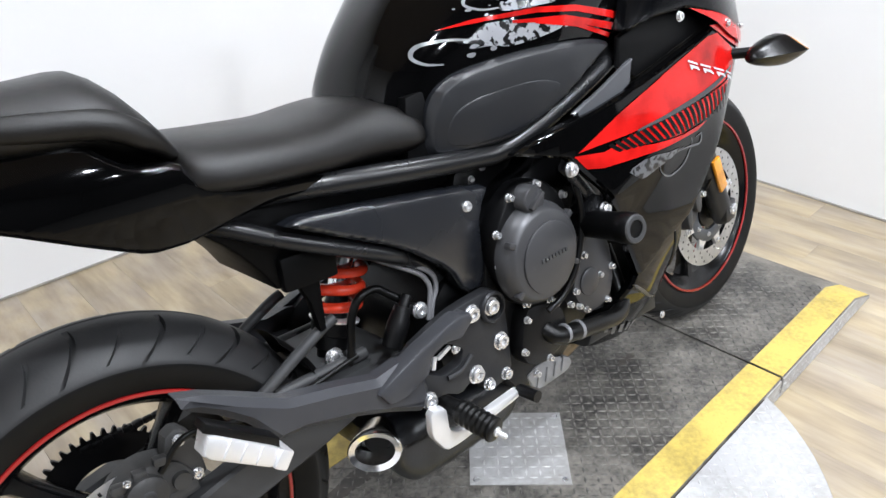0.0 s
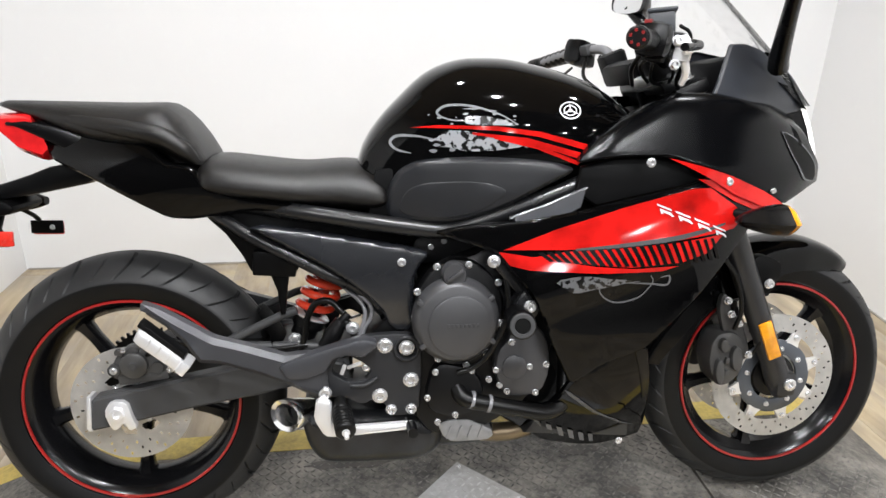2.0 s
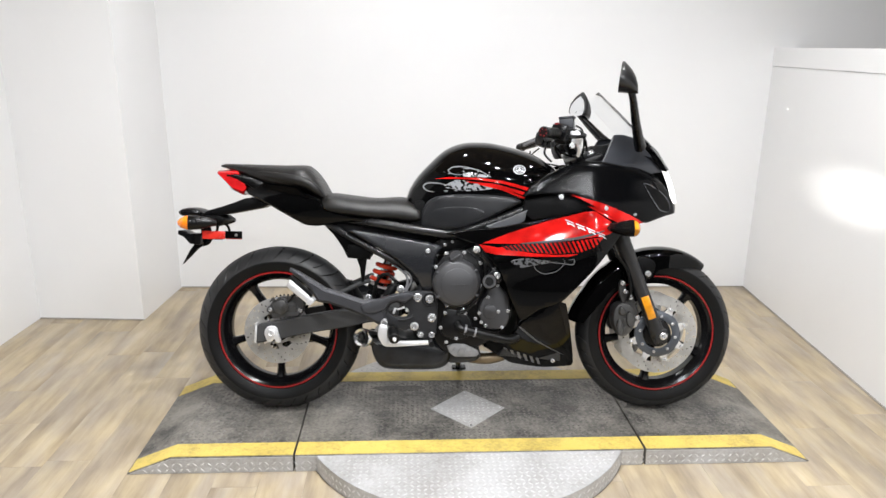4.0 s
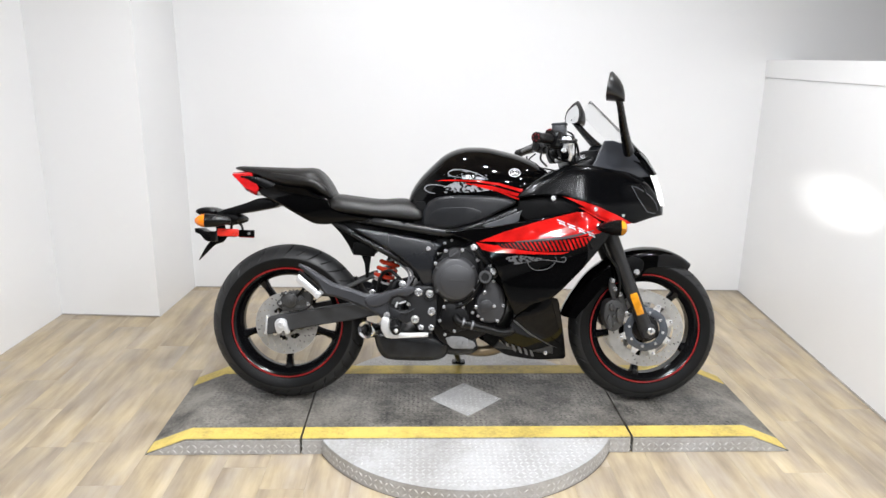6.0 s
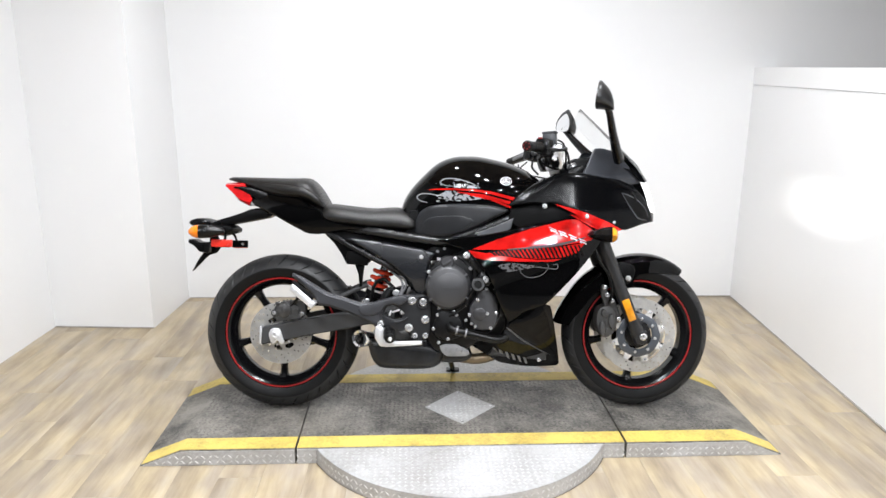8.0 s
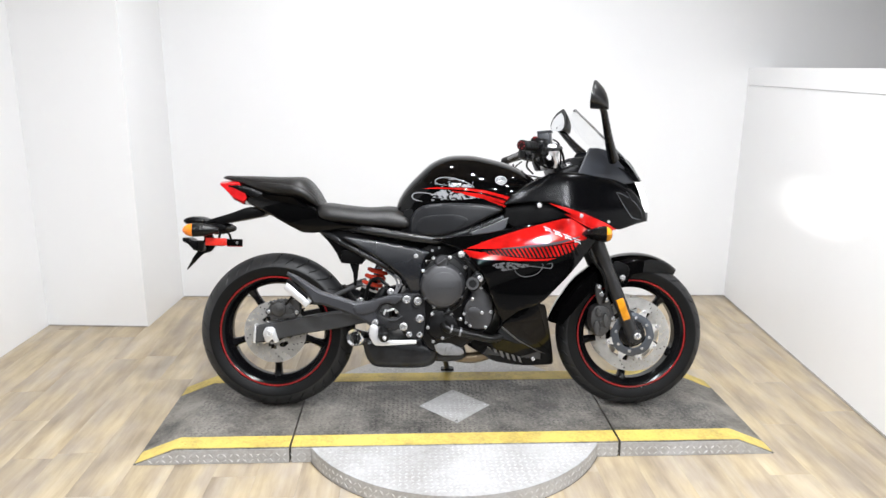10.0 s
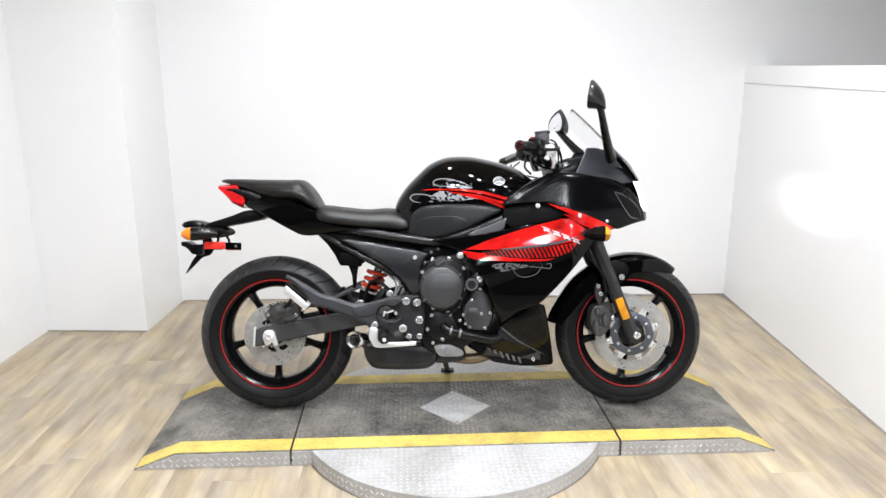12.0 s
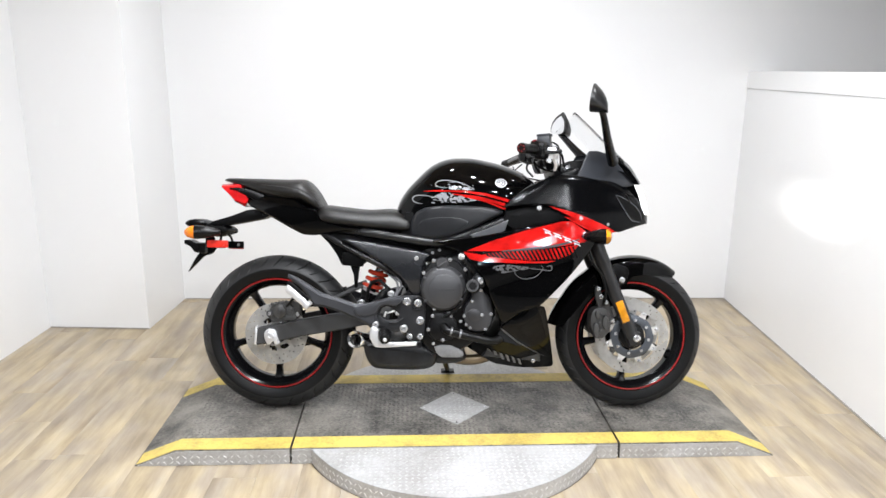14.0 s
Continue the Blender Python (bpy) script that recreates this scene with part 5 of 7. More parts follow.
def wing(bm, s):
    plate(bm, rounded([(0.327, 0.432), (0.409, 0.459), (0.487, 0.479), (0.512, 0.474), (0.516, 0.462), (0.488, 0.441), (0.456, 0.448), (0.430, 0.440), (0.416, 0.415), (0.375, 0.402), (0.342, 0.404)], 1, 0.12), -0.200 * s, -0.170 * s, 0.005)


plates = both("footrest_plate", M_PLATEARM, hanger, "black footrest plate with steel bolts")
arms = both("passenger_hanger", M_HANGER, long_arm, "dark grey cast passenger footrest hanger")
both("footrest_wing", M_HANGER, wing, "dark grey upper footrest bracket")
for pl, s in zip(plates, (1, -1)):
    for x, z, r in ((0.531, 0.457, 0.0125), (0.573, 0.451, 0.0125), (0.581, 0.384, 0.0125), (0.519, 0.353, 0.0125), (0.541, 0.323, 0.009), (0.581, 0.322, 0.009), (0.412, 0.370, 0.011)):
        part("plate_bolt", bolt(bmesh.new(), (x, (-0.175 if x > 0.43 else -0.189) * s, z), r, 0.010, (0, -s, 0)), M_STEEL, pl)
    bm = bmesh.new()
    block(bm, (0.470, -0.168 * s, 0.416), (0.030, 0.006, 0.007), (0, -18, 0), 0.002)
    block(bm, (0.448, -0.168 * s, 0.408), (0.008, 0.006, 0.022), (0, 20, 0), 0.002)
    part("pedal_link", bm, M_ALU, pl, "bright brake linkage")
    part("link_bolt", bolt(bmesh.new(), (0.494, -0.168 * s, 0.411), 0.007, 0.005, (0, -s, 0)), M_STEEL, pl)
for arm, s in zip(arms, (1, -1)):
    bm = plate(bmesh.new(), rounded([(0.076, 0.502), (0.090, 0.529), (0.164, 0.464), (0.150, 0.440)], 1, 0.1), -0.236 * s, -0.206 * s, 0.006)
    block(bm, (0.161, -0.216 * s, 0.449), (0.018, 0.050, 0.026), (0, 42, 0), 0.004)
    for k in range(3):
        block(bm, (0.104 + 0.016 * k, -0.2365 * s, 0.499 - 0.0145 * k), (0.003, 0.004, 0.022), (0, 40, 0), 0.001)
    foot = part("passenger_peg", bm, M_ALU, arm, "folded bare aluminium passenger footrest")
    part("peg_pad", plate(bmesh.new(), [(0.086, 0.530), (0.092, 0.539), (0.166, 0.474), (0.163, 0.463)], -0.232 * s, -0.204 * s, 0.002), M_HOSE, foot, "black rubber peg pad")
    bm = bmesh.new()
    lathe(bm, [(0, 0.012), (0.03, 0.015)] + [(0.032 + 0.0024 * k, (0.0182, 0.0182, 0.0196, 0.0196)[k % 4]) for k in range(28)] + [(0.099, 0.018), (0.101, 0.013)], (0.44, -0.185 * s, 0.350), (0.13, -0.96 * s, -0.20), 18)
    peg = part("rider_peg", bm, M_HOSE, arm, "black rubber rider footrest")
    pd = Vector((0.13, -0.96 * s, -0.20)).normalized()
    part("peg_feeler", lathe(bmesh.new(), [(0.099, 0.006), (0.101, 0.0075), (0.104, 0.0075), (0.105, 0.0045), (0.117, 0.0045), (0.119, 0.003)], (0.44, -0.185 * s, 0.350), (pd.x, pd.y, pd.z), 14), M_ALU, peg, "bare metal peg feeler")
bm = plate(bmesh.new(), rounded([(0.396, 0.366), (0.426, 0.358), (0.424, 0.318), (0.440, 0.306), (0.50, 0.306), (0.570, 0.308), (0.584, 0.302), (0.570, 0.293), (0.50, 0.289), (0.438, 0.285), (0.410, 0.288), (0.390, 0.325)], 1, 0.15), -0.212, -0.198, 0.004)
lever = part("brake_pedal", bm, M_ALU, bike, "bare aluminium rear brake pedal")
bm = bmesh.new()
tube(bm, [(0.578, -0.205, 0.302), (0.580, -0.245, 0.302)], 0.010, 14, 2)
part("pedal_tip", bm, M_ENGINE, lever, "black pedal tip")

SECTION = BODY + Vector((0, 0, -0.002))

# -- fuel tank --
T_TOP = hermite([0.478, 0.495, 0.525, 0.572, 0.62, 0.668, 0.725, 0.785, 0.845, 0.905, 0.965, 1.03], [0.800, 0.842, 0.889, 0.940, 0.984, 1.008, 1.018, 1.017, 1.006, 0.991, 0.968, 0.925])
T_HALF = hermite([0.478, 0.50, 0.54, 0.60, 0.68, 0.78, 0.88, 0.96, 1.03], [0.085, 0.100, 0.124, 0.150, 0.178, 0.196, 0.200, 0.190, 0.17])
T_MID = hermite([0.478, 0.60, 0.75, 0.90, 1.03], [0.775, 0.820, 0.850, 0.855, 0.85])
T_POW = 2.35


def tank_side(x, z):
    k = max(min((z - T_MID(x)) / (T_TOP(x) - T_MID(x)), 0.985), 0.0)
    return -T_HALF(x) * (1 - k**T_POW) ** (1 / T_POW)


rings = []
for x in [0.478, 0.4785, 0.482, 0.488, *np.linspace(0.497, 1.03, 36)]:
    top, half, mid = T_TOP(x), T_HALF(x), T_MID(x)
    shrink = 0.02 if x == 0.478 else float(np.interp(x, (0.4785, 0.497), (0.75, 1.0)))
    ring = []
    for a in np.linspace(0, 2 * math.pi, 56, False):
        c, s = math.cos(a), math.sin(a)
        y = math.copysign(abs(c) ** (2 / T_POW), c) * half * shrink
        z = mid + (math.copysign(abs(s) ** (2 / T_POW), s) * ((top - mid) if s > 0 else 0.13)) * shrink
        ring.append((x, y, z))
    rings.append(ring)
tank = part("fuel_tank", ring_strip(bmesh.new(), rings), M_GLOSS, bike, "gloss black fuel tank with red and grey decals", 60)


def decal(name, mat, outline, yf, parent, label, off=0.0016, step=0.015):
    return part(name, panel(bmesh.new(), outline, yf, 0, 0, step, off), mat, parent, label)


decal("red_stripe", M_RED, [(0.586, 0.880), (0.638, 0.885), (0.746, 0.883), (0.826, 0.873), (0.930, 0.846), (0.922, 0.836), (0.826, 0.863), (0.746, 0.875), (0.66, 0.879)], tank_side, tank, "red tank stripe", 0.0022)
decal("red_stripe", M_RED, [(0.70, 0.872), (0.80, 0.862), (0.918, 0.830), (0.910, 0.820), (0.80, 0.852), (0.70, 0.868)], tank_side, tank, "red tank stripe", 0.0022)
decal("red_stripe", M_RED, [(0.74, 0.863), (0.82, 0.848), (0.905, 0.816), (0.899, 0.810), (0.82, 0.841), (0.74, 0.860)], tank_side, tank, "red tank stripe", 0.0022)
decal("grey_graphic", M_GRAPH, rounded([(0.606, 0.860), (0.632, 0.858), (0.650, 0.876), (0.70, 0.874), (0.78, 0.856), (0.80, 0.846), (0.74, 0.838), (0.69, 0.836), (0.665, 0.842), (0.640, 0.850)], 1), tank_side, tank, "grey splatter graphic")
decal("grey_graphic", M_GRAPH, rounded([(0.680, 0.896), (0.72, 0.903), (0.765, 0.893), (0.79, 0.884), (0.74, 0.885), (0.69, 0.886)], 1), tank_side, tank, "grey splatter graphic")


def swirl(pts, width, yf, parent, name="grey_swirl", mat=None, off=0.0014):
    """A thin painted line along (x, z) points laid on a flank."""
    line = spline([(x, 0, z) for x, z in pts], 8)
    bm = bmesh.new()
    rows = []
    for n, p in enumerate(line):
        d = (line[min(n + 1, len(line) - 1)] - line[max(n - 1, 0)]).normalized()
        q = Vector((-d.z, 0, d.x)) * width / 2 * (0.35 + 0.65 * math.sin(math.pi * (n + 0.5) / len(line)))
        rows.append([bm.verts.new((w.x, yf(w.x, w.z) - off, w.z)) for w in (p + q, p - q)])
    for a, b in zip(rows, rows[1:]):
        bm.faces.new((a[0], a[1], b[1], b[0]))
    return part(name, bm, mat or M_GRAPHL, parent, "thin grey painted swirl")


swirl([(0.588, 0.832), (0.562, 0.838), (0.549, 0.851), (0.562, 0.864), (0.60, 0.864), (0.64, 0.856)], 0.0055, tank_side, tank)
swirl([(0.70, 0.893), (0.66, 0.895), (0.637, 0.907), (0.655, 0.921), (0.70, 0.920), (0.75, 0.905), (0.785, 0.886)], 0.0045, tank_side, tank)
rs = random.Random(11)
for k in range(26):
    x, z = 0.62 + 0.19 * rs.random(), rs.choice((0.842, 0.850, 0.893, 0.900)) + 0.012 * (rs.random() - 0.5)
    r = 0.0015 + 0.004 * rs.random() ** 2
    decal("grey_fleck", M_GRAPHL, [(x + r * (1 + rs.random()) * math.cos(q), z + r * 0.7 * math.sin(q)) for q in np.linspace(0, 2 * math.pi, 9, False)], tank_side, tank, "", 0.0015)
for x, z, w, h in ((0.700, 0.915, 0.018, 0.002), (0.735, 0.911, 0.012, 0.002), (0.660, 0.845, 0.022, 0.002), (0.725, 0.842, 0.03, 0.0025), (0.765, 0.846, 0.02, 0.002)):
    decal("grey_fleck", M_GRAPHL, [(x - w, z), (x, z + h), (x + w, z + 0.3 * h), (x + 0.3 * w, z - h)], tank_side, tank, "", 0.0015)
# round badge and the small tank cap mark
BX, BZ = 0.884, 0.912
for r0, r1 in ((0.0185, 0.0215), (0.0108, 0.0132), (0.0, 0.0042)):
    bm = bmesh.new()
    ring0 = [(BX + max(r0, 1e-4) * math.cos(a), BZ + 0.75 * max(r0, 1e-4) * math.sin(a)) for a in np.linspace(0, 2 * math.pi, 40, False)]
    ring1 = [(BX + r1 * math.cos(a), BZ + 0.75 * r1 * math.sin(a)) for a in np.linspace(0, 2 * math.pi, 40, False)]
    ring_strip(bm, [[(x, tank_side(x, z) - 0.003, z) for x, z in ring0], [(x, tank_side(x, z) - 0.003, z) for x, z in ring1]], caps=False)
    part("round_emblem", bm, M_SILV, tank, "plain round silver emblem")

for k in range(3):
    q = radians(90 + 120 * k)
    swirl([(BX + r * math.cos(q), BZ + 0.75 * r * math.sin(q)) for r in (0.003, 0.010, 0.017)], 0.0025, tank_side, tank, "emblem_spoke", M_SILV, 0.003)

# matt knee panels along the tank's foot
def knee_y(x, z):
    return -float(np.interp(x, (0.53, 0.60, 0.70, 0.80, 0.92), (0.140, 0.172, 0.200, 0.212, 0.212))) + 0.10 * max(0, 0.76 - z)


def knee(bm, s):
    panel(bm, rounded([(0.536, 0.700), (0.543, 0.765), (0.562, 0.800), (0.60, 0.820), (0.690, 0.827), (0.79, 0.824), (0.87, 0.814), (0.900, 0.800), (0.825, 0.765), (0.745, 0.722), (0.66, 0.698), (0.60, 0.698)], 2), knee_y, 0.03, 0.012, 0.018, 0, s)


knees = both("knee_panel", M_GREYP, knee, "dark grey matt plastic knee panel")
for kn, s in zip(knees, (1, -1)):
    part("knee_pad", panel(bmesh.new(), rounded([(0.556, 0.712), (0.572, 0.762), (0.606, 0.780), (0.715, 0.785), (0.775, 0.765), (0.72, 0.725), (0.65, 0.706)], 2), knee_y, 0.002, 0.004, 0.02, 0.0014, s), M_GREYP, kn, "matt black knee pad")
bm = bmesh.new()
plate(bm, [(0.50, 0.69), (0.52, 0.80), (0.95, 0.84), (0.95, 0.76), (0.72, 0.70)], -0.13, 0.13, 0.004)
part("air_box", bm, M_MATT, bike, "matt black air box under the tank")

SECTION = BODY + Vector((-0.004, 0, -0.003))

# -- seats --
def seat_loft(rows, power=2.6, n=40):
    """Rows of x, top, half width at the edge, edge height, bottom; the crown is flat and rolls over at the sides."""
    rings = []
    for x, top, half, edge, low in rows:
        ring = []
        for a in np.linspace(0, 2 * math.pi, n, False):
            c, s = math.cos(a), math.sin(a)
            y = math.copysign(abs(c) ** (2 / power), c) * half
            z = edge + math.copysign(abs(s) ** (2 / power), s) * ((top - edge) if s > 0 else (edge - low))
            ring.append((x, y, z))
        rings.append(ring)
    return ring_strip(bmesh.new(), rings)


def rows_from(xs, *cols, count=26):
    fs = [hermite(xs, c) for c in cols]
    return [(x, *(f(x) for f in fs)) for x in np.linspace(xs[0], xs[-1], count)]


rows = rows_from([0.178, 0.190, 0.213, 0.288, 0.386, 0.459, 0.505, 0.541, 0.553], [0.800, 0.818, 0.828, 0.820, 0.811, 0.815, 0.808, 0.784, 0.757], [0.10, 0.135, 0.150, 0.158, 0.150, 0.140, 0.142, 0.140, 0.125], [0.785, 0.782, 0.778, 0.768, 0.758, 0.752, 0.745, 0.742, 0.742], [0.765, 0.755, 0.748, 0.738, 0.726, 0.715, 0.712, 0.722, 0.735])
seat = part("rider_seat", seat_loft(rows), M_SEAT, bike, "black vinyl rider seat", 60)
rows = rows_from([-0.198, -0.186, -0.108, -0.006, 0.060, 0.118, 0.148, 0.177, 0.197, 0.209], [0.929, 0.933, 0.932, 0.930, 0.929, 0.930, 0.914, 0.876, 0.838, 0.81], [0.012, 0.03, 0.070, 0.105, 0.122, 0.130, 0.130, 0.125, 0.115, 0.09], [0.923, 0.922, 0.905, 0.880, 0.872, 0.870, 0.855, 0.835, 0.812, 0.80], [0.921, 0.918, 0.890, 0.852, 0.840, 0.828, 0.810, 0.802, 0.795, 0.79])
pillion = part("passenger_seat", seat_loft(rows, 2.3), M_SEAT, bike, "black vinyl passenger seat", 60)


def seat_roll(bm, s):
    tube(bm, [(-0.10, -0.058 * s, 0.908), (-0.02, -0.090 * s, 0.892), (0.06, -0.112 * s, 0.880), (0.125, -0.122 * s, 0.868), (0.165, -0.120 * s, 0.842), (0.19, -0.112 * s, 0.815)], [0.006, 0.013, 0.017, 0.018, 0.016, 0.008], 12, 6)


both("seat_roll", M_SEAT, seat_roll, "padded edge roll of the passenger seat", pillion, 60)

SECTION = Vector((-0.008, -0.008, -0.003))

# -- tail --
TAIL_W = hermite([-0.20, -0.10, 0.0, 0.12, 0.25, 0.5], [0.040, 0.075, 0.105, 0.132, 0.145, 0.150])


def tail_y(x, z):
    soft = lambda v: 0.012 * math.log(1 + math.exp(min(v / 0.012, 30)))
    return -TAIL_W(x) - 0.010 * math.exp(-((z - 0.79) / 0.05) ** 2) + 0.25 * soft(0.735 - z) + 0.45 * soft(z - 0.825)


def tail_panel(bm, s):
    panel(bm, rounded([(-0.112, 0.895), (-0.06, 0.897), (0.0, 0.880), (0.06, 0.868), (0.105, 0.852), (0.145, 0.812), (0.195, 0.806), (0.215, 0.768), (0.29, 0.745), (0.385, 0.732), (0.50, 0.716), (0.50, 0.706), (0.38, 0.712), (0.29, 0.722), (0.19, 0.704), (0.14, 0.706), (0.085, 0.735), (0.005, 0.780), (-0.083, 0.820)], 1, 0.15), tail_y, 0.03, 0.008, 0.011, 0, s)


tails = both("tail_fairing", M_GLOSS, tail_panel, "gloss black tail fairing")
bm = plate(bmesh.new(), [(-0.11, 0.895), (0.20, 0.81), (0.45, 0.73), (0.30, 0.715), (0.19, 0.712), (0.14, 0.715), (0.005, 0.788), (-0.07, 0.825)], -0.06, 0.06, 0.004)
part("tail_core", bm, M_MATT, bike, "matt black tail underside")
rings = []
for y, k in ((-0.085, 0.72), (-0.07, 0.92), (-0.04, 1.0), (0.04, 1.0), (0.07, 0.92), (0.085, 0.72)):
    fwd = 0.012 * (abs(y) / 0.085) ** 2
    rings.append([(x + fwd, y, 0.865 + (z - 0.865) * k) for x, z in rounded([(-0.198, 0.904), (-0.120, 0.905), (-0.104, 0.870), (-0.092, 0.828), (-0.104, 0.811), (-0.146, 0.832), (-0.170, 0.866)], 1, 0.1)])
part("tail_lamp", ring_strip(bmesh.new(), rings), M_REDL, bike, "red tail lamp lens")
def tail_trim(bm, s):
    plate(bm, rounded([(-0.156, 0.886), (-0.122, 0.872), (-0.09, 0.856), (-0.05, 0.836), (-0.02, 0.83), (-0.01, 0.858), (-0.06, 0.878), (-0.115, 0.890)], 1, 0.1), -0.088 * s, -0.070 * s, 0.006)


both("tail_trim", M_SATIN, tail_trim, "satin black tail lamp trim")

# number plate carrier, rear signals and reflectors
bm = plate(bmesh.new(), rounded([(-0.085, 0.806), (-0.150, 0.780), (-0.258, 0.748), (-0.262, 0.728), (-0.15, 0.742), (0.0, 0.772), (-0.03, 0.80)], 1), -0.045, 0.045, 0.006)
carrier = part("plate_carrier", bm, M_SATIN, bike, "black rear plate carrier arm")
bm = plate(bmesh.new(), rounded([(-0.250, 0.752), (-0.295, 0.766), (-0.330, 0.760), (-0.345, 0.746), (-0.325, 0.732), (-0.27, 0.728)], 1), -0.05, 0.05, 0.010)
part("plate_lamp", bm, M_SATIN, carrier, "black plate lamp housing")
bm = plate(bmesh.new(), rounded([(-0.252, 0.738), (-0.183, 0.738), (-0.162, 0.722), (-0.178, 0.706), (-0.240, 0.706)], 1), -0.065, 0.065, 0.006)
part("signal_mount", bm, M_MATT, carrier)
bm = bmesh.new()
plate(bm, rounded([(-0.290, 0.715), (-0.262, 0.715), (-0.238, 0.650), (-0.258, 0.622), (-0.292, 0.612), (-0.362, 0.540), (-0.330, 0.600), (-0.300, 0.640), (-0.285, 0.668)], 1, 0.12), 0.035, 0.047, 0.002)
plate(bm, rounded([(-0.330, 0.680), (-0.352, 0.680), (-0.352, 0.665), (-0.330, 0.655), (-0.310, 0.630), (-0.27, 0.625), (-0.265, 0.668), (-0.31, 0.668)], 1, 0.12), -0.025, 0.04, 0.003)
part("plate_bracket", bm, M_SATIN, carrier, "black plate bracket")


def signal(bm, place, length, r, axis):
    return lathe(bm, [(0, r * 0.35), (length * 0.15, r * 0.62), (length * 0.4, r * 0.92), (length * 0.62, r), (length * 0.66, r * 0.98)], place, axis, 24)


for s in (1, -1):
    base, d = Vector((-0.180, -0.120 * s, 0.714)), Vector((-1, -0.22 * s, 0.0)).normalized()
    ob = part("rear_signal", signal(bmesh.new(), base, 0.145, 0.0265, d), M_SATIN, carrier, "black rear turn signal with amber lens")
    part("signal_lens", lathe(bmesh.new(), [(0, 0.0258), (0.012, 0.024), (0.026, 0.018), (0.036, 0.008), (0.038, 0.001)], base + d * 0.094, d, 24), M_ORANGE, ob, "amber signal lens")
    bm = bmesh.new()
    tube(bm, [(-0.205, -0.03 * s, 0.722), (-0.202, -0.130 * s, 0.716)], 0.009, 10, 2)
    part("signal_stem", bm, M_MATT, ob)
    ry, rx, rz = (0.086, -0.175, 0.664) if s > 0 else (0.128, -0.188, 0.655)
    strip = part("reflector_bracket", block(bmesh.new(), (rx - 0.023 if s > 0 else rx, -ry * s, rz), (0.060 if s > 0 else 0.068, 0.005, 0.027 if s > 0 else 0.029), (0, 1, 0), 0.002), M_MATT, carrier, "black reflector bracket")
    part("side_reflector", block(bmesh.new(), (rx - 0.023 if s > 0 else rx, -(ry + 0.007) * s, rz + 0.0035 * s), (0.082 if s > 0 else 0.064, 0.008, 0.029), (0, 1, 0), 0.003), M_REFL, strip, "red side reflector")
    part("bracket_screw", bolt(bmesh.new(), (rx + 0.012 if s < 0 else rx - 0.02, -(ry - 0.003) * s, rz), 0.005, 0.003, (0, s, 0)), M_STEEL, strip)
    bm = bmesh.new()
    tube(bm, [(-0.20, -0.03 * s, 0.712), (-0.195, -(ry + 0.03) / 2 * s, 0.69), (rx - 0.015, -(ry - 0.002) * s, 0.672)], 0.005, 8, 3)
    part("reflector_stem", bm, M_MATT, strip)

SECTION = BODY

# -- fairings --
FAIR_CREASE = hermite([0.88, 0.957, 1.015, 1.089, 1.192, 1.281, 1.36, 1.46], [0.815, 0.868, 0.900, 0.927, 0.922, 0.905, 0.884, 0.85])


def fair(x, z):
    k = min(max((x - 1.12) / 0.36, 0), 1)
    w = 0.255 - 0.19 * k**1.7
    w -= 0.030 * min(max((0.95 - x) / 0.30, 0), 1)
    w -= 0.055 * min(max((0.50 - z) / 0.30, 0), 1) ** 1.3
    w -= 0.30 * max(z - 0.80, 0.0)
    w -= 0.95 * 0.005 * math.log(1 + math.exp(min((z - FAIR_CREASE(x)) / 0.005, 30)))
    w += 0.012 * math.exp(-(((z - 0.62) - 0.35 * (x - 0.95)) / 0.05) ** 2)
    return -w


def mid_panel(bm, s):
    panel(bm, rounded([(0.622, 0.688), (0.70, 0.702), (0.80, 0.710), (0.90, 0.728), (1.107, 0.772), (1.17, 0.790), (1.315, 0.726), (1.240, 0.690), (1.222, 0.662), (1.132, 0.556), (1.036, 0.456), (1.000, 0.440), (0.955, 0.426), (0.893, 0.378), (0.858, 0.45), (0.827, 0.53), (0.80, 0.575), (0.74, 0.648), (0.68, 0.668)], 1, 0.1), fair, 0.012, 0.006, 0.016, 0, s)


mids = both("side_fairing", M_GLOSS, mid_panel, "gloss black side fairing with red decal")


def upper_panel(bm, s):
    panel(bm, rounded([(0.884, 0.815), (0.931, 0.863), (0.985, 0.898), (1.040, 0.924), (1.100, 0.944), (1.175, 0.942), (1.265, 0.926), (1.335, 0.922), (1.396, 0.903), (1.436, 0.850), (1.466, 0.790), (1.475, 0.758), (1.42, 0.748), (1.33, 0.724), (1.18, 0.787), (1.06, 0.826), (0.96, 0.826)], 1, 0.10), fair, 0.02, 0.006, 0.013, 0.005, s)


uppers = both("upper_fairing", M_UPPER, upper_panel, "satin black upper fairing")


def inner_panel(bm, s):
    panel(bm, [(0.900, 0.808), (0.98, 0.826), (1.06, 0.825), (1.17, 0.788), (1.11, 0.770), (0.93, 0.733), (0.89, 0.76)], lambda x, z: fair(x, z) + 0.028, 0.004, 0.004, 0.02, 0, s)


both("air_duct", M_MATT, inner_panel, "matt black recessed air duct")


def low_y(x, z):
    crease = 0.355 - 0.62 * (x - 0.89)
    tuck = min(max((x - 0.93) / 0.19, 0), 1) ** 1.5 * min(max((0.46 - z) / 0.26, 0), 1)
    return 0.105 * tuck - (0.222 - 0.05 * min(max((0.40 - z) / 0.20, 0), 1) ** 1.4 - 0.35 * max(0.0, crease - z) - 0.05 * min(max((0.86 - x) / 0.12, 0), 1))


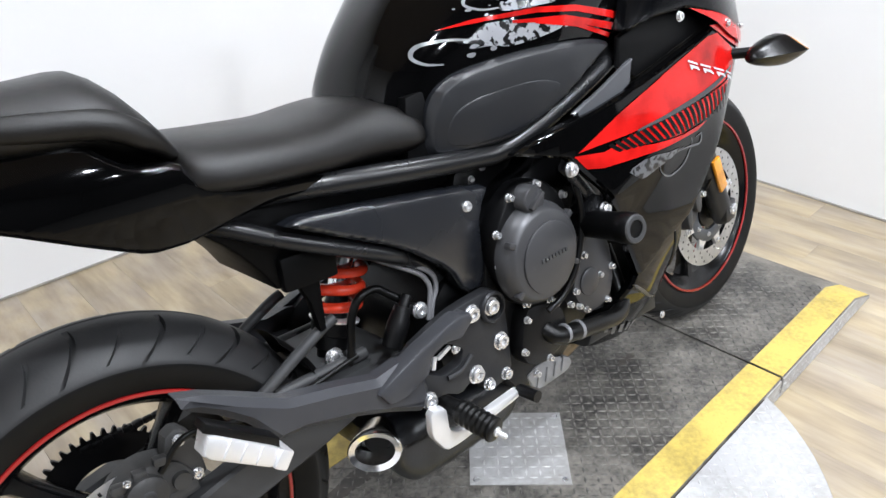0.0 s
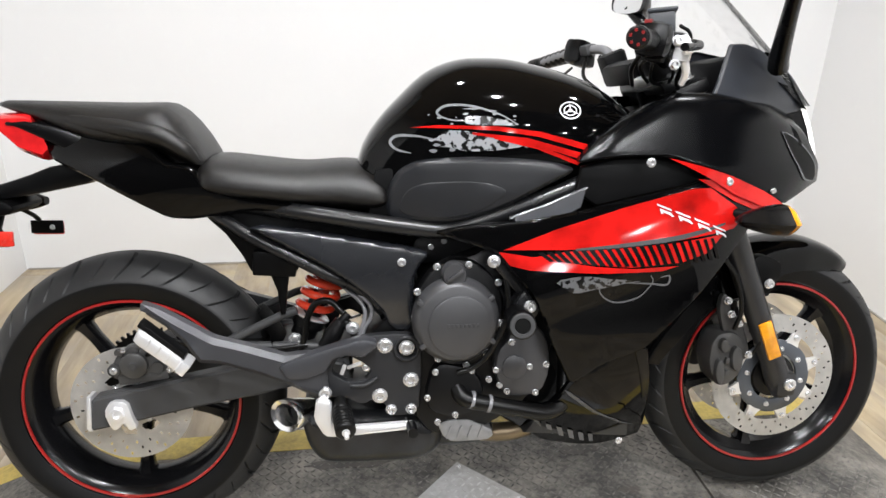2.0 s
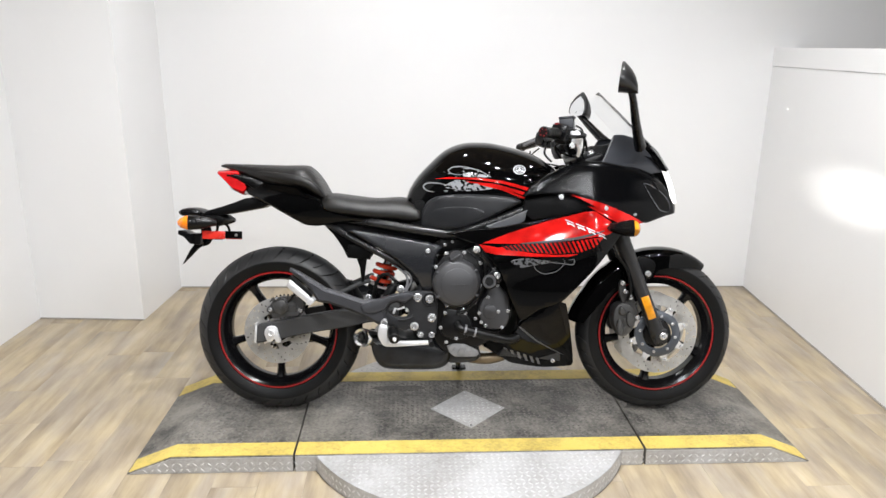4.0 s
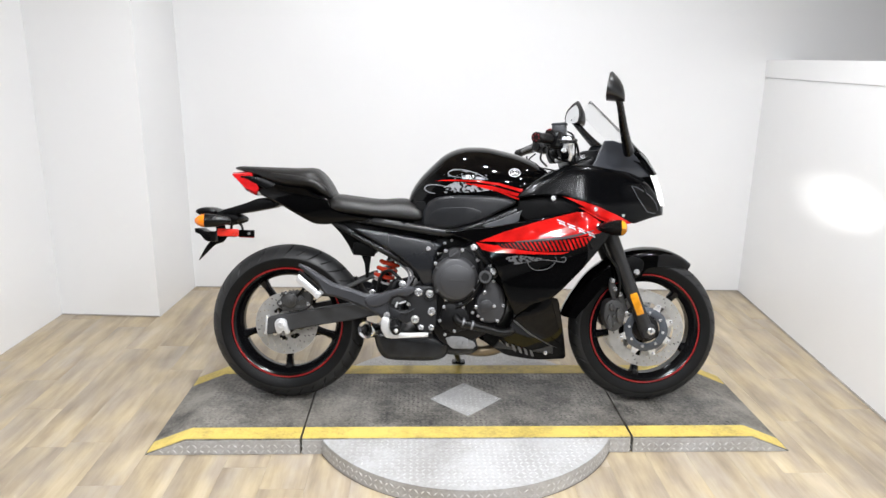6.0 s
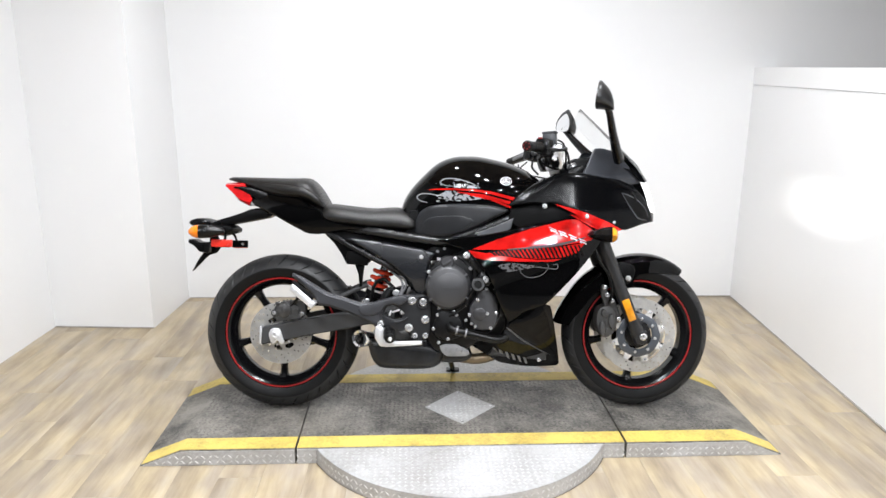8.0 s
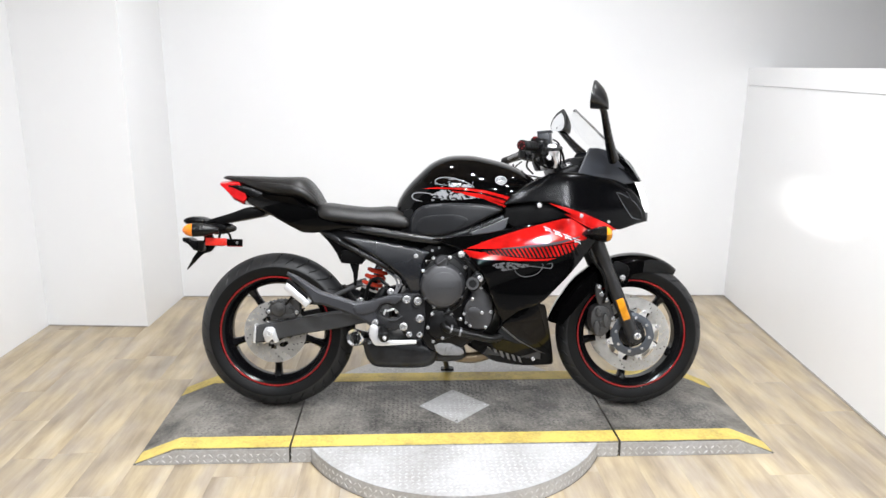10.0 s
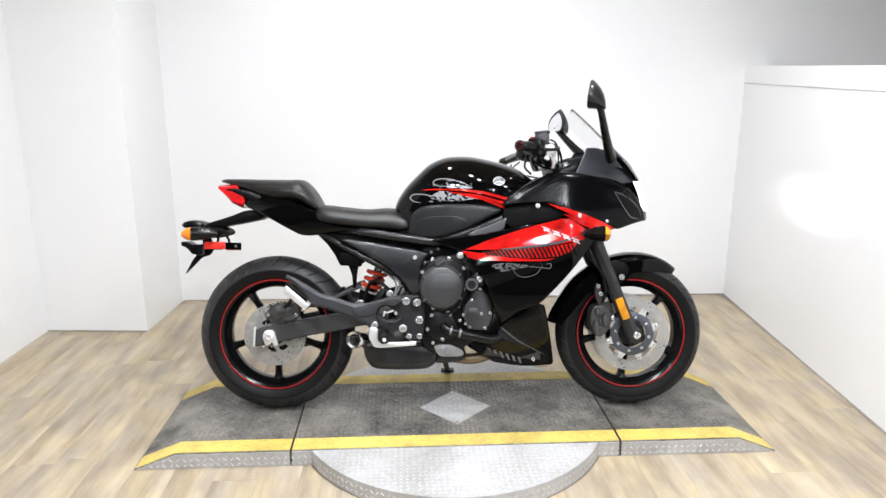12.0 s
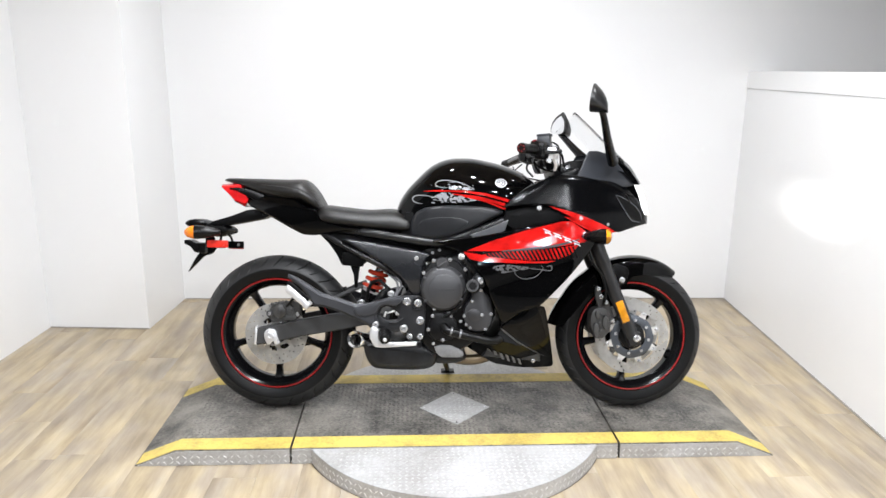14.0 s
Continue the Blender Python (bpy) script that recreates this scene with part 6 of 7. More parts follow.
def lower_panel(bm, s):
    panel(bm, rounded([(0.896, 0.380), (0.955, 0.426), (0.998, 0.466), (1.022, 0.452), (1.054, 0.442), (1.083, 0.320), (1.118, 0.182), (0.99, 0.190), (0.872, 0.206), (0.765, 0.268), (0.770, 0.296), (0.86, 0.318)], 1, 0.08), low_y, 0.012, 0.006, 0.018, 0, s)


lows = both("lower_fairing", M_GLOSS, lower_panel, "gloss black lower fairing")
for lo, s in zip(lows, (1, -1)):
    part("duct_edge", panel(bmesh.new(), [(1.020, 0.454), (1.051, 0.444), (1.079, 0.325), (1.064, 0.32)], low_y, 0.004, 0.002, 0.02, 0.003, s), M_SATIN, lo, "satin black duct edge")
    # the crease's bright edge is painted on as a lighter grey strip
    part("crease_highlight", panel(bmesh.new(), [(0.884, 0.364), (0.897, 0.358), (0.956, 0.308), (1.067, 0.240), (1.03, 0.257), (0.95, 0.305), (0.893, 0.352)], low_y, 0.002, 0.001, 0.02, 0.003, s), M_CREASE, lo, "grey highlight painted along the lower fairing crease")
    part("fairing_screw", bolt(bmesh.new(), (1.015, -0.185 * s, 0.232), 0.006, 0.003, (0, -s, 0)), M_STEEL, lo)
for k in range(6):
    x, z = 0.842 + 0.0235 * k, 0.262 - 0.0075 * k
    decal("letter_bar", M_LETTER, [(x - 0.002, z + 0.012), (x + 0.010, z + 0.008), (x + 0.020, z - 0.020), (x + 0.009, z - 0.016)], low_y, lows[0], "plain grey emblem bar", 0.003)

# red decals on the side fairing
dec = mids[0]
decal("red_graphic", M_RED, [(0.752, 0.655), (0.85, 0.694), (0.97, 0.733), (1.105, 0.767), (1.14, 0.768), (1.19, 0.735), (1.218, 0.712), (1.19, 0.690), (1.08, 0.672), (0.95, 0.660), (0.86, 0.655)], fair, dec, "red fairing graphic", 0.0018)
decal("red_graphic", M_RED, [(0.80, 0.640), (0.87, 0.652), (0.95, 0.657), (1.08, 0.668), (1.17, 0.682), (1.14, 0.645), (1.09, 0.628), (0.99, 0.622), (0.90, 0.630)], fair, dec, "red hatched fairing graphic", 0.0016)
decal("red_graphic", M_RED, [(0.742, 0.652), (0.81, 0.641), (0.92, 0.625), (1.00, 0.619), (1.085, 0.622), (1.05, 0.612), (0.92, 0.612), (0.80, 0.617), (0.765, 0.625)], fair, dec, "red lower fairing stripe", 0.0022)
for k in range(22):
    x = 0.823 + 0.0155 * k
    t = k / 21
    top, low = 0.650 + 0.024 * t, 0.634 - 0.010 * math.sin(t * 2.6) + 0.012 * max(0, t - 0.7)
    w = 0.0098 - 0.003 * t
    decal("hatch_bar", M_DARKD, [(x - 0.008, top), (x - 0.008 + w, top + 0.001), (x + 0.014 + w, low), (x + 0.014, low - 0.001)], fair, dec, "black hatch bar", 0.0030, 0.03)
swirl([(0.885, 0.656), (0.98, 0.665), (1.07, 0.676), (1.13, 0.690), (1.17, 0.702)], 0.009, fair, dec, "grey_line", M_CAST, 0.0034)
for k in range(4):
    x, z = 1.034 + 0.036 * k, 0.731 - 0.0137 * k
    decal("emblem_bar", M_SILV, [(x, z + 0.010), (x + 0.028, z - 0.001), (x + 0.030, z - 0.005), (x + 0.002, z + 0.006)], fair, dec, "plain silver slanted emblem bar", 0.0046, 0.02)
    decal("emblem_bar", M_SILV, [(x + 0.006, z + 0.001), (x + 0.028, z - 0.008), (x + 0.034, z - 0.015), (x + 0.030, z - 0.015), (x + 0.025, z - 0.011), (x + 0.012, z - 0.006), (x + 0.014, z - 0.009), (x + 0.009, z - 0.009)], fair, dec, "plain silver slanted emblem bar", 0.0046, 0.02)
decal("red_graphic", M_RED, [(1.056, 0.824), (1.12, 0.808), (1.18, 0.790), (1.26, 0.758), (1.322, 0.728), (1.290, 0.722), (1.25, 0.731), (1.19, 0.754), (1.13, 0.788), (1.09, 0.808)], fair, uppers[0], "red nose stripe", 0.0075)
decal("red_graphic", M_RED, [(1.112, 0.785), (1.15, 0.782), (1.235, 0.745), (1.28, 0.722), (1.24, 0.722), (1.19, 0.742)], fair, dec, "red nose stripe", 0.003)
decal("grey_graphic", M_GRAPH_SHADE, rounded([(0.845, 0.598), (0.90, 0.608), (0.96, 0.600), (1.00, 0.597), (0.97, 0.588), (0.92, 0.580), (0.885, 0.572), (0.865, 0.582)], 1), fair, dec, "grey splatter graphic")
swirl([(0.93, 0.595), (0.935, 0.570), (0.965, 0.553), (1.01, 0.562), (1.035, 0.590), (1.03, 0.605)], 0.0035, fair, dec, mat=M_GRAPHL_SHADE)
swirl([(0.985, 0.592), (1.03, 0.588), (1.065, 0.585), (1.068, 0.602), (1.05, 0.600)], 0.0045, fair, dec, mat=M_GRAPHL_SHADE)
swirl([(0.865, 0.596), (0.90, 0.598), (0.95, 0.590), (1.01, 0.594)], 0.003, fair, dec, mat=M_GRAPHL_SHADE)
for x, z, r in ((1.020, 0.816, 0.0072), (1.175, 0.779, 0.0065), (1.285, 0.757, 0.0045), (0.735, 0.632, 0.0085)):
    part("fairing_bolt", bolt(bmesh.new(), (x, fair(x, z) - (0.007 if z > 0.7 else 0.001), z), r, 0.006), M_STEEL, uppers[0] if z > 0.7 else dec, "steel fairing bolt")
part("grey_insert", panel(bmesh.new(), rounded([(0.764, 0.714), (0.831, 0.738), (0.908, 0.772), (0.898, 0.732), (0.845, 0.703), (0.795, 0.695)], 1, 0.04), lambda x, z: fair(x, z) + 0.012, 0.004, 0.003, 0.02), M_INSERT, dec, "silver grey insert panel")

# nose, headlamp and cowl round the screen
def nose_ring(y, grow=0.0, low=0.0, high=1.0):
    """Front line of the nose at y, from its chin up; low and high cut it short."""
    back = 0.040 * (abs(y) / 0.08) ** 2
    pts = [(1.498, 0.757), (1.500, 0.785), (1.494, 0.83), (1.480, 0.875), (1.460, 0.919)]
    line = [(float(np.interp(k, np.linspace(0, 1, 5), [p[0] for p in pts])) - back + grow, y, float(np.interp(k, np.linspace(0, 1, 5), [p[1] for p in pts]))) for k in np.linspace(low, high, 7)]
    return line


rings = [nose_ring(y) + [(1.38, y, 0.915), (1.36, y, 0.85), (1.38, y, 0.757)] for y in np.linspace(-0.072, 0.072, 15)]
nose = part("headlamp", ring_strip(bmesh.new(), rings), M_GLOSS, bike, "clear headlamp, lit")
rings = [nose_ring(y, 0.004, 0.30, 0.97) + nose_ring(y, -0.004, 0.30, 0.97)[::-1] for y in np.linspace(-0.075, 0.075, 17)]
part("headlamp_lens", ring_strip(bmesh.new(), rings), M_LAMPGLOW, nose, "glowing headlamp lens")
for up, s in zip(uppers, (1, -1)):
    part("lamp_scoop", panel(bmesh.new(), rounded([(1.328, 0.868), (1.385, 0.850), (1.432, 0.815), (1.446, 0.775), (1.438, 0.764), (1.390, 0.776), (1.360, 0.815)], 1, 0.1), fair, 0.0, 0.0, 0.012, 0.0065, s), M_SCOOP, up, "matt black scoop beside the headlamp")
swirl([(1.328, 0.868), (1.360, 0.815), (1.388, 0.777), (1.41, 0.768), (1.440, 0.764)], 0.005, fair, uppers[0], "scoop_edge", M_INSERT, 0.0075)
swirl([(1.328, 0.868), (1.352, 0.862), (1.385, 0.848), (1.415, 0.828), (1.437, 0.800), (1.446, 0.775)], 0.004, fair, uppers[0], "scoop_edge", M_INSERT, 0.0075)


def cowl_y(x, z):
    return -(0.175 - 0.125 * min(max((x - 1.15) / 0.31, 0), 1) ** 1.6 - 0.35 * max(z - 0.93, 0))


def cowl(bm, s):
    panel(bm, rounded([(1.175, 0.935), (1.192, 0.962), (1.232, 1.040), (1.270, 1.042), (1.318, 1.030), (1.345, 1.004), (1.392, 0.955), (1.434, 0.910), (1.37, 0.900), (1.27, 0.915)], 1, 0.06), cowl_y, 0.008, 0.004, 0.014, 0, s)


both("screen_cowl", M_COWL, cowl, "satin blue-grey cowl round the windscreen")
rings = []
for k in np.linspace(0, 1, 8):
    cx, cz = float(np.interp(k, (0, 0.5, 1), (1.375, 1.425, 1.466))), float(np.interp(k, (0, 0.5, 1), (1.035, 0.983, 0.912)))
    half = float(np.interp(k, (0, 0.5, 1), (0.105, 0.10, 0.085)))
    rings.append([(cx - (0.085 - 0.045 * k) * (y / half) ** 2, y, cz - 0.045 * (1 - k) * (y / half) ** 2) for y in np.linspace(-half, half, 15)])
t = bmesh.new()
ring_strip(t, rings, caps=False, loop=False)
bmesh.ops.solidify(t, geom=t.faces[:], thickness=0.004)
part("nose_cowl", t, M_UPPER, bike, "satin black nose above the headlamp", 60)
rings = []
for k in np.linspace(0, 1, 14):
    at = (0, 0.25, 0.5, 0.75, 1)
    cx, cz = float(np.interp(k, at, (1.200, 1.266, 1.333, 1.388, 1.440))), float(np.interp(k, at, (1.206, 1.144, 1.079, 1.026, 0.972)))
    ex, ez, half = float(np.interp(k, at, (1.142, 1.182, 1.224, 1.284, 1.371))), float(np.interp(k, at, (1.138, 1.096, 1.050, 1.005, 0.952))), float(np.interp(k, at, (0.100, 0.115, 0.125, 0.120, 0.09)))
    rings.append([(cx + (ex - cx) * abs(u) ** 2.2, u * half, cz + (ez - cz) * abs(u) ** 2.2) for u in np.linspace(-1, 1, 25)])
t = bmesh.new()
ring_strip(t, rings, caps=False, loop=False)
bmesh.ops.solidify(t, geom=t.faces[:], thickness=0.003)
screen = part("windscreen", t, M_SCREEN, bike, "clear plastic windscreen", 60)
bm = bmesh.new()
plate(bm, rounded([(1.13, 0.93), (1.155, 1.002), (1.212, 1.008), (1.26, 1.022), (1.32, 0.99), (1.37, 0.94), (1.36, 0.90), (1.2, 0.90)], 1, 0.1), -0.09, 0.09, 0.01)
part("dashboard", bm, M_MATT, bike, "matt black dashboard binnacle")
rings = []
for k in np.linspace(0.30, 0.97, 6):
    cx, cz = float(np.interp(k, (0, 0.5, 1), (1.375, 1.425, 1.466))), float(np.interp(k, (0, 0.5, 1), (1.035, 0.983, 0.912)))
    half = float(np.interp(k, (0.3, 1), (0.055, 0.074)))
    rings.append([(cx + 0.005 - (0.085 - 0.045 * k) * (y / 0.1) ** 2, y, cz + 0.003 - 0.045 * (1 - k) * (y / 0.1) ** 2) for y in np.linspace(-half, half, 13)])
t = bmesh.new()
ring_strip(t, rings, caps=False, loop=False)
bmesh.ops.solidify(t, geom=t.faces[:], thickness=0.004)
part("position_lens", t, M_CLEARLENS, nose, "pale grey upper lamp lens", 60)
bm = plate(bmesh.new(), rounded([(1.10, 0.915), (1.20, 0.930), (1.33, 0.915), (1.40, 0.86), (1.40, 0.80), (1.2, 0.84), (1.0, 0.84), (0.94, 0.83), (1.0, 0.88)], 1), -0.14, 0.14, 0.02)
plate(bm, [(0.86, 0.73), (0.885, 0.82), (1.02, 0.845), (1.22, 0.84), (1.36, 0.76), (1.25, 0.73), (1.08, 0.68), (0.95, 0.69)], -0.165, 0.165, 0.006)
part("fairing_core", bm, M_MATT, bike, "matt black inner fairing")
bm = plate(bmesh.new(), [(0.90, 0.36), (0.87, 0.50), (0.85, 0.62), (0.98, 0.70), (1.12, 0.68), (1.05, 0.55), (1.0, 0.45), (1.05, 0.30), (1.05, 0.22), (0.82, 0.24)], -0.15, 0.15, 0.01)
part("radiator", bm, M_GRILLE, bike, "black radiator behind the fairing")


# outline of the pod: outward and up from its middle, pointed at the outer end
POD = rounded([(-0.046, 0.012), (-0.020, 0.026), (0.010, 0.024), (0.040, 0.008), (0.056, 0.0), (0.040, -0.010), (0.010, -0.024), (-0.020, -0.025), (-0.046, -0.012)], 2, 0.2, keep=(4,))


def signal_pod(s, rows):
    """A dome over the pod's outline; rows of depth ahead and scale."""
    ahead, out = Vector((0.97, -0.22 * s, 0)), Vector((-0.22, -0.97 * s, 0))
    mid = Vector((1.254, -0.318 * s, 0.713))
    return ring_strip(bmesh.new(), [[mid + ahead * d + out * (p[0] * k) + Vector((0, 0, 1.15 * p[1] * k)) for p in POD] for d, k in rows])


for s in (1, -1):
    ob = part("front_signal", signal_pod(s, ((0.0, 1.0), (-0.012, 0.99), (-0.032, 0.88), (-0.056, 0.66), (-0.076, 0.40), (-0.088, 0.12))), M_SATIN, bike, "black front turn signal with amber lens", 60)
    part("signal_lens", signal_pod(s, ((0.0005, 0.97), (0.006, 0.94), (0.013, 0.78), (0.019, 0.50), (0.022, 0.15))), M_AMBER, ob, "amber signal lens", 60)
    bm = bmesh.new()
    tube(bm, [(1.165, -0.225 * s, 0.722), (1.235, -0.285 * s, 0.714)], 0.010, 12, 2)
    part("signal_stem", bm, M_MATT, ob)

SECTION = Vector((0, 0, 0))

# -- handlebars --
bars = part("handlebar_bridge", block(bmesh.new(), (1.135, 0, 0.958), (0.06, 0.24, 0.03), (0, -20, 0), 0.010), M_ENGINE, bike, "black handlebar bridge")
for pts in ([(1.115, -0.10, 0.965), (1.09, -0.15, 1.005), (1.065, -0.205, 1.028), (1.00, -0.29, 1.025), (0.965, -0.34, 1.022)], [(1.115, 0.10, 0.965), (1.10, 0.15, 1.02), (1.085, 0.20, 1.05), (1.03, 0.30, 1.045), (0.99, 0.38, 1.03)]):
    part("handlebar", tube(bmesh.new(), pts, 0.0115, 14, 5), M_ENGINE if pts[0][1] < 0 else M_CABLE, bars, "bent tubular handlebar")
for s, zz in ((1, 1.022), (-1, 1.038)):
    bm = bmesh.new()
    a, b = (Vector((1.005, -0.285, 1.025)), Vector((0.958, -0.360, 1.021))) if s > 0 else (Vector((1.035, 0.305, 1.045)), Vector((0.985, 0.405, 1.026)))
    d, span = (b - a).normalized(), (b - a).length
    lathe(bm, [(span * k / 24, (0.0165, 0.0165, 0.0178, 0.0178)[k % 4]) for k in range(25)], a, d, 18)
    grip = part("grip", bm, M_HOSE, bars, "black rubber grip")
    bm = lathe(bmesh.new(), [(0, 0.018), (0.02, 0.0195), (0.028, 0.019), (0.032, 0.015), (0.032, 0.001)], b, d, 24)
    weight = part("bar_end", bm, M_ENGINE, bars, "black bar end weight with red dots")
    u = d.orthogonal().normalized()
    v = d.cross(u)
    for k in range(6):
        p = b + d * 0.0315 + (u * math.cos(k * math.pi / 3) + v * math.sin(k * math.pi / 3)) * 0.0115
        part("red_dot", lathe(bmesh.new(), [(0, 0.003), (0.0015, 0.0028), (0.0016, 0.001)], p, d, 10), M_DOT, weight, "dull red dot")
    bm = bmesh.new()
    c = Vector((1.022, -0.262, 1.028)) if s > 0 else Vector((1.052, 0.275, 1.048))
    block(bm, c, (0.062, 0.054, 0.064), (0, 10, -35 * s), 0.020)
    block(bm, c + Vector((0.01, 0.02 * s, -0.022)), (0.04, 0.04, 0.03), (0, 10, -35 * s), 0.008)
    sw = part("switch_housing", bm, M_SATIN, bars, "black switch housing")
    part("switch_button", block(bmesh.new(), c + Vector((-0.015, -0.01 * s, 0.03)), (0.014, 0.012, 0.008), (0, 0, -35 * s), 0.002), M_DOT if s > 0 else M_MATT, sw)
bm = bmesh.new()
block(bm, (1.050, -0.225, 1.058), (0.048, 0.045, 0.046), (0, -4, -20), 0.006)
block(bm, (1.050, -0.225, 1.083), (0.053, 0.050, 0.008), (0, -4, -20), 0.003)
part("brake_reservoir", bm, M_COWL, bars, "blue-grey brake fluid reservoir")
bm = bmesh.new()
block(bm, (1.068, -0.235, 1.030), (0.05, 0.05, 0.03), (0, 10, -30), 0.007)
tube(bm, [(1.075, -0.25, 1.025), (1.10, -0.275, 1.02), (1.075, -0.32, 1.012), (1.02, -0.39, 1.005)], [0.009, 0.008, 0.006, 0.007], 10, 5)
part("brake_lever", bm, M_SATIN, bars, "black brake lever and perch")
bm = bmesh.new()
block(bm, (1.074, -0.248, 1.024), (0.028, 0.03, 0.022), (0, 15, -30), 0.008)
lathe(bm, [(0, 0.012), (0.012, 0.012), (0.015, 0.009), (0.015, 0.004)], (1.074, -0.262, 1.024), (0.1, -1, 0.1), 16)
part("lever_clamp", bm, M_ALU, bars, "bright lever clamp")
part("lever_clamp", bolt(bmesh.new(), (1.062, -0.272, 1.026), 0.008, 0.008), M_STEEL, bars, "steel clamp bolt")
bm = block(bmesh.new(), (1.078, -0.262, 1.008), (0.030, 0.030, 0.036), (0, 12, -30), 0.007)
lathe(bm, [(0, 0.011), (0.010, 0.011), (0.013, 0.008), (0.013, 0.003)], (1.078, -0.277, 1.012), (0, -1, 0.1), 16)
tube(bm, [(1.080, -0.262, 0.995), (1.088, -0.258, 0.972), (1.086, -0.245, 0.952)], [0.009, 0.007, 0.006], 12, 3)
part("lever_perch", bm, M_ALU, bars, "bright cast lever perch")
part("perch_bolt", bolt(bmesh.new(), (1.060, -0.268, 0.985), 0.008, 0.010), M_STEEL, bars, "steel perch bolt")
bm = bmesh.new()
tube(bm, [(1.075, 0.25, 1.045), (1.09, 0.28, 1.04), (1.06, 0.32, 1.035), (1.0, 0.40, 1.02)], [0.008, 0.007, 0.006, 0.006], 10, 5)
part("clutch_lever", bm, M_SATIN, bars, "black clutch lever")
for pts in ([(1.08, -0.24, 1.01), (1.10, -0.21, 0.985), (1.12, -0.15, 0.96), (1.15, -0.11, 0.94)], [(1.075, -0.25, 1.055), (1.098, -0.245, 1.04), (1.112, -0.215, 1.0), (1.125, -0.14, 0.955)], [(1.05, -0.25, 1.01), (1.062, -0.245, 0.99), (1.09, -0.20, 0.975), (1.115, -0.13, 0.96)], [(1.02, -0.25, 1.0), (1.01, -0.235, 0.985), (1.03, -0.20, 0.97), (1.07, -0.13, 0.96)], [(1.03, -0.25, 1.0), (1.035, -0.225, 0.975), (1.06, -0.17, 0.96), (1.1, -0.12, 0.955)], [(1.03, 0.25, 1.01), (1.0, 0.24, 0.98), (1.03, 0.18, 0.95), (1.1, 0.12, 0.93)], [(0.985, 0.20, 0.995), (0.99, 0.19, 0.975), (1.02, 0.15, 0.96)]):
    part("control_cable", tube(bmesh.new(), pts, 0.0032), M_HOSE, bars, "black control cable")
bm = bmesh.new()
block(bm, (1.09, -0.10, 0.968), (0.06, 0.05, 0.02), (0, -20, 10), 0.006)
part("clamp_top", bm, M_ALU, bars, "bright top clamp")
for y in (-0.102, 0.102):
    part("fork_cap", bolt(bmesh.new(), (1.158, y, 0.965), 0.018, 0.014, (-0.38, 0, 0.92)), M_STEEL, bars)

for x, y, z, sx, sy, sz in ((1.062, 0.245, 1.052, 0.034, 0.05, 0.026), (1.100, 0.118, 0.985, 0.036, 0.04, 0.045), (1.100, -0.118, 0.985, 0.036, 0.04, 0.045)):
    part("bar_clamp", block(bmesh.new(), (x, y, z), (sx, sy, sz), (0, -15, 20 if y > 0 else -20), 0.008), M_CAST, bars, "dark grey handlebar clamp")
for x, y in ((1.085, 0.118), (1.085, -0.118)):
    part("clamp_bolt", bolt(bmesh.new(), (x, y, 1.002), 0.007, 0.008, (-0.3, 0, 0.95)), M_STEEL, bars)
for y in (0.115, -0.115):
    bm = block(bmesh.new(), (1.088, y, 1.000), (0.050, 0.055, 0.075), (0, -22, 0), 0.012)
    lathe(bm, [(0, 0.026), (0.030, 0.026), (0.036, 0.020), (0.036, 0.006)], (1.098, y, 1.005), (-0.36, 0, 0.93), 20)
    part("bar_riser", bm, M_MATT, bars, "black handlebar riser")
bm = block(bmesh.new(), (1.075, 0, 0.985), (0.05, 0.16, 0.05), (0, -20, 0), 0.014)
part("stem_cover", bm, M_MATT, bars, "black cover over the steering stem")
for pts in ([(1.06, 0.24, 1.03), (1.045, 0.20, 0.985), (1.06, 0.13, 0.95)], [(1.09, 0.22, 1.035), (1.115, 0.17, 1.01), (1.12, 0.10, 0.96)], [(1.03, -0.21, 1.02), (1.02, -0.17, 0.985), (1.05, -0.10, 0.955)], [(1.08, -0.20, 1.03), (1.125, -0.16, 1.02), (1.15, -0.10, 0.97)]):
    part("control_cable", tube(bmesh.new(), pts, 0.0045), M_HOSE, bars, "black control cable")
bm = tube(bmesh.new(), [(1.062, -0.235, 1.036), (1.082, -0.225, 1.030), (1.106, -0.210, 1.018)], [0.012, 0.012, 0.009], 14, 4)
part("brake_master_cylinder", bm, M_ALU, bars, "bare aluminium brake master cylinder")
bm = lathe(bmesh.new(), [(0, 0.020), (0.012, 0.020), (0.016, 0.016), (0.016, 0.004)], (1.125, 0, 0.975), (-0.35, 0, 0.94), 20)
part("ignition_switch", bm, M_ENGINE, bars, "black ignition switch")

# -- mirrors --
def mirror_arm(bm, s):
    far = -0.01 if s < 0 else 0.0
    tube(bm, [(1.326, -0.160 * s, 0.990), (1.312, -0.185 * s, 1.012), (1.275 + far / 2, -0.265 * s, 1.075), (1.240 + far, -(0.345 + far) * s, 1.140), (1.220 + far, -(0.37 + far) * s, 1.172)], [0.024, 0.022, 0.0175, 0.014, 0.013], 14, 5, 0.85)


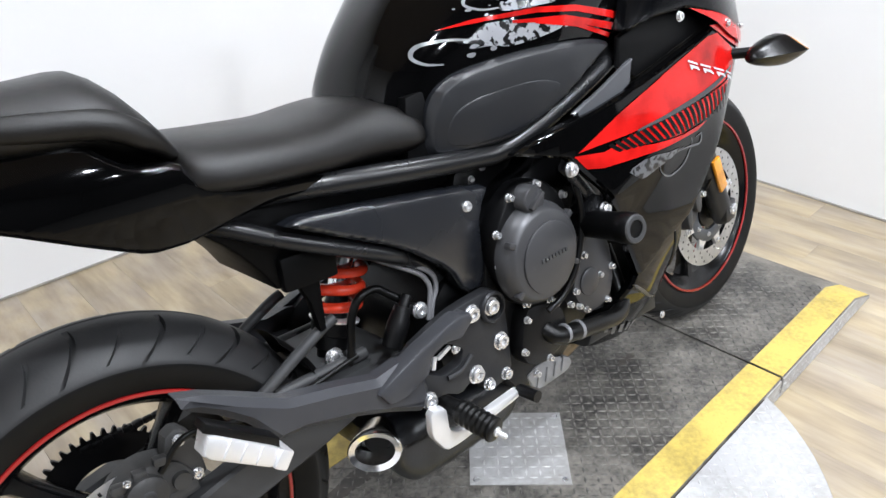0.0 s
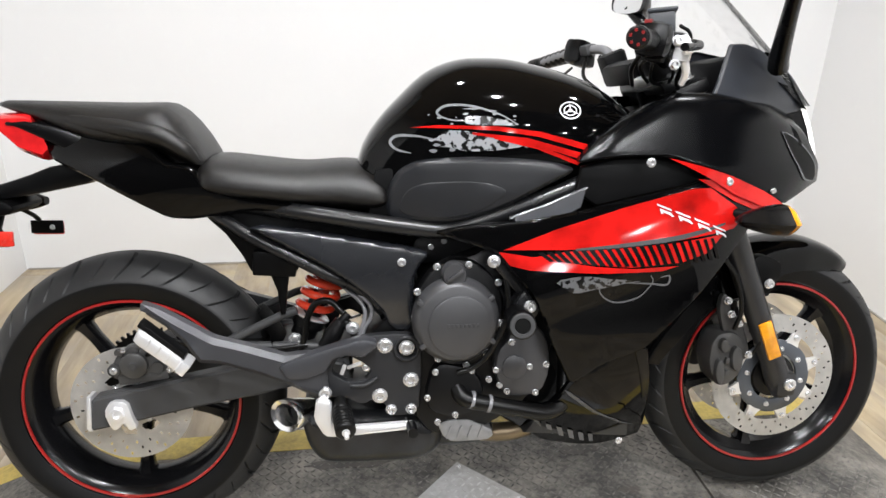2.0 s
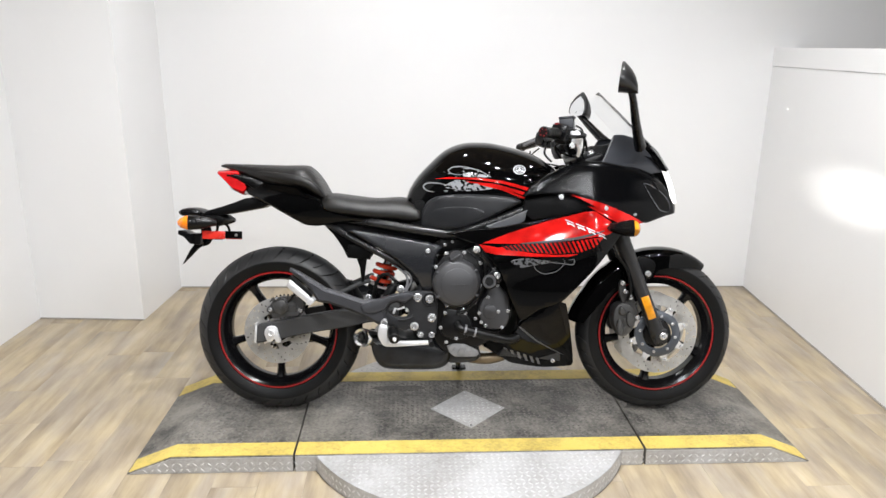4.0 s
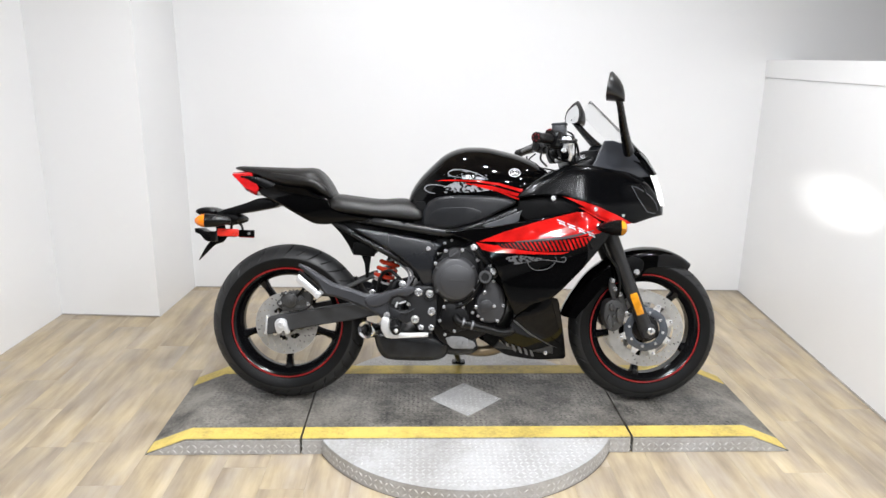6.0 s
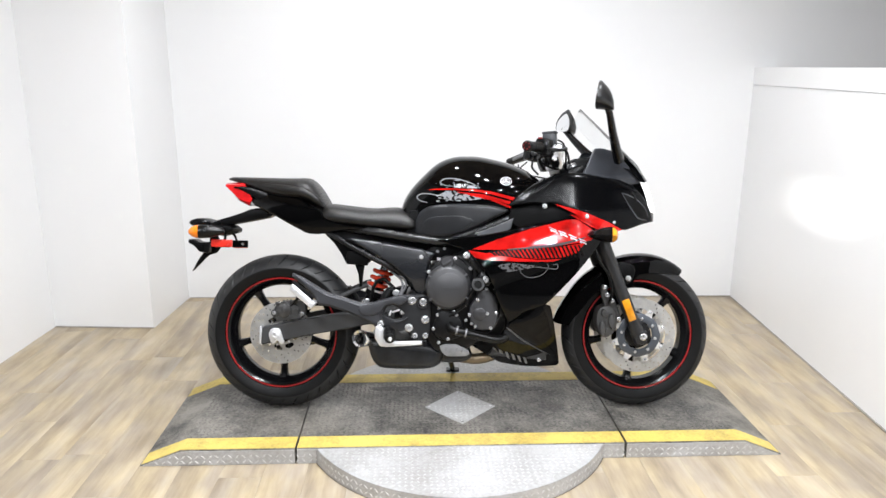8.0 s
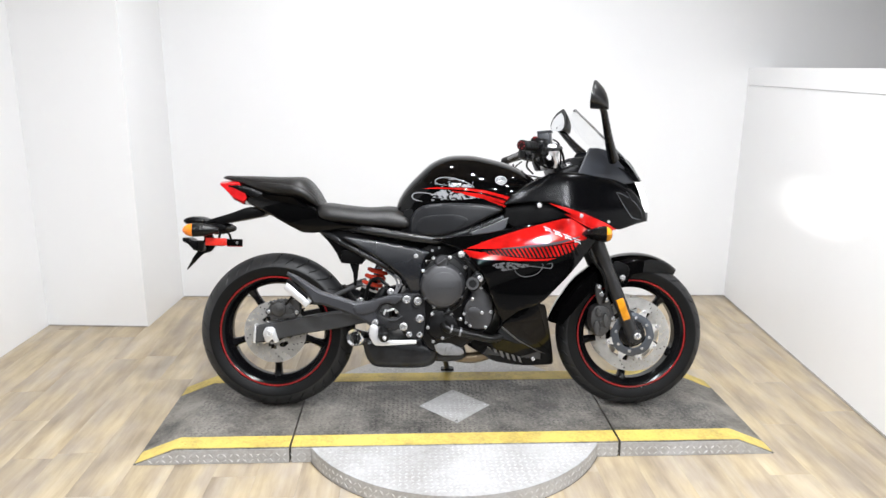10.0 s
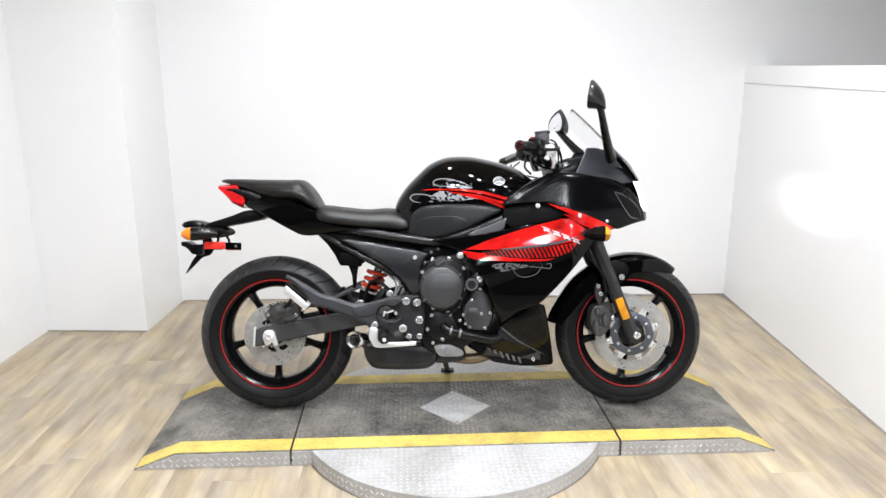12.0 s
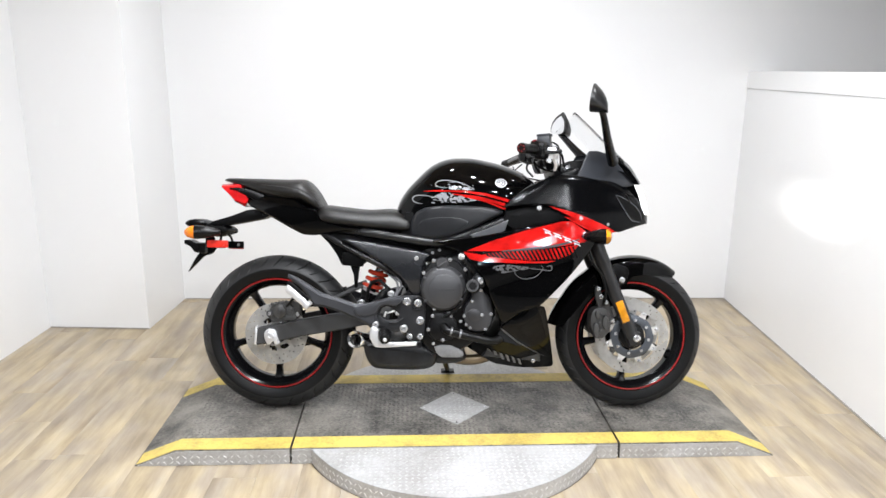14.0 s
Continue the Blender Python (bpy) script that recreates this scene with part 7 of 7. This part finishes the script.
# outline of the glass: outward and up from its middle
GLASS = rounded([(-0.060, -0.034), (-0.068, 0.0), (-0.052, 0.036), (-0.016, 0.061), (0.022, 0.046), (0.056, 0.020), (0.066, -0.010), (0.056, -0.034), (0.0, -0.040)], 2, 0.2, keep=(3,))
for arm, s in zip(both("mirror_arm", M_SATIN, mirror_arm, "black mirror stalk"), (1, -1)):
    n = Vector((-0.91, (0.24 if s > 0 else 0.36) * s, 0.12)).normalized()
    hv = (Vector((0.30, 0, 0.95)) - n * n.dot(Vector((0.30, 0, 0.95)))).normalized()
    wv = hv.cross(n)
    wv = wv if wv.y * s < 0 else -wv
    o = Vector((1.192, -0.360, 1.196)) if s > 0 else Vector((1.208, 0.352, 1.194))

    def outline(scale, depth, p):
        return o - n * depth + wv * p[0] * scale + hv * (p[1] * scale - 0.042 * (1 - scale))

    rings = [[outline(sc, d, p) for p in GLASS] for d, sc in ((0.0, 1.0), (0.008, 1.01), (0.020, 0.90), (0.035, 0.76), (0.049, 0.56), (0.059, 0.32), (0.064, 0.05))]
    shell = part("mirror_shell", ring_strip(bmesh.new(), rings), M_SHELL, arm, "satin black mirror shell", 60)
    bm = bmesh.new()
    bm.faces.new([bm.verts.new(outline(0.84, -0.0015, p)) for p in GLASS])
    part("mirror_glass", bm, M_MIRROR, shell, "mirror glass")

HEAD = BIKE @ Vector((1.545, 0, 0.815))
head_light = lamp("headlamp_light", "SPOT", HEAD, Vector((2.467, 0.865, 0.774)), 30.0, (1.0, 0.97, 0.92), 0.03)
head_light.matrix_world = head_light.matrix_world @ Matrix.Diagonal((3.0, 1.0, 1.0, 1.0))
head_light.data.spot_size, head_light.data.spot_blend = radians(17), 0.9

# ---- floor planks, laid front to back ----
PLANK_W, PLANK_L = 0.152, 0.914
rng = random.Random(5)
floor = thing("floor", "pale and brown streaked wood-look vinyl plank floor", "floor", pose(0, 0, 0), kind="structure")
bm = bmesh.new()
block(bm, (0, 0, -0.003), (PLANK_W - 0.0005, PLANK_L - 0.0005, 0.006), bevel=0.0004)
plank_mesh = finish(bm, "plank", M_PLANK)
count = 0
for i in range(29):
    x = -1.78 + (i + 0.5) * PLANK_W
    y = -1.9 - rng.random() * 0.8
    while y < 2.0:
        ob = new("plank", plank_mesh)
        ob.parent = floor
        end, y0 = min(y + PLANK_L, 2.06), max(y, -1.9)
        ob.location, ob.scale = (x, (y0 + end) / 2, 0), (1, (end - y0) / PLANK_L, 1)
        if rng.random() < 0.5:
            ob.rotation_euler = (0, 0, math.pi)
        y += PLANK_L
        count += 1
bm = slab(bmesh.new(), [(2.64, -1.9), (4.45, -1.9), (4.45, 2.0), (2.64, 2.0)], -0.006, -0.0005)
structure("floor_beyond", bm, M_PLANK, "vinyl floor beyond the low partition")
